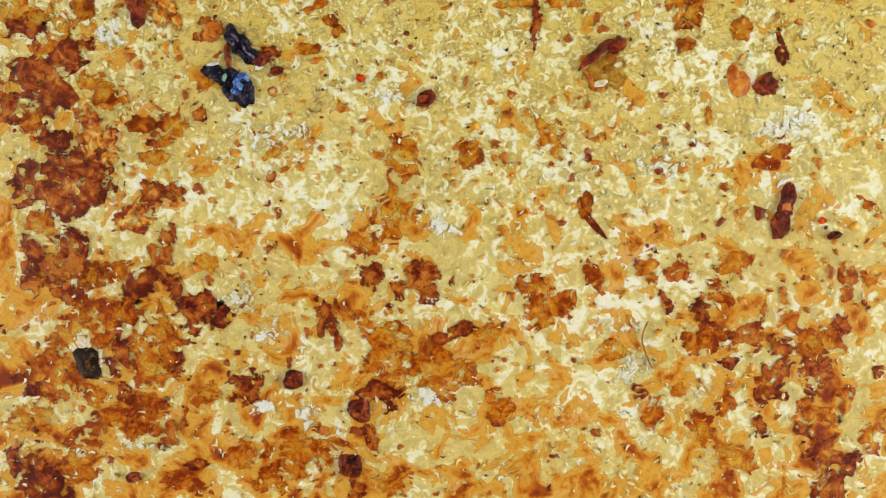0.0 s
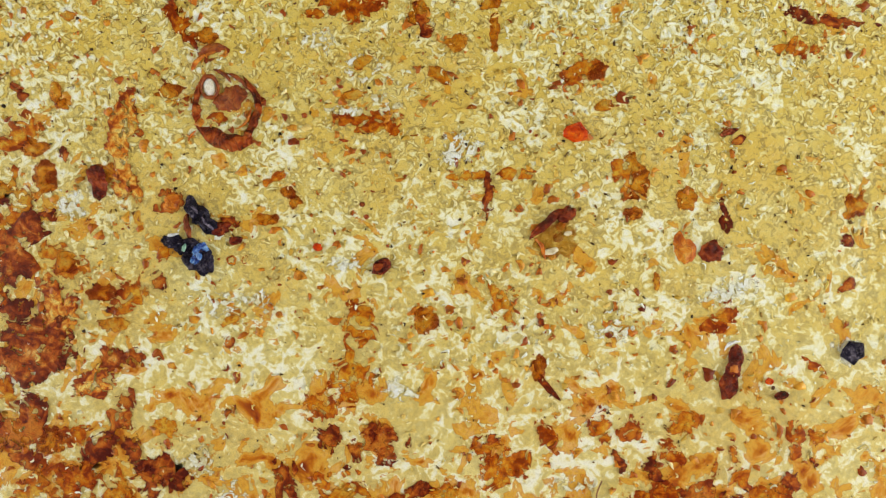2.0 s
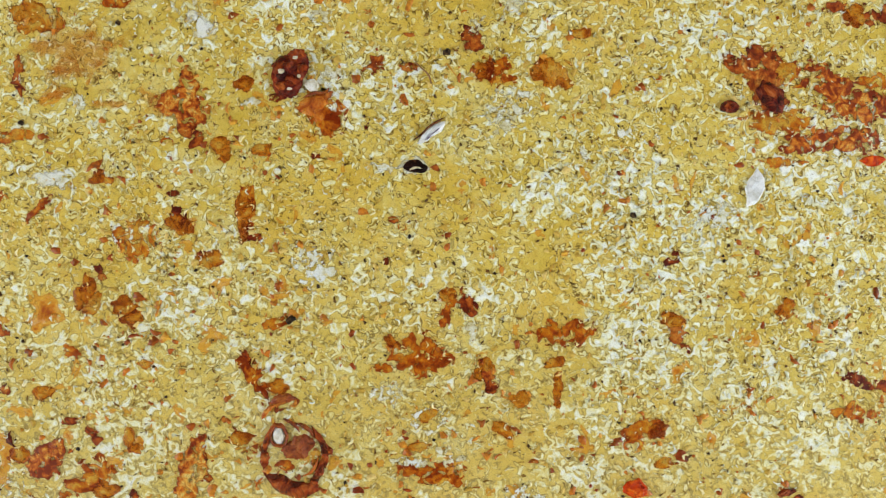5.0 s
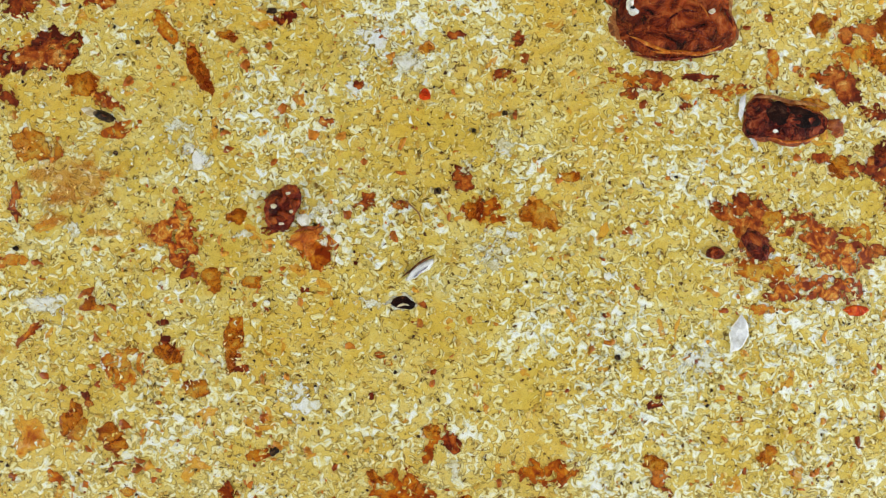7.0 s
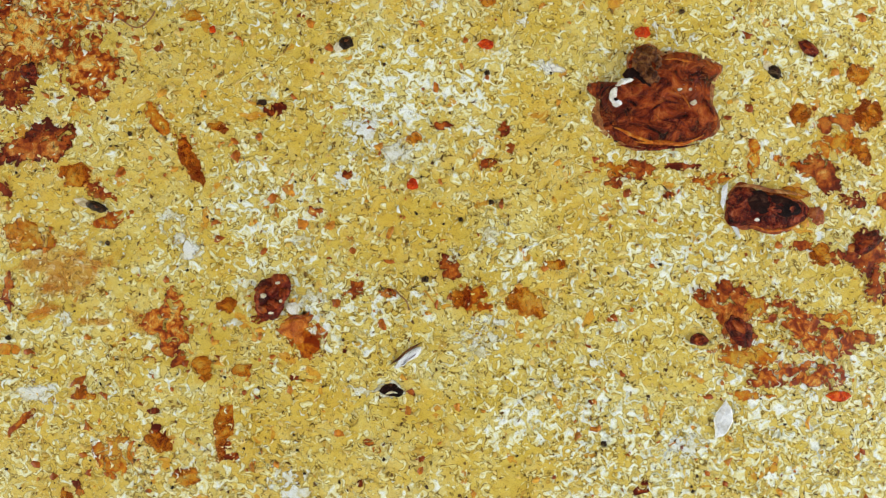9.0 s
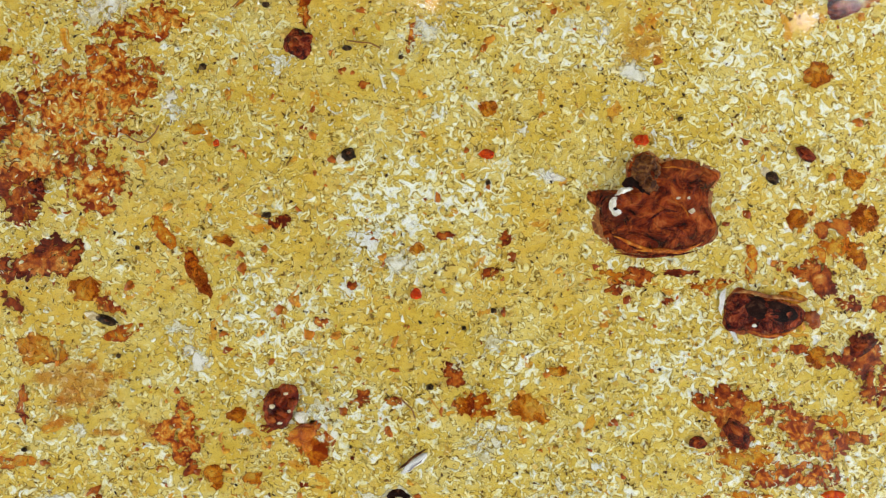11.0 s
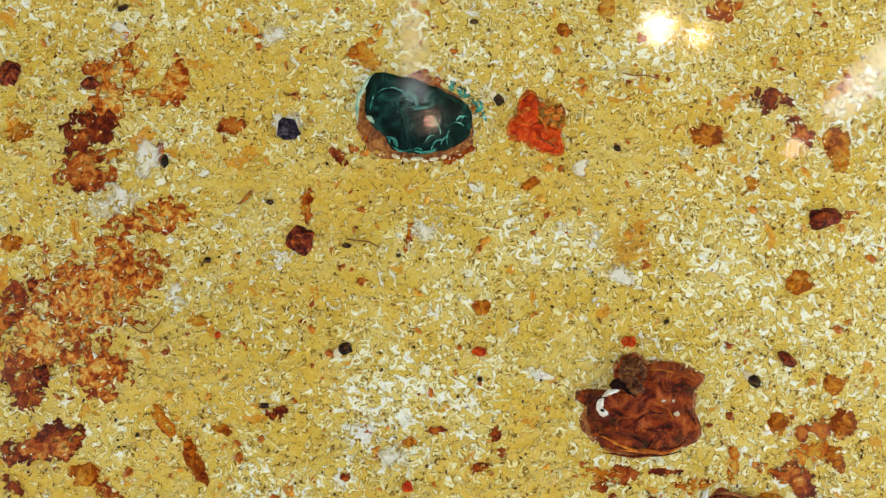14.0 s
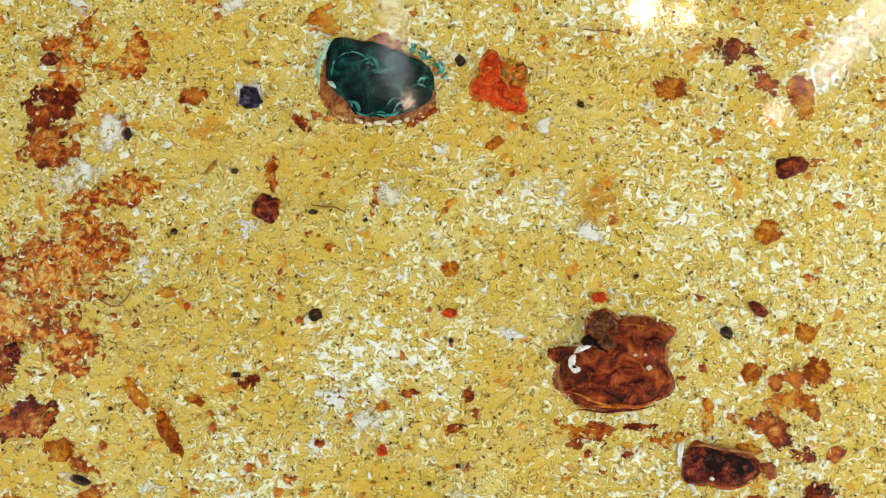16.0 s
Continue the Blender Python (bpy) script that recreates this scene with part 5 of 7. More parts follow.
def dark_block():
    e = thing("dark_block", "dark maroon angular stone with a pale top edge", "gemstone", 0.2779, 0.6684, 0.0, 2.8)
    part("crust", lobed("crust", [(-0.0208, 0.0025, 0.0287, 0.0416, 0), (0.0025, -0.0020, 0.0594, 0.0367, -7), (0.0218, -0.0025, 0.0287, 0.0248, 0), (-0.0272, -0.0050, 0.0168, 0.0248, 0)], next(SEEDS), MAT["rimred"], 0.003, ragged=0.06, lumps=0.5), e, "red-brown outer crust", pose(0.0000, 0.0000, 0.0))
    part("body", lobed("body", [(-0.0208, 0.0025, 0.0253, 0.0366, 0), (0.0025, -0.0020, 0.0523, 0.0323, -7), (0.0218, -0.0025, 0.0253, 0.0218, 0), (-0.0272, -0.0050, 0.0148, 0.0218, 0)], next(SEEDS), MAT["maroon"], 0.004, ragged=0.08, lumps=0.6, fine=120), e, "nearly black middle", pose(0.0000, 0.0000, 0.001))
    part("dark_core", lobed("dark_core", [(0.0040, 0.0000, 0.0475, 0.0188, -8), (-0.0099, 0.0040, 0.0198, 0.0198, 0)], next(SEEDS), MAT["black"], 0.0014, ragged=0.12), e, "black core", pose(0.0000, 0.0025, 0.0042))
    part("top_edge", sliver("top_edge", 0.0624, 0.0035, 0.03, next(SEEDS), MAT["crustbrown"], 0.001), e, "pale brown top edge", pose(0.0010, 0.0154, 0.0036, 0, 0, -10))
    part("side", sliver("side", 0.0248, 0.0045, 0.1, next(SEEDS), MAT["pale"], 0.0014), e, "pale side face", pose(-0.0347, 0.0114, 0.0008, 0, 0, 80))
    part("side", sliver("side", 0.0168, 0.0035, 0.1, next(SEEDS), MAT["pale"], 0.0012), e, "pale side face", pose(-0.0277, -0.0188, 0.0004, 0, 0, -55))
    part("fold", sliver("fold", 0.0396, 0.0025, -0.1, next(SEEDS), MAT["rimorange"], 0.001), e, "orange fold", pose(0.0074, -0.0134, 0.004, 0, 0, 5))
    # a gloss highlight, laid on as a white chip
    lay(e, "glint", "chip", "chip", -0.0109, -0.0094, 0.0040, 0.0030, 0, 0.0052, "painted pale highlight", 0.0006, n=6)
    part("tail", lobed("tail", [(0.0015, -0.0015, 0.0109, 0.0158, 0), (-0.0025, 0.0010, 0.0129, 0.0099, 0)], next(SEEDS), MAT["rimred"], 0.0026, ragged=0.2), e, "rusty tail", pose(0.0421, -0.0035, 0.0))


def red_ball():
    e = thing("red_cluster", "knobbly dark red cluster with pale specks and an orange tail", "mineral cluster", -0.1384, 0.5688, 0.0, 2.5)
    part("body", lobed("body", [(-0.0019, -0.0010, 0.0266, 0.0362, 0), (0.0057, 0.0086, 0.0209, 0.0247, 0), (-0.0029, -0.0119, 0.0209, 0.0162, 0)], next(SEEDS), MAT["maroonred"], 0.0046, ragged=0.08, lumps=0.9, fine=110), e, "dark red body", pose(0.0000, 0.0000, 0.0))
    lay(e, "bump", "blob", "redbrown", 0.0067, 0.0152, 0.0124, 0.0105, 0, 0.0034, "red bump", 0.0018, lumps=0.5)
    lay(e, "bump", "blob", "redbrown", -0.0067, 0.0057, 0.0114, 0.0105, 0, 0.0034, "red bump", 0.0018, lumps=0.5)
    lay(e, "bump", "blob", "redbrown", 0.0029, -0.0048, 0.0124, 0.0095, 0, 0.0034, "red bump", 0.0018, lumps=0.5)
    lay(e, "bump", "blob", "redbrown", -0.0057, -0.0095, 0.0105, 0.0086, 0, 0.0034, "red bump", 0.0018, lumps=0.5)
    lay(e, "bump", "blob", "redbrown", 0.0105, 0.0048, 0.0086, 0.0095, 0, 0.0034, "red bump", 0.0018, lumps=0.5)
    lay(e, "speck", "chip", "creamchip", -0.0057, 0.0019, 0.0052, 0.0043, 10, 0.0052, "pale speck", 0.0008, n=6)
    lay(e, "speck", "chip", "creamchip", 0.0057, 0.0128, 0.0048, 0.0024, 10, 0.0052, "pale speck", 0.0008, n=6)
    lay(e, "speck", "chip", "creamchip", 0.0010, -0.0124, 0.0043, 0.0024, 10, 0.0052, "pale speck", 0.0008, n=6)
    lay(e, "speck", "chip", "creamchip", 0.0090, -0.0024, 0.0033, 0.0029, 10, 0.0052, "pale speck", 0.0008, n=6)
    part("tail", lobed("tail", [(-0.0019, 0.0010, 0.0219, 0.0181, 0), (0.0057, 0.0067, 0.0133, 0.0124, 0), (0.0048, -0.0076, 0.0114, 0.0171, 0)], next(SEEDS), MAT["rimorange"], 0.002, ragged=0.2, lumps=0.6), e, "orange tail", pose(0.0200, -0.0266, 0.0))
    part("tail_edge", sliver("tail_edge", 0.0238, 0.0024, 0.1, next(SEEDS), MAT["rimred"], 0.001), e, "dark red edge", pose(0.0209, -0.0181, 0.0014, 0, 0, 12))
    lay(e, "white_side", "chip", "chip", 0.0181, -0.0086, 0.0124, 0.0105, 20, 0.0, "white crystal side", 0.0016, n=9)


def brown_loop():
    e = thing("brown_loop", "loop of red-brown resin round yellow ground", "resin loop", -0.1252, 0.2530, 0.0, 0.4)
    part("strand", sliver("strand", 0.0424, 0.0051, 0.06, next(SEEDS), MAT["redbrown"], 0.0026), e, "dark resin strand", pose(-0.0208, 0.0092, 0.0, 0, 0, 76))
    part("strand", sliver("strand", 0.0157, 0.0078, 0, next(SEEDS), MAT["redbrown"], 0.0026), e, "dark resin strand", pose(-0.0240, -0.0028, 0.0, 0, 0, 85))
    part("strand", sliver("strand", 0.0388, 0.0060, -0.12, next(SEEDS), MAT["redbrown"], 0.0026), e, "dark resin strand", pose(0.0198, 0.0083, 0.0, 0, 0, 112))
    part("strand", sliver("strand", 0.0341, 0.0069, -0.06, next(SEEDS), MAT["redbrown"], 0.0026), e, "dark resin strand", pose(0.0185, -0.0129, 0.0, 0, 0, 66))
    part("strand", sliver("strand", 0.0508, 0.0138, -0.12, next(SEEDS), MAT["redbrown"], 0.0026), e, "dark resin strand", pose(-0.0009, -0.0203, 0.0, 0, 0, -14))
    part("strand", sliver("strand", 0.0212, 0.0111, -0.1, next(SEEDS), MAT["redbrown"], 0.0026), e, "dark resin strand", pose(0.0111, -0.0249, 0.0, 0, 0, 10))
    part("strand", sliver("strand", 0.0212, 0.0037, 0.1, next(SEEDS), MAT["rimred"], 0.0026), e, "dark resin strand", pose(0.0092, 0.0221, 0.0, 0, 0, -38))
    part("strand", sliver("strand", 0.0185, 0.0037, 0.1, next(SEEDS), MAT["rimred"], 0.0026), e, "dark resin strand", pose(-0.0028, 0.0263, 0.0, 0, 0, -35))
    part("strand", sliver("strand", 0.0249, 0.0083, 0.15, next(SEEDS), MAT["rimred"], 0.0026), e, "dark resin strand", pose(-0.0092, 0.0452, 0.0, 0, 0, 10))
    part("strand", sliver("strand", 0.0185, 0.0042, 0.1, next(SEEDS), MAT["rimorange"], 0.0026), e, "orange resin strand", pose(-0.0212, 0.0369, 0.0, 0, 0, 50))
    part("strand", sliver("strand", 0.0120, 0.0018, 0.1, next(SEEDS), MAT["rimorange"], 0.0026), e, "orange resin strand", pose(-0.0277, -0.0221, 0.0, 0, 0, 55))
    part("strand", sliver("strand", 0.0231, 0.0028, -0.2, next(SEEDS), MAT["rimorange"], 0.0026), e, "orange resin strand", pose(0.0134, -0.0069, 0.0, 0, 0, 55))
    part("inner_blot", lobed("inner_blot", [(-0.0005, -0.0009, 0.0221, 0.0166, 0), (0.0051, 0.0046, 0.0185, 0.0157, 0), (-0.0051, -0.0028, 0.0138, 0.0102, 0)], next(SEEDS), MAT["rimred"], 0.0022, ragged=0.2, lumps=0.5), e, "red-brown blot", pose(0.0023, 0.0065, 0.0))
    lay(e, "inner_blot", "blob", "amber", -0.0065, -0.0074, 0.0185, 0.0111, 0, 0.0, "orange blot", 0.001)
    lay(e, "eye_ring", "blob", "rimred", -0.0129, 0.0171, 0.0157, 0.0212, 8, 0.0, "dark ring round the eye", 0.0024, hole=0.68, n=40, ragged=0.12)
    lay(e, "eye", "blob", "chip", -0.0129, 0.0171, 0.0102, 0.0152, 8, 0.0, "white eye-shaped chip", 0.0026, ragged=0.12)


def blue_cluster():
    e = thing("blue_cluster", "blue and black glassy crystals beside a purple chip", "mineral cluster", -0.1526, 0.1484, 0.0, 0.4)
    part("purple_chip", lobed("purple_chip", [(-0.0083, 0.0092, 0.0120, 0.0148, 0), (-0.0009, 0.0014, 0.0166, 0.0157, -40), (0.0074, -0.0083, 0.0157, 0.0138, -40), (0.0129, -0.0111, 0.0092, 0.0102, 0)], next(SEEDS), MAT["navy"], 0.004, ragged=0.16, lumps=0.9, fine=150), e, "blackish purple chip", pose(0.0055, 0.0171, 0.0))
    # lit dashes on the purple chip, laid on in a lighter tone
    lay(e, "scale", "chip", "navylit", 0.0046, 0.0208, 0.0078, 0.0023, -50, 0.0036, "thin purple-grey chip in a lit tone", 0.0006, n=6)
    lay(e, "scale", "chip", "navylit", 0.0102, 0.0134, 0.0089, 0.0023, -60, 0.0036, "thin purple-grey chip in a lit tone", 0.0006, n=6)
    lay(e, "scale", "chip", "navylit", 0.0148, 0.0088, 0.0066, 0.0023, -40, 0.0036, "thin purple-grey chip in a lit tone", 0.0006, n=6)
    lay(e, "scale", "chip", "navylit", 0.0009, 0.0245, 0.0055, 0.0023, -60, 0.0036, "thin purple-grey chip in a lit tone", 0.0006, n=6)
    part("tail", lobed("tail", [(-0.0005, -0.0005, 0.0166, 0.0111, 20), (0.0051, 0.0032, 0.0092, 0.0055, 30)], next(SEEDS), MAT["maroonred"], 0.0028, ragged=0.2), e, "maroon tail", pose(0.0217, 0.0074, 0.0))
    lay(e, "tail", "chip", "maroonred", 0.0337, -0.0023, 0.0111, 0.0069, 10, 0.0, "maroon tail", 0.0024, n=9)
    part("stem", sliver("stem", 0.0249, 0.0055, 0.05, next(SEEDS), MAT["rimred"], 0.0022), e, "rusty stem", pose(-0.0042, 0.0092, 0.0, 0, 0, 95))
    part("knob", lobed("knob", [(0.0009, 0.0014, 0.0138, 0.0138, 0), (-0.0023, -0.0028, 0.0092, 0.0102, 0)], next(SEEDS), MAT["rimorange"], 0.0022, ragged=0.15), e, "orange knob", pose(-0.0180, 0.0281, 0.0))
    part("dark_crystal", lobed("dark_crystal", [(-0.0060, 0.0023, 0.0185, 0.0111, 0), (0.0014, -0.0014, 0.0157, 0.0138, 0), (0.0088, 0.0005, 0.0120, 0.0102, 0)], next(SEEDS), MAT["navy"], 0.0036, ragged=0.2, lumps=0.9, fine=150), e, "blue-black crystal", pose(-0.0115, -0.0055, 0.0))
    part("dark_crystal", lobed("dark_crystal", [(0.0000, 0.0000, 0.0258, 0.0212, 0), (0.0051, -0.0065, 0.0157, 0.0166, 0), (-0.0060, 0.0018, 0.0166, 0.0138, 0)], next(SEEDS), MAT["navy"], 0.0034, ragged=0.15, lumps=0.9, fine=150), e, "blue-black crystal", pose(0.0032, -0.0171, 0.0))
    part("blue_crystal", lobed("blue_crystal", [(-0.0009, -0.0009, 0.0120, 0.0185, -20), (0.0037, 0.0028, 0.0074, 0.0120, 0)], next(SEEDS), MAT["blue"], 0.003, ragged=0.15, lumps=0.8, fine=160), e, "bright blue crystal", pose(0.0046, -0.0125, 0.0014))
    # bright spots of the crystal, as chips of a lighter blue
    lay(e, "blue_facet", "chip", "bluelit", 0.0055, -0.0152, 0.0046, 0.0060, 20, 0.0042, "bright spot put on as a lighter blue chip", 0.001, n=7)
    lay(e, "blue_facet", "chip", "bluelit", 0.0000, -0.0189, 0.0042, 0.0042, 60, 0.0036, "bright spot put on as a lighter blue chip", 0.001, n=7)
    lay(e, "pale_scale", "chip", "mint", -0.0069, -0.0083, 0.0032, 0.0065, -20, 0.0034, "pale green scale", 0.0012, n=7)
    lay(e, "pale_scale", "chip", "pale", -0.0171, 0.0023, 0.0102, 0.0028, 12, 0.001, "bluish white scale", 0.0014, n=8)
    lay(e, "amber_side", "blob", "amber", -0.0249, -0.0125, 0.0148, 0.0212, 10, 0.0, "amber side", 0.001)


def capped_stain():
    e = thing("capped_stain", "dark maroon cap over a translucent amber patch", "resin blot", 0.1435, 0.1529, 0.0, 0.4)
    part("body", lobed("body", [(0.0009, -0.0046, 0.0388, 0.0277, 30), (-0.0074, -0.0092, 0.0240, 0.0185, 0), (0.0102, -0.0074, 0.0185, 0.0249, 0)], next(SEEDS), MAT["amberfilm"], 0.0012, ragged=0.08, lumps=0.2), e, "thin amber body", pose(0.0000, 0.0000, 0.0))
    part("cap", sliver("cap", 0.0443, 0.0078, 0.08, next(SEEDS), MAT["maroonred"], 0.0034), e, "dark maroon cap", pose(-0.0037, 0.0083, 0.0004, 0, 0, 37))
    part("cap_end", lobed("cap_end", [(0.0009, 0.0014, 0.0120, 0.0120, 0), (-0.0037, -0.0023, 0.0120, 0.0092, 0)], next(SEEDS), MAT["maroonred"], 0.0036, ragged=0.15), e, "dark maroon end", pose(0.0102, 0.0161, 0.0004))
    part("amber_edge", sliver("amber_edge", 0.0212, 0.0037, 0.15, next(SEEDS), MAT["rimorange"], 0.0016), e, "amber edge", pose(-0.0138, -0.0120, 0.0006, 0, 0, -62))
    lay(e, "pale_scale", "chip", "creamchip", -0.0028, -0.0138, 0.0120, 0.0065, 15, 0.0008, "pale scale", 0.0008, n=9)
    lay(e, "pale_scale", "chip", "creamchip", 0.0102, 0.0009, 0.0074, 0.0037, 10, 0.001, "pale scale", 0.0008, n=8)


def maroon_stick():
    e = thing("maroon_fragment", "upright maroon glassy piece with two lobes", "mineral fragment", 0.2932, 0.0390, 0.0, 0.4)
    part("body", lobed("body", [(0.0028, 0.0134, 0.0138, 0.0203, 0), (0.0005, 0.0014, 0.0129, 0.0185, 0), (-0.0032, -0.0115, 0.0166, 0.0240, 0)], next(SEEDS), MAT["maroonred"], 0.004, ragged=0.12, lumps=0.6, fine=110), e, "maroon body", pose(0.0000, 0.0000, 0.0))
    lay(e, "facet", "blob", "rimorange", 0.0000, 0.0014, 0.0074, 0.0102, 0, 0.0034, "orange translucent waist", 0.0008)
    part("pale_edge", sliver("pale_edge", 0.0157, 0.0032, 0.2, next(SEEDS), MAT["pale"], 0.0012), e, "pale upper edge", pose(-0.0005, 0.0217, 0.0, 0, 0, 30))


def maroon_shard():
    e = thing("maroon_fragment", "dark maroon shard beside an orange stain", "mineral fragment", -0.2303, 0.1935, 0.0, 0.4)
    part("body", lobed("body", [(-0.0009, 0.0051, 0.0157, 0.0166, 0), (0.0018, -0.0051, 0.0129, 0.0203, -10), (-0.0046, 0.0078, 0.0102, 0.0065, 0)], next(SEEDS), MAT["maroonred"], 0.0032, ragged=0.14, lumps=0.5), e, "maroon body", pose(0.0000, 0.0000, 0.0))


def twin_blot():
    e = thing("resin_twin", "orange blot joined to a darker red one", "resin blot", 0.2613, 0.1417, 0.0, 0.4)
    part("orange_lobe", lobed("orange_lobe", [(0.0014, -0.0023, 0.0185, 0.0203, 0), (-0.0042, 0.0060, 0.0092, 0.0157, 0)], next(SEEDS), MAT["rimorange"], 0.002, ragged=0.15, lumps=0.4), e, "orange lobe", pose(-0.0115, 0.0005, 0.0))
    part("red_lobe", lobed("red_lobe", [(-0.0005, -0.0009, 0.0212, 0.0166, 0), (0.0005, 0.0051, 0.0111, 0.0092, 0)], next(SEEDS), MAT["maroonred"], 0.003, ragged=0.18, lumps=0.5), e, "dark red lobe", pose(0.0115, -0.0023, 0.0))


def green_stone_fringe():
    """Turquoise and rust that has crept out of the green stone into the ground."""
    e = thing("turquoise_fringe", "turquoise and rust film creeping into the ground", "stain", 0.0114, 1.0085)
    lay(e, "turquoise_film", "blob", "tealstain", 0.0029, 0.0097, 0.0416, 0.0177, -56, 0.0, "thin turquoise film", 0.0004)
    lay(e, "turquoise_film", "blob", "tealstain", -0.0169, 0.0238, 0.0312, 0.0115, -36, 0.0, "thin turquoise film", 0.0004)


green_stone()
green_stone_fringe()
half_black(-0.0326, 0.4959, 0.0198, 0.0131, 3)
red_stone()
brown_stone()
dark_block()
red_ball()
brown_loop()
blue_cluster()
capped_stain()
maroon_stick()
maroon_shard()
twin_blot()
fibre(0.1880, -0.0727, 100, 0.040, 0.15)
fibre(-0.2690, 0.8040, 20, 0.030, -0.35)
fibre(0.1603, 1.0561, -3, 0.034, 0.02)
fibre(-0.1894, 0.9205, 50, 0.018, 0.03)
fibre(-0.0805, 0.8867, -8, 0.030, 0.06)
fibre(-0.0283, 0.5736, -48, 0.022, 0.1)

# ---- deposits ----
deposit(-0.3126, 0.8250, 2.8, "deposit", "orange crumbly resin deposit with pale grains showing through", [(0.0173, 0.0025, 0.0545, 0.0644, 0), (-0.0074, -0.0099, 0.0842, 0.0545, 0), (-0.0347, -0.0149, 0.0743, 0.0594, 0), (0.0248, 0.0322, 0.0446, 0.0545, 0), (0.0149, 0.0520, 0.0446, 0.0396, 0), (-0.0272, 0.0149, 0.0545, 0.0297, 30)])
deposit(-0.2701, 0.8976, 2.8, "deposit", "orange crumbly resin deposit with pale grains showing through", [(-0.0040, -0.0020, 0.0545, 0.0258, 12), (0.0149, 0.0030, 0.0277, 0.0307, 0), (-0.0163, -0.0059, 0.0297, 0.0198, 0)])
deposit(-0.3068, 0.7608, 2.8, "deposit", "orange crumbly resin deposit with pale grains showing through", [(-0.0025, -0.0010, 0.0545, 0.0297, 0), (0.0109, -0.0158, 0.0347, 0.0297, 0), (-0.0124, 0.0109, 0.0396, 0.0248, 0), (-0.0198, -0.0198, 0.0297, 0.0198, 0)])
deposit(-0.3622, 0.7779, 2.8, "deposit", "orange crumbly resin deposit with pale grains showing through", [(-0.0050, 0.0099, 0.0495, 0.0446, 0), (0.0050, -0.0149, 0.0297, 0.0297, 0), (-0.0149, -0.0050, 0.0297, 0.0297, 0)])
deposit(-0.3781, 0.7473, 2.8, "depositrust", "dark rust-brown crumbly resin deposit in the slab", [(0.0000, 0.0000, 0.0277, 0.0545, 0), (0.0099, 0.0099, 0.0297, 0.0248, 0), (0.0173, -0.0149, 0.0129, 0.0347, 0)])
deposit(-0.3526, 0.6851, 2.8, "depositrust", "dark rust-brown crumbly resin deposit in the slab", [(-0.0050, -0.0035, 0.0594, 0.0218, 0), (0.0149, 0.0089, 0.0347, 0.0248, 0), (0.0272, 0.0139, 0.0198, 0.0149, 0)])
deposit(-0.3223, 1.0067, 4.0, "deposit", "orange crumbly resin deposit with pale grains showing through", [(0.0010, 0.0000, 0.0306, 0.0664, -8), (0.0077, 0.0291, 0.0510, 0.0204, 0), (-0.0051, -0.0204, 0.0357, 0.0255, 0), (0.0245, 0.0393, 0.0092, 0.0225, 0)])
deposit(-0.2714, 1.0130, 4.0, "deposit", "orange crumbly resin deposit with pale grains showing through", [(-0.0179, -0.0077, 0.0459, 0.0133, -8), (0.0051, -0.0051, 0.0306, 0.0204, 0), (0.0143, 0.0092, 0.0225, 0.0327, 0)])
deposit(-0.3298, 0.9751, 4.0, "depositrust", "dark rust-brown crumbly resin deposit in the slab", [(-0.0051, -0.0015, 0.0510, 0.0306, 0), (0.0102, 0.0051, 0.0255, 0.0357, 0), (-0.0153, -0.0102, 0.0255, 0.0306, 0)])
deposit(-0.3364, 0.9333, 4.0, "depositrust", "dark rust-brown crumbly resin deposit in the slab", [(-0.0010, 0.0036, 0.0490, 0.0357, 0), (0.0128, -0.0036, 0.0204, 0.0255, 0), (-0.0051, -0.0102, 0.0255, 0.0204, 0)])
deposit(-0.2985, 0.1403, 0.4, "depositrust", "dark rust-brown crumbly resin deposit in the slab", [(0.0208, 0.0254, 0.0277, 0.0212, 30), (0.0046, 0.0115, 0.0461, 0.0231, 25), (-0.0231, -0.0023, 0.0369, 0.0295, 0), (-0.0046, -0.0161, 0.0369, 0.0258, 0), (-0.0060, -0.0332, 0.0166, 0.0231, 0)])
deposit(-0.2929, 0.0532, 0.4, "depositrust", "dark rust-brown crumbly resin deposit in the slab", [(0.0000, 0.0000, 0.0830, 0.0443, 0), (-0.0277, 0.0060, 0.0323, 0.0277, 0), (0.0208, 0.0185, 0.0277, 0.0369, 0), (0.0046, -0.0217, 0.0369, 0.0231, 0), (-0.0277, -0.0069, 0.0508, 0.0185, 20)])
deposit(-0.2597, 0.0842, 0.4, "deposit", "orange crumbly resin deposit with pale grains showing through", [(-0.0115, 0.0138, 0.0157, 0.0369, 0), (0.0069, 0.0138, 0.0102, 0.0277, 0), (-0.0023, -0.0046, 0.0277, 0.0185, 0)])
deposit(-0.2142, 0.0476, 0.4, "depositrust", "dark rust-brown crumbly resin deposit in the slab", [(-0.0092, 0.0000, 0.0240, 0.0194, 0), (0.0125, 0.0014, 0.0157, 0.0138, 0)])
deposit(-0.2346, 0.0285, 0.4, "deposit", "orange crumbly resin deposit with pale grains showing through", [(-0.0023, -0.0009, 0.0323, 0.0231, 0), (0.0092, 0.0037, 0.0185, 0.0138, 0)])
deposit(-0.2114, 0.2247, 0.4, "deposit", "orange crumbly resin deposit with pale grains showing through", [(0.0046, 0.0231, 0.0231, 0.0323, 0), (-0.0023, 0.0000, 0.0185, 0.0369, 0), (0.0023, -0.0369, 0.0231, 0.0415, 0), (0.0092, -0.0554, 0.0185, 0.0231, 0)])
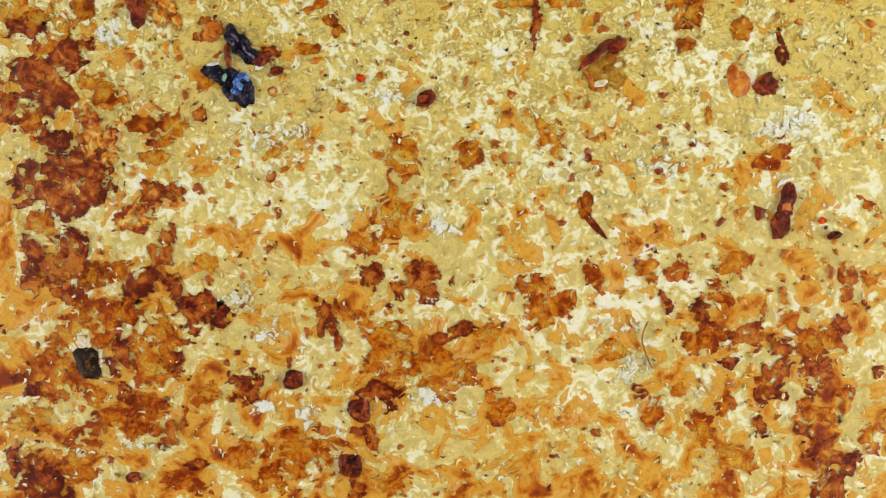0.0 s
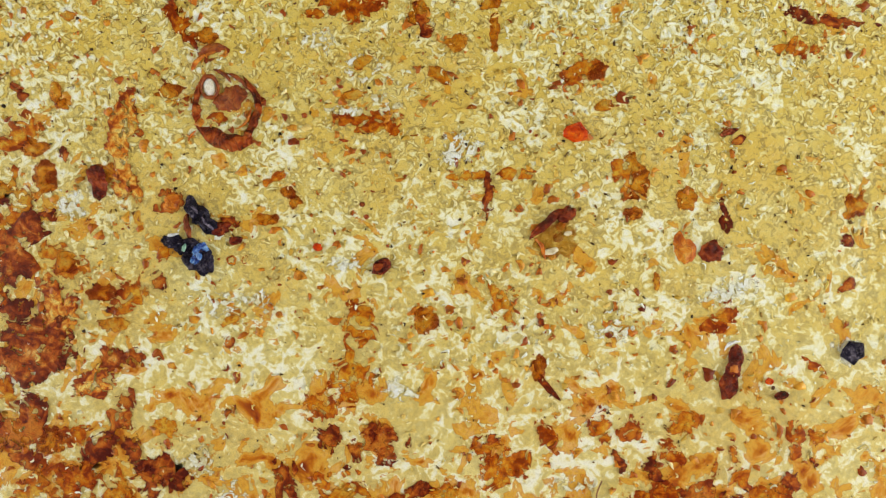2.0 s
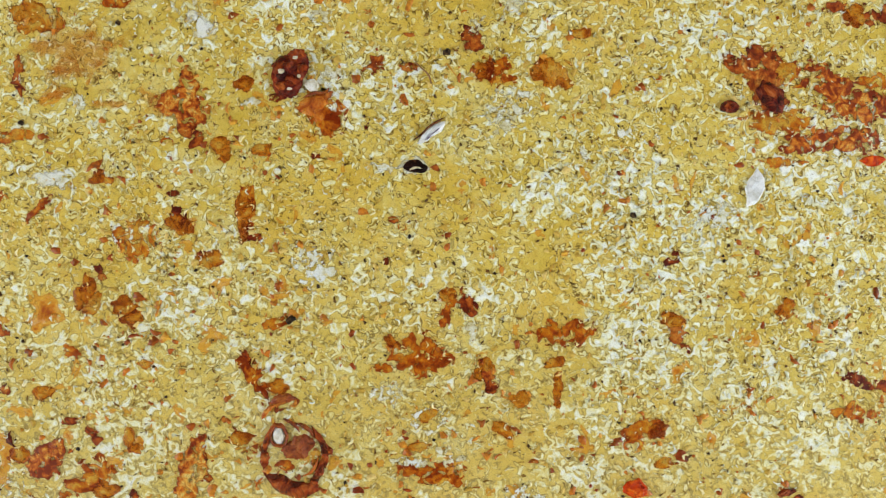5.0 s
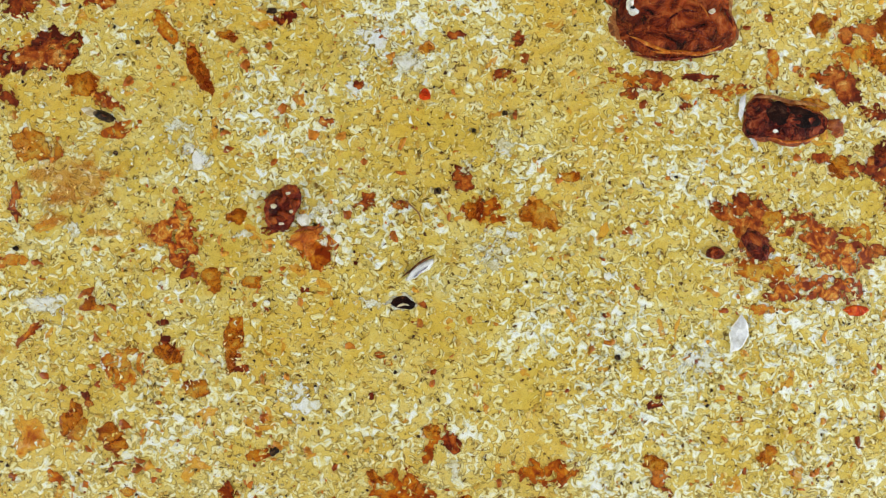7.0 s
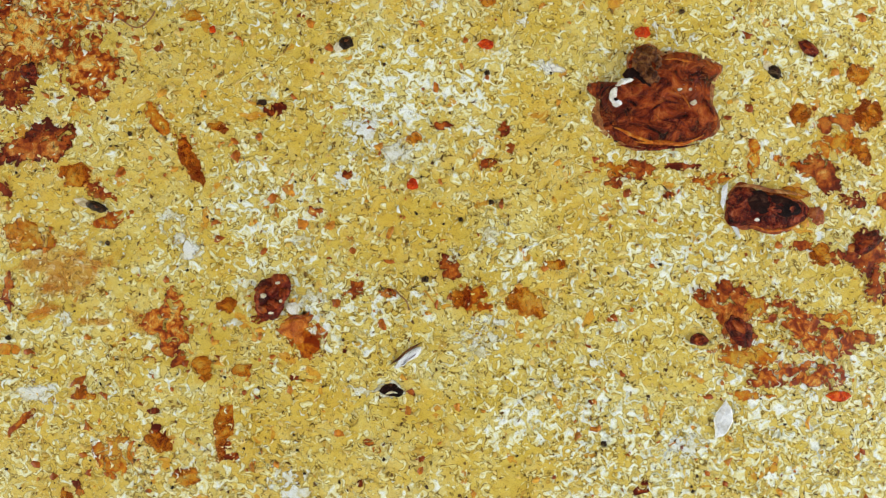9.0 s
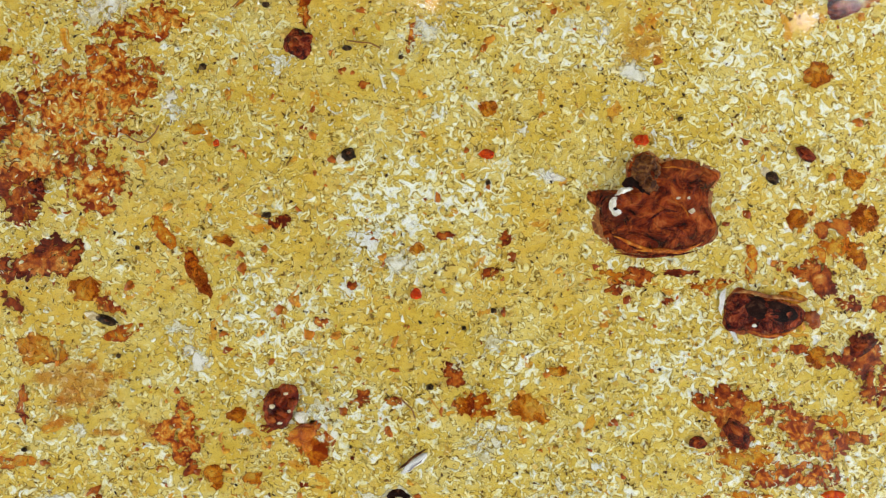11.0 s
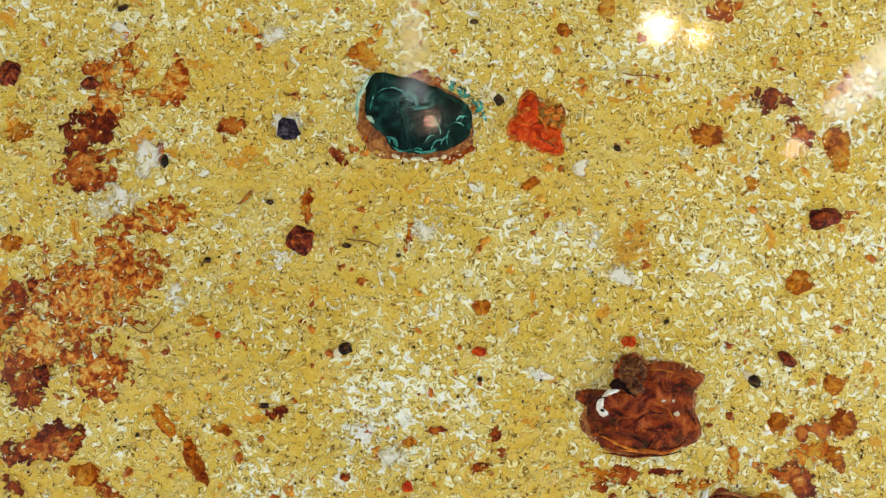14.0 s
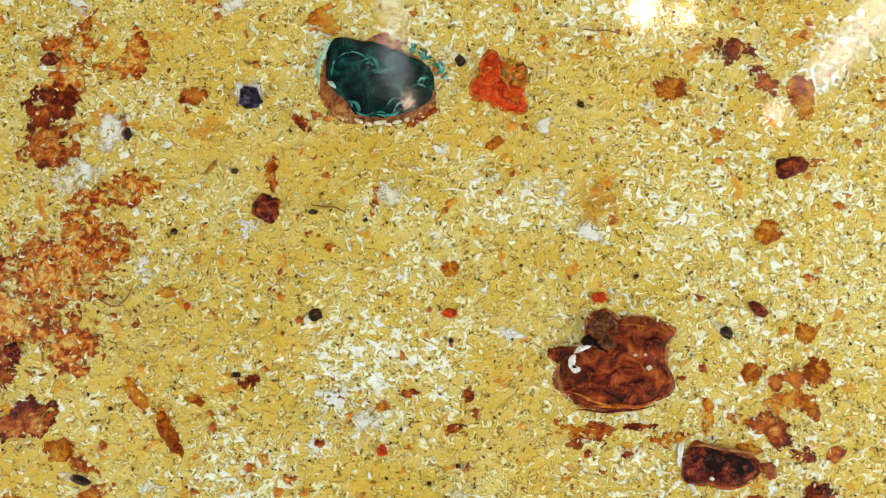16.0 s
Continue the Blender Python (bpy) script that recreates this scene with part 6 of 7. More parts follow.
deposit(-0.3268, 0.2470, 0.4, "deposit", "dark rust-brown crumbly resin deposit in the slab", [(-0.0046, -0.0046, 0.0323, 0.0277, 0), (0.0046, 0.0046, 0.0185, 0.0185, 0)])
deposit(0.2498, 0.5763, 2.5, "depositrust", "dark rust-brown crumbly resin deposit in the slab", [(-0.0038, 0.0152, 0.0381, 0.0219, 0), (0.0057, -0.0038, 0.0266, 0.0333, 0), (0.0124, -0.0200, 0.0181, 0.0257, 0)])
deposit(0.3190, 0.5604, 2.5, "deposit", "orange crumbly resin deposit with pale grains showing through", [(-0.0214, 0.0238, 0.0428, 0.0190, -12), (0.0024, 0.0048, 0.0523, 0.0304, 0), (0.0262, -0.0048, 0.0333, 0.0238, 0)])
deposit(0.3082, 0.5291, 2.5, "deposit", "orange crumbly resin deposit with pale grains showing through", [(-0.0095, 0.0000, 0.0714, 0.0171, 6), (0.0238, 0.0000, 0.0381, 0.0190, 0)])
deposit(0.3642, 0.6385, 2.5, "depositrust", "dark rust-brown crumbly resin deposit in the slab", [(0.0024, -0.0048, 0.0285, 0.0428, 0), (-0.0119, -0.0024, 0.0238, 0.0143, 30)])
deposit(0.3242, 0.7039, 2.5, "depositrust", "dark rust-brown crumbly resin deposit in the slab", [(-0.0071, 0.0038, 0.0381, 0.0171, -10), (0.0048, -0.0048, 0.0238, 0.0238, 0)])
deposit(-0.2248, 0.5412, 2.5, "deposit", "orange crumbly resin deposit with pale grains showing through", [(-0.0048, 0.0000, 0.0428, 0.0238, -20), (0.0048, 0.0143, 0.0162, 0.0381, 0), (0.0024, -0.0167, 0.0143, 0.0238, 0)])
deposit(-0.3527, 0.6820, 2.5, "depositrust", "dark rust-brown crumbly resin deposit in the slab", [(0.0000, 0.0024, 0.0523, 0.0190, 0), (0.0190, 0.0095, 0.0285, 0.0190, 20)])

# ---- stains, patches and fragments ----
rust_stain(-0.3343, 1.0305, 0.0363, 0.0126, 15)
amber_grain(-0.3981, 0.9661, 0.0248, 0.0156, 5)
rust_stain(-0.3945, 0.8042, 0.0525, 0.0248, 66)
rust_stain(-0.3991, 0.7895, 0.0355, 0.0175, 86)
rust_stain(-0.3885, 0.6790, 0.0406, 0.0200, 5)
amber_grain(-0.3967, 0.8641, 0.0226, 0.0154, 5)
amber_stain(-0.3134, 0.9511, 0.0205, 0.0073, 45)
rust_stain(-0.2696, 0.9546, 0.0083, 0.0187, 5)
amber_stain(-0.2439, 0.7132, 0.0457, 0.0111, -50)
amber_grain(-0.2245, 0.8061, 0.0163, 0.0082, 15)
amber_stain(-0.3307, 0.1926, 0.0520, 0.0282, 10)
amber_stain(-0.2918, 0.1738, 0.0427, 0.0234, 40)
amber_grain(-0.2186, 0.2022, 0.0235, 0.0188, 0)
rust_stain(-0.3787, 0.1995, 0.0236, 0.0424, 0)
amber_stain(-0.3610, 0.1263, 0.0521, 0.0285, 0)
rust_stain(-0.3376, 0.1121, 0.0381, 0.0189, 20)
amber_stain(-0.2571, 0.1266, 0.0375, 0.0219, -30)
amber_stain(-0.2007, 0.1055, 0.0283, 0.0237, 0)
amber_grain(-0.2997, 0.3861, 0.0131, 0.0277, -0)
amber_grain(-0.1727, 0.4525, 0.0139, 0.0384, -0)
amber_grain(-0.3346, 0.3003, 0.0234, 0.0140, -0)
rust_stain(-0.1616, 0.3212, 0.0416, 0.0103, -55)
amber_grain(-0.3827, 0.2395, 0.0236, 0.0188, 0)
rust_stain(-0.3651, 0.1642, 0.0332, 0.0188, 10)
amber_grain(-0.2727, 0.1974, 0.0188, 0.0282, 0)
chalk_patch(-0.3549, 0.2114, 0.0283, 0.0207, 0)
chalk_patch(-0.2518, 0.1739, 0.0235, 0.0189, 0)
amber_grain(-0.3114, 0.1849, 0.0229, 0.0138, 1)
amber_stain(-0.2944, 0.2285, 0.0416, 0.0225, 30)
rust_stain(-0.1361, 0.2966, 0.0228, 0.0099, 1)
amber_stain(-0.1609, 0.3224, 0.0335, 0.0159, -45)
amber_grain(-0.1405, 0.3114, 0.0182, 0.0135, 1)
rust_stain(-0.1715, 0.1770, 0.0184, 0.0166, 1)
rust_stain(-0.1256, 0.1590, 0.0195, 0.0110, 30)
fragment("red", -0.0517, 0.1412, 0.0074, 0.0065, 1)
fragment("maroon", 0.0007, 0.1254, 0.0167, 0.0130, 21)
amber_ring(-0.1221, 0.1303, 0.0074, 0.0074, 1)
amber_ring(-0.1110, 0.1304, 0.0065, 0.0065, 1)
amber_grain(-0.0933, 0.1639, 0.0194, 0.0092, 1)
amber_grain(-0.0748, 0.1849, 0.0115, 0.0110, 1)
amber_stain(-0.0840, 0.1985, 0.0286, 0.0091, 30)
chalk_patch(-0.0289, 0.2516, 0.0275, 0.0082, 1)
chalk_patch(0.0008, 0.2633, 0.0147, 0.0091, 20)
amber_grain(-0.0153, 0.2916, 0.0155, 0.0108, 30)
amber_grain(-0.0221, 0.2653, 0.0183, 0.0091, 1)
amber_stain(-0.0266, 0.2448, 0.0376, 0.0082, 1)
amber_stain(0.0727, 0.2001, 0.0249, 0.0083, 1)
amber_stain(0.1096, 0.2018, 0.0240, 0.0083, 1)
rust_stain(0.0877, 0.1864, 0.0286, 0.0083, 89)
amber_stain(0.1632, 0.2876, 0.0364, 0.0137, 30)
amber_ring(0.1524, 0.2807, 0.0138, 0.0109, 1)
fragment("red", 0.1597, 0.2362, 0.0194, 0.0155, 1)
fragment("maroon", 0.2843, 0.2374, 0.0137, 0.0060, 21)
amber_grain(0.3272, 0.2048, 0.0102, 0.0055, 1)
rust_stain(0.2844, 0.1651, 0.0233, 0.0083, 102)
amber_stain(0.1998, 0.2013, 0.0295, 0.0185, 91)
amber_grain(0.2513, 0.1833, 0.0195, 0.0185, 1)
rust_stain(0.3500, 0.3302, 0.0462, 0.0098, -19)
amber_stain(0.3395, 0.3076, 0.0294, 0.0136, 1)
rust_stain(0.3824, 0.3261, 0.0277, 0.0063, -9)
amber_stain(0.2801, 0.0832, 0.0326, 0.0133, 21)
fragment("red", 0.3242, 0.0315, 0.0061, 0.0057, 0)
fragment("maroon", 0.3341, 0.0196, 0.0113, 0.0067, 11)
fragment("navy", 0.3930, 0.0567, 0.0189, 0.0190, 0)
amber_stain(0.3638, 0.0437, 0.0201, 0.0066, -29)
rust_stain(0.3869, 0.1123, 0.0150, 0.0094, 0)
amber_grain(0.3911, 0.1777, 0.0196, 0.0232, 1)
rust_stain(0.3853, 0.1497, 0.0121, 0.0075, 1)
amber_grain(0.1310, 0.0418, 0.0122, 0.0199, 0)
rust_stain(0.1359, 0.0300, 0.0266, 0.0042, -50)
amber_stain(-0.0236, 0.0359, 0.0469, 0.0217, 21)
amber_stain(-0.0191, 0.0784, 0.0373, 0.0282, 0)
amber_stain(-0.0516, 0.0072, 0.0281, 0.0238, 0)
rust_stain(-0.0422, -0.0166, 0.0216, 0.0191, 0)
rust_stain(-0.0046, -0.0221, 0.0518, 0.0096, -5)
amber_stain(-0.1215, 0.0822, 0.0232, 0.0094, 0)
amber_grain(-0.1730, 0.0418, 0.0075, 0.0066, 0)
rust_stain(-0.2155, 0.0036, 0.0372, 0.0163, -20)
amber_stain(-0.1782, -0.0081, 0.0187, 0.0143, 0)
rust_stain(-0.2976, 0.0878, 0.0324, 0.0234, 0)
amber_stain(-0.2095, 0.0932, 0.0298, 0.0168, 11)
rust_stain(-0.1815, 0.1112, 0.0187, 0.0111, 20)
amber_grain(-0.2190, 0.0767, 0.0241, 0.0113, 0)
amber_grain(-0.2575, 0.1277, 0.0203, 0.0186, 1)
rust_stain(-0.2999, -0.0137, 0.0514, 0.0238, 0)
amber_grain(-0.2720, -0.0207, 0.0234, 0.0239, 0)
amber_grain(0.0369, 0.0812, 0.0205, 0.0235, 0)
rust_stain(-0.1262, 0.0610, 0.0186, 0.0047, 0)
amber_stain(0.1020, 0.0958, 0.0328, 0.0094, -20)
amber_grain(0.2075, 0.1713, 0.0139, 0.0111, 1)
amber_grain(0.2277, 0.1133, 0.0065, 0.0141, 0)
rust_stain(0.1326, 0.0796, 0.0065, 0.0057, 0)
amber_stain(0.2546, -0.0049, 0.0189, 0.0240, 0)
amber_ring(0.1484, 0.1080, 0.0140, 0.0112, 0)
rust_stain(-0.2559, 0.2129, 0.0064, 0.0119, 1)
rust_stain(-0.2934, 0.2693, 0.0091, 0.0090, 1)
amber_grain(-0.2617, 0.2651, 0.0100, 0.0181, 1)
amber_grain(-0.1706, 0.2660, 0.0228, 0.0118, 1)
rust_stain(-0.1840, 0.2817, 0.0055, 0.0063, 1)
amber_grain(0.0300, 0.3290, 0.0182, 0.0224, 1)
rust_stain(0.0370, 0.3133, 0.0091, 0.0054, 1)
amber_grain(0.0622, 0.3069, 0.0228, 0.0135, 1)
amber_grain(0.0918, 0.3162, 0.0091, 0.0270, 1)
rust_stain(-0.2980, -0.0311, 0.0274, 0.0193, -41)
rust_stain(-0.1888, -0.0535, 0.0469, 0.0285, 1)
amber_stain(-0.2568, -0.0543, 0.0704, 0.0285, 1)
amber_stain(-0.2246, -0.0777, 0.0753, 0.0383, 1)
fragment("black", -0.2793, -0.0927, 0.0283, 0.0202, -72)
chalk_patch(-0.2683, -0.0888, 0.0144, 0.0057, 88)
rust_stain(-0.3274, -0.1126, 0.0237, 0.0194, 1)
amber_stain(-0.3057, -0.1027, 0.0568, 0.0241, 1)
amber_stain(-0.2733, -0.1216, 0.0285, 0.0194, 1)
rust_stain(-0.1476, -0.1128, 0.0284, 0.0213, 1)
fragment("maroon", -0.1073, -0.1060, 0.0164, 0.0179, 89)
rust_stain(-0.1109, -0.0859, 0.0191, 0.0052, 89)
rust_stain(-0.0788, -0.0522, 0.0425, 0.0178, 100)
rust_stain(-0.0709, -0.0735, 0.0191, 0.0094, 90)
rust_stain(-0.0043, -0.0184, 0.0204, 0.0159, 1)
amber_stain(-0.0390, -0.0659, 0.0328, 0.0219, -30)
rust_stain(0.0242, -0.0652, 0.0347, 0.0123, 26)
amber_stain(-0.0273, -0.0801, 0.0657, 0.0172, 1)
amber_stain(0.0523, -0.0672, 0.0234, 0.0190, 1)
amber_stain(0.0152, -0.0987, 0.0566, 0.0115, 16)
fragment("maroon", -0.0522, -0.1310, 0.0204, 0.0170, 80)
rust_stain(-0.0412, -0.1552, 0.0273, 0.0095, 100)
fragment("maroon", -0.0603, -0.1800, 0.0217, 0.0181, 90)
rust_stain(-0.0555, -0.2003, 0.0297, 0.0115, 95)
rust_stain(-0.0366, -0.1187, 0.0379, 0.0087, 11)
amber_stain(-0.0984, -0.1682, 0.0667, 0.0138, 1)
amber_stain(-0.1509, -0.1689, 0.0286, 0.0197, 1)
fragment("maroon", -0.2437, -0.1923, 0.0125, 0.0089, 1)
rust_stain(-0.3217, -0.1983, 0.0673, 0.0319, 1)
amber_stain(-0.2359, -0.1406, 0.0713, 0.0273, 1)
amber_stain(-0.3264, -0.1417, 0.0429, 0.0245, 1)
rust_stain(-0.2125, -0.1549, 0.0286, 0.0118, 1)
amber_stain(-0.2793, -0.1558, 0.0382, 0.0196, 1)
amber_stain(0.1926, -0.1303, 0.0257, 0.0221, 63)
rust_stain(0.1801, -0.1111, 0.0122, 0.0116, 1)
rust_stain(0.2006, -0.0380, 0.0171, 0.0074, -58)
amber_stain(0.2420, -0.0296, 0.0204, 0.0235, 1)
amber_stain(0.2954, -0.0313, 0.0188, 0.0102, 93)
rust_stain(0.2977, -0.0724, 0.0280, 0.0200, 1)
rust_stain(0.2717, -0.0655, 0.0341, 0.0077, 21)
amber_stain(0.2298, -0.0675, 0.0392, 0.0133, 1)
rust_stain(0.3293, -0.0925, 0.0510, 0.0155, 11)
rust_stain(0.2923, -0.1001, 0.0423, 0.0105, -4)
rust_stain(0.2827, -0.1389, 0.0217, 0.0165, 1)
rust_stain(0.3382, -0.1601, 0.0430, 0.0136, -10)
rust_stain(0.3581, -0.1746, 0.0308, 0.0136, 74)
rust_stain(0.3452, -0.1945, 0.0470, 0.0120, 22)
chalk_patch(0.2317, -0.1081, 0.0131, 0.0135, 1)
amber_stain(0.2130, -0.1107, 0.0122, 0.0116, 1)
amber_stain(0.3476, -0.0143, 0.0327, 0.0120, 94)
amber_stain(0.3663, -0.0188, 0.0187, 0.0111, 94)
rust_stain(0.3785, -0.0929, 0.0140, 0.0062, 1)
rust_stain(0.3628, -0.0352, 0.0120, 0.0085, 1)
amber_stain(0.0887, -0.0243, 0.0279, 0.0169, 1)
rust_stain(0.0886, -0.0206, 0.0204, 0.0042, 11)
amber_stain(0.1031, -0.0429, 0.0419, 0.0283, 1)
amber_stain(0.3269, -0.1286, 0.0235, 0.0291, 1)
amber_stain(0.1395, -0.0167, 0.0278, 0.0131, 1)
rust_stain(-0.0274, -0.0421, 0.0075, 0.0047, 1)
rust_stain(-0.1542, -0.0840, 0.0066, 0.0048, 1)
rust_stain(-0.1296, -0.0058, 0.0056, 0.0047, 1)
amber_stain(0.1855, -0.0092, 0.0276, 0.0094, 11)
rust_stain(-0.0147, 0.1763, 0.0045, 0.0035, 1)
chalk_patch(0.2853, 0.1062, 0.0312, 0.0182, 21)
chalk_patch(-0.0981, -0.1340, 0.0190, 0.0291, 11)
chalk_patch(0.1642, -0.0588, 0.0280, 0.0142, 1)
amber_stain(0.0627, -0.1271, 0.0283, 0.0194, 1)
amber_stain(0.2560, -0.1247, 0.0235, 0.0145, 1)
amber_stain(-0.1832, -0.1205, 0.0284, 0.0126, 1)
rust_stain(-0.1917, -0.1793, 0.0191, 0.0079, 1)
amber_stain(-0.0221, -0.1968, 0.0287, 0.0099, 1)
rust_stain(-0.2127, 0.5139, 0.0147, 0.0083, 70)
amber_grain(-0.1904, 0.5016, 0.0148, 0.0110, 10)
amber_ring(-0.1511, 0.5005, 0.0074, 0.0069, 0)
amber_grain(-0.2857, 0.4767, 0.0093, 0.0074, 0)
amber_stain(-0.3418, 0.4533, 0.0215, 0.0060, 45)
amber_grain(-0.2253, 0.4425, 0.0232, 0.0158, -20)
rust_stain(-0.2322, 0.4678, 0.0084, 0.0055, 0)
amber_stain(-0.2603, 0.4215, 0.0280, 0.0176, 10)
amber_stain(-0.1691, 0.4590, 0.0331, 0.0102, 97)
rust_stain(-0.1625, 0.4346, 0.0139, 0.0074, 10)
amber_grain(-0.1997, 0.4149, 0.0233, 0.0166, 20)
rust_stain(-0.2884, 0.3967, 0.0084, 0.0074, 0)
amber_grain(-0.2964, 0.3748, 0.0215, 0.0140, 65)
amber_grain(-0.2628, 0.3644, 0.0196, 0.0177, 0)
rust_stain(-0.3682, 0.3496, 0.0131, 0.0103, 0)
fragment("black", -0.1312, 0.3668, 0.0084, 0.0056, 40)
amber_stain(-0.1438, 0.3634, 0.0196, 0.0079, 15)
rust_stain(-0.3662, 0.3010, 0.0094, 0.0084, 0)
rust_stain(-0.3123, 0.2766, 0.0122, 0.0052, 1)
rust_stain(-0.2889, 0.2618, 0.0085, 0.0075, 1)
amber_grain(-0.3525, 0.2466, 0.0189, 0.0141, 1)
rust_stain(-0.3807, 0.2548, 0.0190, 0.0112, 20)
amber_grain(-0.2820, 0.2205, 0.0217, 0.0160, 1)
rust_stain(-0.3175, 0.1776, 0.0425, 0.0142, 1)
amber_grain(-0.2560, 0.2560, 0.0122, 0.0094, 1)
amber_grain(-0.0706, 0.1779, 0.0122, 0.0113, 1)
shard(-0.0196, 0.5254, 0.0247, 0.0083, 40)
amber_ring(-0.0416, 0.4464, 0.0074, 0.0055, 0)
rust_stain(-0.0534, 0.4182, 0.0065, 0.0046, 90)
rust_stain(0.0158, 0.3831, 0.0167, 0.0120, -54)
amber_stain(-0.0022, 0.3793, 0.0231, 0.0083, 80)
chalk_patch(0.0179, 0.3633, 0.0185, 0.0111, 91)
amber_stain(-0.0274, 0.3420, 0.0418, 0.0279, 0)
amber_grain(-0.0460, 0.3512, 0.0148, 0.0084, -40)
amber_stain(-0.0529, 0.3302, 0.0149, 0.0065, 0)
rust_stain(0.0331, 0.3239, 0.0223, 0.0111, -59)
amber_grain(0.0885, 0.3383, 0.0148, 0.0111, 21)
amber_stain(0.0974, 0.3639, 0.0416, 0.0185, 0)
rust_stain(0.0873, 0.3638, 0.0102, 0.0065, 20)
rust_stain(0.1897, 0.3646, 0.0241, 0.0119, -49)
amber_grain(0.1849, 0.3761, 0.0203, 0.0138, 0)
amber_grain(0.2774, 0.3906, 0.0193, 0.0156, 81)
rust_stain(0.1831, 0.4281, 0.0128, 0.0083, 31)
fragment("black", 0.1490, 0.4627, 0.0055, 0.0046, 0)
fragment("pale", 0.2484, 0.4889, 0.0285, 0.0145, 76)
amber_ring(0.1552, 0.2715, 0.0148, 0.0140, 1)
amber_grain(0.1748, 0.2857, 0.0212, 0.0140, 41)
amber_grain(0.0474, 0.2822, 0.0186, 0.0112, -30)
white_ring(-0.0130, 0.2886, 0.0289, 0.0205, 31)
chalk_patch(0.0059, 0.2538, 0.0177, 0.0103, 21)
chalk_patch(0.0598, 0.2122, 0.0214, 0.0103, 1)
amber_stain(-0.1072, 0.5314, 0.0277, 0.0229, 0)
rust_stain(-0.0726, 0.5315, 0.0101, 0.0069, 90)
chalk_patch(0.2110, 0.4590, 0.0229, 0.0201, 0)
rust_stain(0.2914, 0.2299, 0.0129, 0.0061, 16)
amber_grain(0.2110, 0.1997, 0.0185, 0.0328, 1)
chalk_patch(-0.3207, 0.4742, 0.0186, 0.0120, 0)
chalk_patch(-0.3472, 0.3302, 0.0103, 0.0075, 0)
amber_stain(-0.3120, 0.3351, 0.0233, 0.0085, -40)
amber_grain(-0.2511, 0.3263, 0.0122, 0.0065, 0)
rust_stain(-0.1763, 0.2732, 0.0056, 0.0075, 1)
rust_stain(-0.1950, 0.2331, 0.0066, 0.0047, 1)
amber_stain(-0.1622, 0.2592, 0.0234, 0.0066, 1)
fragment("black", -0.2934, 0.6375, 0.0210, 0.0076, -17)
rust_stain(-0.2918, 0.6486, 0.0249, 0.0124, -17)
amber_grain(-0.3484, 0.6083, 0.0408, 0.0300, 3)
orange_tint(-0.2467, 0.5447, 0.0437, 0.0235, -22)
rust_stain(-0.2190, 0.5192, 0.0113, 0.0104, 3)
amber_grain(-0.2179, 0.6847, 0.0454, 0.0142, 121)
chalk_patch(-0.1144, 0.5635, 0.0246, 0.0208, 3)
amber_stain(-0.1141, 0.5436, 0.0313, 0.0216, -47)
rust_stain(-0.1076, 0.5534, 0.0141, 0.0095, 63)
rust_stain(-0.0666, 0.5802, 0.0170, 0.0142, 3)
rust_stain(-0.0404, 0.5778, 0.0123, 0.0066, -17)
rust_stain(0.0107, 0.5985, 0.0228, 0.0180, -37)
chalk_patch(0.0156, 0.6130, 0.0209, 0.0124, 3)
amber_grain(0.0771, 0.5773, 0.0312, 0.0256, 3)
fragment("black", -0.0094, 0.5922, 0.0066, 0.0052, 3)
amber_grain(0.0212, 0.5777, 0.0199, 0.0190, 3)
white_ring(0.0487, 0.5483, 0.0331, 0.0283, 43)
chalk_patch(-0.0593, 0.4931, 0.0235, 0.0103, 3)
rust_stain(-0.0759, 0.5371, 0.0094, 0.0057, 83)
fragment("maroon", 0.2257, 0.5542, 0.0142, 0.0113, 3)
fragment("maroon", 0.2584, 0.5640, 0.0300, 0.0171, -53)
rust_stain(0.3575, 0.5654, 0.0302, 0.0114, -2)
fragment("red", 0.3450, 0.5142, 0.0188, 0.0094, 3)
fragment("maroon", 0.3645, 0.6446, 0.0288, 0.0142, 33)
amber_stain(0.2983, 0.7093, 0.0237, 0.0077, -7)
rust_stain(0.1924, 0.6758, 0.0071, 0.0067, 3)
rust_stain(0.1679, 0.6928, 0.0219, 0.0173, 3)
amber_stain(0.2647, 0.7147, 0.0298, 0.0086, 92)
rust_stain(0.3412, 0.6339, 0.0256, 0.0076, 3)
rust_stain(0.3712, 0.6126, 0.0285, 0.0142, 92)
amber_grain(0.3246, 0.6339, 0.0190, 0.0191, 3)
amber_stain(0.2651, 0.5101, 0.0330, 0.0075, 3)
amber_grain(-0.1947, 0.5096, 0.0170, 0.0122, 3)
amber_grain(-0.1591, 0.5068, 0.0169, 0.0113, 13)
amber_ring(-0.2373, 0.5097, 0.0104, 0.0085, 3)
rust_stain(-0.2283, 0.4468, 0.0217, 0.0158, -37)
amber_stain(-0.2627, 0.4333, 0.0291, 0.0187, 3)
chalk_patch(-0.3273, 0.4815, 0.0216, 0.0122, 3)
chalk_patch(-0.3190, 0.4646, 0.0141, 0.0084, 3)
chalk_patch(-0.3104, 0.5414, 0.0142, 0.0085, 94)
rust_stain(-0.2911, 0.4029, 0.0094, 0.0084, 3)
amber_grain(-0.3036, 0.3799, 0.0213, 0.0160, 84)
amber_grain(-0.2679, 0.3725, 0.0196, 0.0176, 3)
chalk_patch(-0.1710, 0.5453, 0.0123, 0.0061, 3)
rust_stain(-0.3626, 0.5624, 0.0256, 0.0095, 94)
chalk_patch(-0.0421, 0.6963, 0.0238, 0.0164, 3)
chalk_patch(-0.0862, 0.6747, 0.0154, 0.0114, 93)
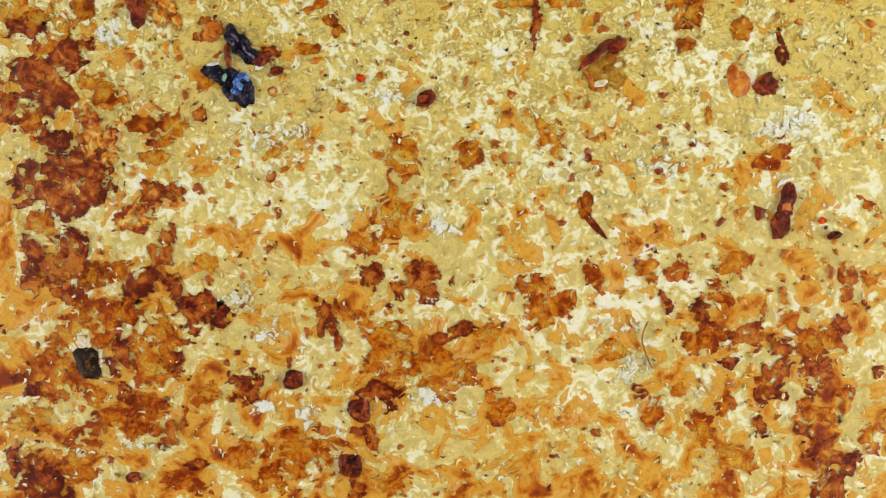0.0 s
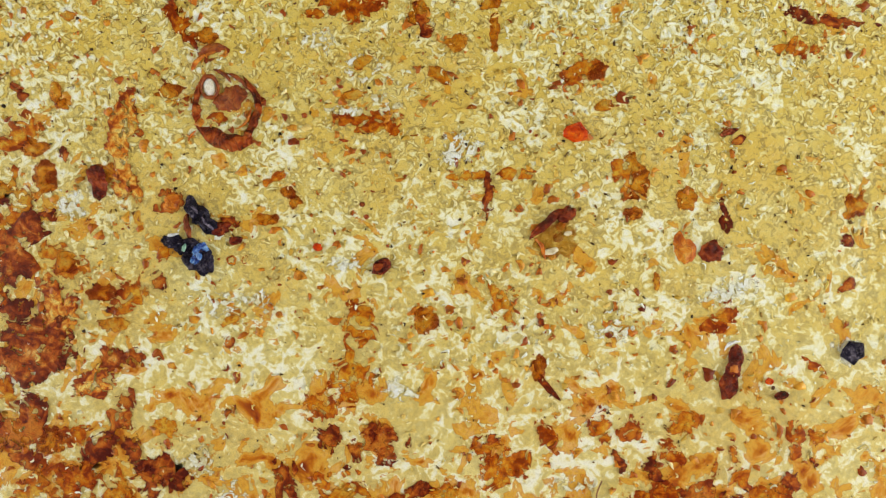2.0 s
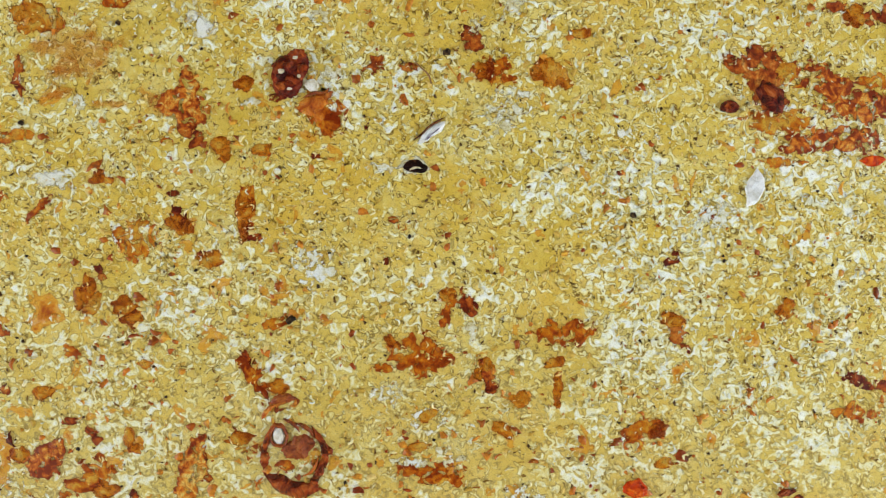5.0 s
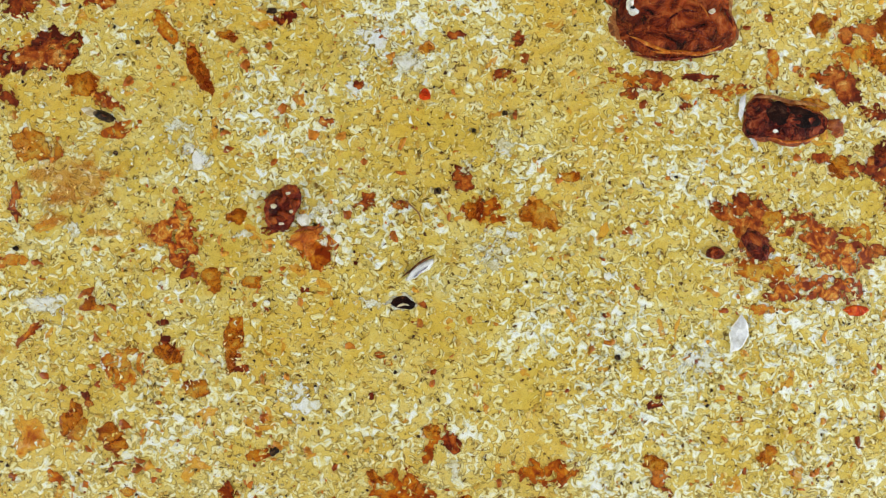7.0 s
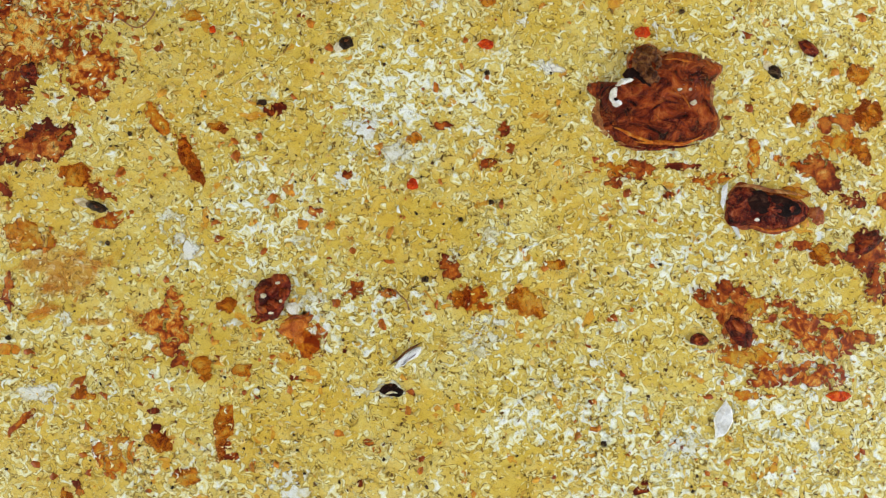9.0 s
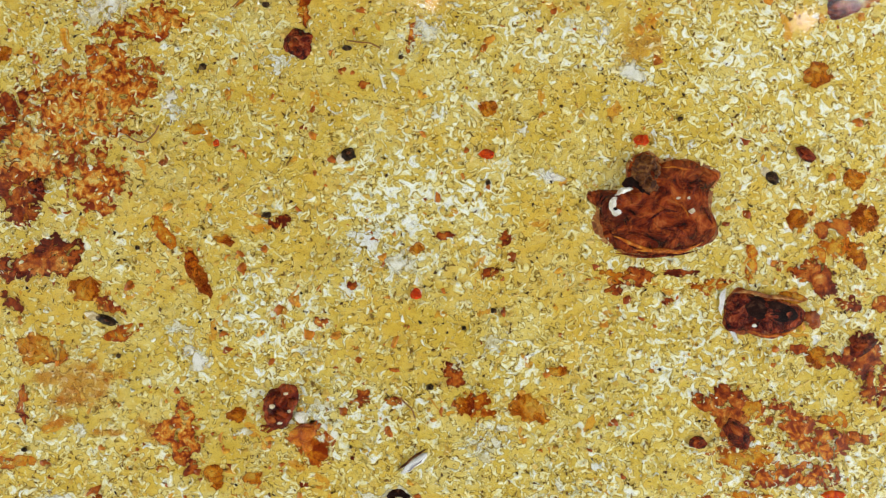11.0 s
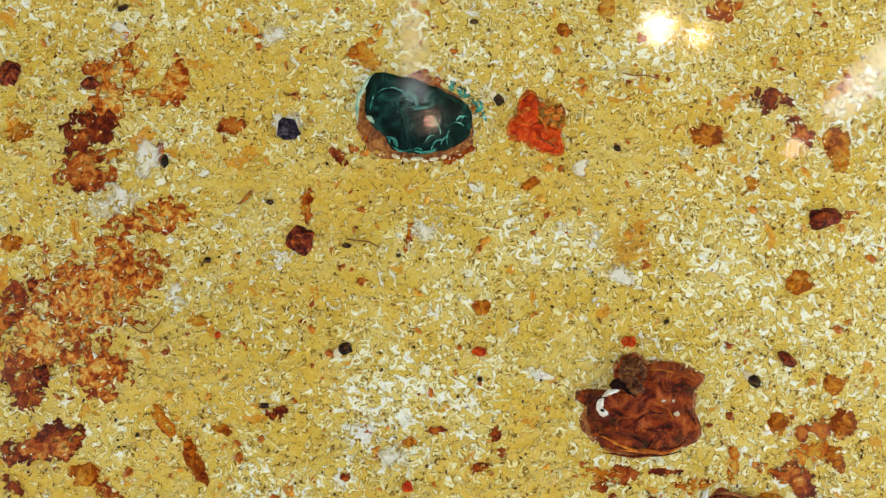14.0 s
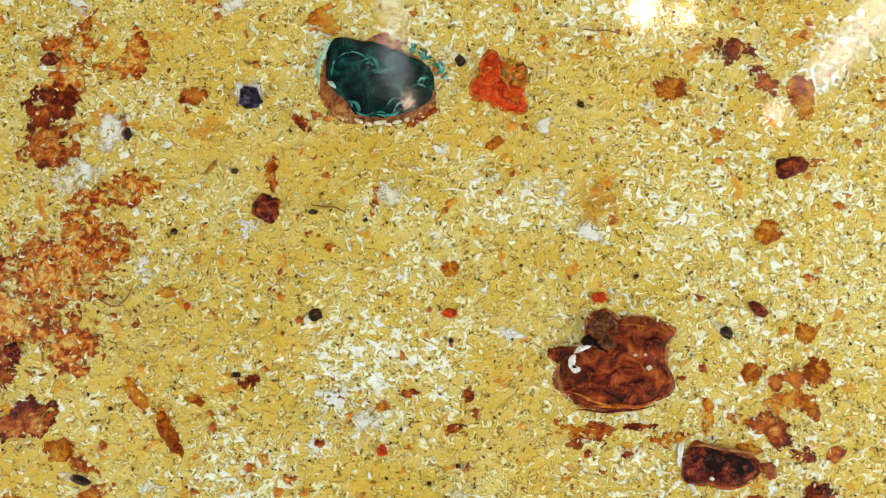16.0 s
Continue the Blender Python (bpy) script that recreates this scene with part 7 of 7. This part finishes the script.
fragment("red", -0.0251, 0.6722, 0.0105, 0.0096, 23)
rust_stain(0.0368, 0.6932, 0.0191, 0.0082, 13)
chalk_patch(0.0446, 0.6313, 0.0286, 0.0161, 83)
chalk_patch(-0.2130, 0.6083, 0.0268, 0.0142, -47)
fragment("black", 0.0431, 0.6609, 0.0052, 0.0038, 3)
fragment("black", -0.2808, 0.6071, 0.0043, 0.0038, 3)
fragment("black", 0.0178, 0.6447, 0.0043, 0.0033, 3)
rust_stain(-0.1082, 0.6438, 0.0123, 0.0072, 3)
rust_stain(0.0121, 0.3894, 0.0158, 0.0130, -47)
amber_grain(-0.0043, 0.3909, 0.0140, 0.0139, 3)
rust_stain(-0.0476, 0.4529, 0.0085, 0.0056, 3)
chalk_patch(0.2126, 0.4675, 0.0160, 0.0187, 3)
chalk_patch(0.1393, 0.5308, 0.0151, 0.0113, 3)
chalk_patch(0.1605, 0.5305, 0.0123, 0.0085, 3)
amber_grain(0.1002, 0.6103, 0.0190, 0.0114, 3)
orange_tint(-0.3109, 0.5817, 0.0947, 0.0523, 3)
orange_tint(-0.3297, 0.5475, 0.0376, 0.0143, 23)
fragment("black", -0.3587, 0.5223, 0.0047, 0.0038, 3)
rust_stain(-0.1141, 0.5030, 0.0085, 0.0042, 3)
amber_grain(-0.2942, 0.4795, 0.0141, 0.0103, 3)
white_ring(-0.2708, 0.4821, 0.0141, 0.0122, 3)
chalk_patch(-0.1115, 0.6198, 0.0114, 0.0114, 3)
amber_grain(-0.1397, 0.6527, 0.0095, 0.0067, 3)
rust_stain(0.2994, 0.6757, 0.0193, 0.0095, 62)
rust_stain(-0.0816, 0.6774, 0.0095, 0.0067, 3)
amber_grain(-0.1909, 0.7102, 0.0077, 0.0124, 84)
rust_stain(-0.1443, 0.7296, 0.0115, 0.0116, 3)
chalk_patch(0.1048, 0.5111, 0.0113, 0.0094, 3)
amber_grain(-0.1767, 0.5602, 0.0142, 0.0114, 3)
fragment("maroon", -0.1372, 0.8850, 0.0237, 0.0227, 63)
chalk_patch(-0.1551, 0.8669, 0.0227, 0.0197, 3)
fragment("black", -0.0899, 0.7910, 0.0128, 0.0099, 23)
amber_grain(0.0303, 0.8360, 0.0177, 0.0148, 3)
white_ring(-0.0553, 0.8543, 0.0138, 0.0187, 33)
chalk_patch(-0.0138, 0.8305, 0.0148, 0.0089, 33)
fragment("red", 0.0311, 0.7966, 0.0138, 0.0089, 3)
pale_patch(-0.0245, 0.9026, 0.0227, 0.0227, 3)
pale_patch(0.1282, 0.9072, 0.0197, 0.0118, 83)
chalk_patch(0.1308, 0.8491, 0.0089, 0.0074, 3)
chalk_patch(0.2079, 0.8122, 0.0128, 0.0079, 3)
fragment("black", 0.2800, 0.7874, 0.0138, 0.0089, -42)
fragment("maroon", 0.3076, 0.8094, 0.0177, 0.0099, -32)
amber_grain(0.3529, 0.7893, 0.0197, 0.0167, 3)
fragment("maroon", 0.3363, 0.9390, 0.0306, 0.0168, 13)
rust_stain(0.3608, 0.9436, 0.0266, 0.0064, 18)
amber_grain(0.3618, 0.7552, 0.0286, 0.0217, 93)
rust_stain(0.3253, 0.7436, 0.0148, 0.0138, 3)
rust_stain(0.3479, 0.6806, 0.0197, 0.0118, 3)
rust_stain(0.1954, 0.6751, 0.0074, 0.0069, 3)
rust_stain(-0.1496, 0.7291, 0.0128, 0.0108, 3)
fragment("black", -0.1583, 0.7351, 0.0089, 0.0049, 3)
fragment("red", -0.2045, 0.7956, 0.0069, 0.0049, 93)
chalk_patch(-0.2451, 0.8208, 0.0197, 0.0148, -47)
fragment("maroon", -0.3592, 0.7505, 0.0148, 0.0138, 3)
amber_stain(-0.1362, 0.9172, 0.0266, 0.0108, 73)
fragment("black", -0.1673, 0.9182, 0.0064, 0.0049, 3)
fragment("black", -0.2199, 0.8615, 0.0074, 0.0059, 3)
chalk_patch(-0.1973, 0.9045, 0.0177, 0.0099, 3)
rust_stain(-0.0789, 0.8522, 0.0099, 0.0049, 3)
fragment("black", -0.0952, 0.8835, 0.0079, 0.0044, 3)
fragment("black", -0.0476, 0.8778, 0.0044, 0.0035, 3)
chalk_patch(-0.1174, 0.6197, 0.0128, 0.0108, 3)
fragment("red", 0.1644, 0.8151, 0.0128, 0.0099, 3)
white_ring(0.1843, 0.8111, 0.0295, 0.0148, -47)
chalk_patch(0.0847, 0.7793, 0.0197, 0.0118, 3)
chalk_patch(0.0982, 0.9157, 0.0148, 0.0079, 3)
amber_grain(0.3144, 0.8787, 0.0246, 0.0197, 3)
fragment("black", 0.0333, 0.7720, 0.0049, 0.0039, 3)
orange_tint(0.1606, 0.8988, 0.0591, 0.0444, 3)
chalk_patch(0.1568, 0.8739, 0.0246, 0.0118, -27)
rust_stain(0.0478, 0.7234, 0.0138, 0.0098, 3)
amber_grain(-0.0256, 0.7126, 0.0148, 0.0118, 3)
rust_stain(-0.0039, 0.7235, 0.0148, 0.0079, 3)
amber_grain(-0.1956, 0.7122, 0.0079, 0.0148, 93)
chalk_patch(0.0606, 0.8202, 0.0128, 0.0108, 3)
fragment("black", -0.2691, 0.7014, 0.0039, 0.0034, 3)
white_ring(-0.1025, 0.8299, 0.0128, 0.0089, 3)
fragment("navy", -0.1560, 0.9858, 0.0217, 0.0195, -56)
rust_stain(-0.2081, 0.9821, 0.0216, 0.0175, 65)
fragment("black", 0.0328, 1.0256, 0.0114, 0.0078, -46)
fragment("black", 0.1434, 0.9893, 0.0067, 0.0052, 4)
rust_stain(-0.1081, 0.9649, 0.0175, 0.0082, -46)
rust_stain(-0.0943, 0.9726, 0.0113, 0.0077, 24)
amber_grain(0.2239, 1.0064, 0.0268, 0.0238, 4)
rust_stain(0.2788, 1.0415, 0.0371, 0.0167, -6)
rust_stain(0.3097, 1.0135, 0.0236, 0.0156, -57)
amber_grain(0.3454, 1.0020, 0.0413, 0.0248, 103)
chalk_patch(0.2052, 0.9896, 0.0103, 0.0088, 4)
pale_patch(0.1130, 0.9650, 0.0196, 0.0144, 94)
chalk_patch(0.0157, 0.9426, 0.0123, 0.0103, 4)
amber_grain(0.0676, 0.9514, 0.0216, 0.0103, 24)
chalk_patch(-0.0290, 0.8999, 0.0276, 0.0225, 64)
amber_stain(-0.0393, 0.9002, 0.0225, 0.0061, 84)
fragment("maroon", -0.3384, 1.0144, 0.0144, 0.0124, 4)
fragment("maroon", -0.4134, 1.0184, 0.0238, 0.0175, 85)
rust_stain(-0.3982, 0.9651, 0.0234, 0.0124, 14)
white_ring(-0.2764, 0.9504, 0.0358, 0.0258, 65)
amber_grain(0.0890, 1.0177, 0.0103, 0.0155, 4)
rust_stain(-0.1323, 0.9116, 0.0174, 0.0072, 84)
white_ring(0.0138, 0.9864, 0.0258, 0.0082, 74)
amber_grain(0.2674, 0.9655, 0.0154, 0.0134, 4)
chalk_patch(-0.2294, 0.9408, 0.0102, 0.0082, 4)
chalk_patch(-0.2129, 1.0223, 0.0092, 0.0083, 4)
fragment("black", 0.1978, 0.8350, 0.0051, 0.0041, 4)
rust_stain(0.3053, 0.8807, 0.0072, 0.0061, 4)
chalk_patch(-0.0936, 1.0463, 0.0124, 0.0083, 4)
chalk_patch(-0.0026, 0.9259, 0.0102, 0.0072, 4)
amber_stain(-0.1894, 0.9205, 0.0204, 0.0026, 54)
chalk_patch(0.1269, 0.9067, 0.0174, 0.0123, 84)
chalk_patch(0.0670, 0.9205, 0.0133, 0.0113, 4)
fragment("black", -0.3604, 1.0971, 0.0125, 0.0106, 5)
rust_stain(-0.1945, 1.1291, 0.0679, 0.0244, 5)
rust_stain(-0.3044, 1.1256, 0.0261, 0.0138, 5)
fragment("maroon", -0.0617, 1.1398, 0.0211, 0.0189, -46)
fragment("black", 0.0013, 1.1194, 0.0084, 0.0058, 5)
fragment("black", 0.0057, 1.0959, 0.0078, 0.0042, 5)
amber_stain(0.2301, 1.1234, 0.0336, 0.0189, 25)
amber_grain(0.0884, 1.0935, 0.0167, 0.0126, -36)
amber_ring(-0.0229, 1.1137, 0.0083, 0.0063, 5)
chalk_patch(0.0038, 1.1068, 0.0148, 0.0125, 94)
chalk_patch(-0.3781, 1.0507, 0.0114, 0.0105, 5)
chalk_patch(-0.1530, 1.0451, 0.0136, 0.0073, -45)
fragment("black", -0.3152, 1.0859, 0.0114, 0.0042, 25)
rust_stain(-0.1865, 1.0688, 0.0073, 0.0063, 5)
fragment("maroon", 0.2610, 1.1891, 0.0335, 0.0173, -63)
amber_grain(0.1070, 1.1723, 0.0224, 0.0153, 4)
fragment("black", 0.0892, 1.1572, 0.0065, 0.0032, 45)
rust_stain(0.1526, 1.1685, 0.0087, 0.0032, 45)
amber_grain(0.3270, 1.2022, 0.0213, 0.0143, 4)
amber_stain(-0.1399, 1.1403, 0.0321, 0.0219, 4)
fragment("black", 0.0328, 1.1383, 0.0075, 0.0027, 4)
amber_grain(0.1261, 1.1218, 0.0127, 0.0325, 4)
amber_grain(-0.3128, 0.6635, 0.0251, 0.0199, 4)
rust_stain(-0.3745, 0.6493, 0.0201, 0.0149, 4)
amber_stain(-0.2245, 0.6946, 0.0403, 0.0100, -55)
orange_tint(-0.3169, 0.5662, 0.0591, 0.0246, 3)
amber_stain(-0.3586, 0.5126, 0.0295, 0.0108, 8)
orange_tint(-0.2984, 0.5917, 0.0295, 0.0118, -17)
orange_tint(-0.3522, 0.5842, 0.0246, 0.0118, 23)
rust_stain(-0.1486, 0.5494, 0.0098, 0.0069, 3)
amber_stain(0.3358, 0.7293, 0.0295, 0.0197, 3)
rust_stain(0.3399, 0.7492, 0.0197, 0.0148, 23)
amber_grain(0.2985, 0.6833, 0.0246, 0.0118, 3)
rust_stain(0.3856, 0.6085, 0.0197, 0.0295, 3)
amber_grain(0.3052, 0.7526, 0.0197, 0.0197, 3)
rust_stain(0.3798, 0.6821, 0.0197, 0.0148, 3)
amber_grain(0.3557, 0.7253, 0.0197, 0.0246, 3)
rust_stain(0.3152, 0.6397, 0.0344, 0.0079, 3)
amber_stain(0.2292, 0.6899, 0.0295, 0.0098, 13)
rust_stain(0.1457, 0.6836, 0.0148, 0.0069, 3)
amber_stain(0.1452, 0.6959, 0.0295, 0.0098, 3)
rust_stain(0.2041, 0.7011, 0.0246, 0.0049, 3)
amber_stain(0.0273, 0.5796, 0.0295, 0.0295, 3)
amber_stain(0.2695, 0.5835, 0.0426, 0.0189, 3)
amber_stain(0.2709, 0.5434, 0.0566, 0.0170, 3)
amber_stain(0.3429, 0.5779, 0.0284, 0.0142, 3)
orange_tint(-0.2795, 0.5406, 0.0567, 0.0095, 3)
amber_stain(-0.2807, 0.6262, 0.0283, 0.0115, 23)
white_ring(-0.2283, 0.6242, 0.0190, 0.0239, 64)
chalk_patch(-0.2289, 0.6337, 0.0171, 0.0115, 3)
white_ring(-0.2721, 0.4328, 0.0188, 0.0187, 3)
rust_stain(-0.2052, 0.4176, 0.0075, 0.0065, 3)
amber_stain(-0.0013, 0.2382, 0.0413, 0.0182, 1)
amber_grain(0.1823, 0.2583, 0.0138, 0.0091, 1)
chalk_patch(0.0139, 0.0243, 0.0281, 0.0190, 0)
chalk_patch(0.2979, 0.1116, 0.0280, 0.0160, 11)
chalk_patch(0.1913, 0.0731, 0.0281, 0.0189, 0)
chalk_patch(-0.1074, 0.0987, 0.0279, 0.0187, 0)
chalk_patch(-0.0285, 0.1274, 0.0232, 0.0140, 1)
amber_grain(-0.2279, 0.1024, 0.0231, 0.0140, 0)
rust_stain(-0.2902, 0.0030, 0.0327, 0.0190, 0)
rust_stain(-0.2346, -0.0252, 0.0420, 0.0192, -10)
amber_stain(-0.3130, 0.0218, 0.0279, 0.0189, 0)
rust_stain(-0.2019, -0.0297, 0.0328, 0.0144, 0)
amber_stain(-0.2491, -0.0492, 0.0375, 0.0240, 0)
rust_stain(-0.3188, -0.0258, 0.0234, 0.0191, 0)
rust_stain(-0.1693, -0.0535, 0.0235, 0.0192, 0)
amber_stain(-0.3154, 0.1022, 0.0274, 0.0180, 1)
rust_stain(-0.3199, 0.0014, 0.0279, 0.0140, 1)
amber_stain(-0.2508, -0.0165, 0.0280, 0.0188, 1)
rust_stain(-0.1769, -0.0462, 0.0234, 0.0237, 1)
amber_stain(-0.2902, -0.0689, 0.0471, 0.0191, 1)
rust_stain(-0.2532, -0.0876, 0.0330, 0.0192, 1)
rust_stain(-0.2062, -0.0918, 0.0283, 0.0192, 1)
amber_stain(-0.1737, -0.1204, 0.0284, 0.0194, 1)
rust_stain(-0.2496, -0.1213, 0.0237, 0.0146, 1)
amber_stain(-0.2946, -0.1806, 0.0575, 0.0198, 1)
rust_stain(-0.3425, -0.1812, 0.0336, 0.0198, 1)
amber_stain(-0.1993, -0.1992, 0.0432, 0.0149, 1)
amber_stain(-0.1273, -0.1933, 0.0335, 0.0149, 1)
chalk_patch(-0.1257, -0.0670, 0.0235, 0.0238, 1)
chalk_patch(-0.1534, -0.0389, 0.0280, 0.0283, 1)
chalk_patch(-0.1313, -0.1295, 0.0237, 0.0146, 1)
chalk_patch(0.0059, -0.1181, 0.0283, 0.0193, 1)
chalk_patch(0.1747, -0.0920, 0.0234, 0.0288, 1)
chalk_patch(-0.2367, -0.1651, 0.0334, 0.0098, 1)
amber_stain(0.1602, -0.0778, 0.0187, 0.0239, 1)
amber_stain(0.2334, -0.1444, 0.0283, 0.0195, 1)
amber_stain(0.2987, -0.0477, 0.0372, 0.0189, 1)
amber_stain(0.3280, -0.0710, 0.0419, 0.0143, 1)
rust_stain(0.2541, -0.0862, 0.0187, 0.0096, 1)
amber_stain(0.3541, -0.1138, 0.0281, 0.0193, 1)
rust_stain(0.3183, -0.1433, 0.0189, 0.0117, 1)
amber_stain(0.2629, -0.1685, 0.0379, 0.0147, 1)
amber_stain(0.3755, -0.1523, 0.0236, 0.0196, 1)
rust_stain(0.2287, -0.0438, 0.0139, 0.0189, 1)
amber_stain(0.2088, -0.0112, 0.0185, 0.0187, 1)
rust_stain(0.3454, -0.0519, 0.0186, 0.0114, 1)
amber_stain(-0.0886, 1.0540, 0.0292, 0.0230, -26)
rust_stain(-0.0301, 1.0403, 0.0229, 0.0084, -16)
rust_stain(-0.0826, 0.9826, 0.0260, 0.0104, -45)
amber_stain(-0.0013, 0.9709, 0.0259, 0.0072, 35)
pale_patch(-0.1655, 0.9893, 0.0133, 0.0196, 4)
pale_patch(-0.2792, 0.9528, 0.0235, 0.0309, 4)
fragment("black", -0.2655, 0.9486, 0.0072, 0.0113, 4)
pale_patch(-0.3087, 0.9085, 0.0488, 0.0236, 14)
pale_patch(-0.2448, 0.8296, 0.0173, 0.0223, 4)
pale_patch(-0.3146, 1.0672, 0.0206, 0.0209, 4)
pale_patch(-0.1754, 1.0692, 0.0206, 0.0209, 4)
pale_patch(0.1545, 0.8753, 0.0306, 0.0154, -16)
pale_patch(0.0888, 0.7817, 0.0203, 0.0121, 4)
chalk_patch(-0.0711, 0.7141, 0.0339, 0.0292, 3)
pale_patch(-0.0409, 0.6964, 0.0271, 0.0194, 34)
pale_patch(-0.2112, 0.6065, 0.0290, 0.0191, -36)
pale_patch(-0.3335, 0.4799, 0.0238, 0.0142, 3)
chalk_patch(0.2233, 0.4657, 0.0280, 0.0280, 2)
chalk_patch(-0.1112, 0.4079, 0.0327, 0.0327, 2)
chalk_patch(0.0432, 0.5436, 0.0326, 0.0279, 32)
chalk_patch(-0.1023, 0.5714, 0.0233, 0.0186, 2)
chalk_patch(0.0613, 0.2219, 0.0277, 0.0231, 0)
chalk_patch(-0.1333, 0.0946, 0.0280, 0.0236, 0)
chalk_patch(-0.0496, 0.3084, 0.0275, 0.0182, 0)

# ---- flakes and coat ----
pieces()
crumbs()
coat()
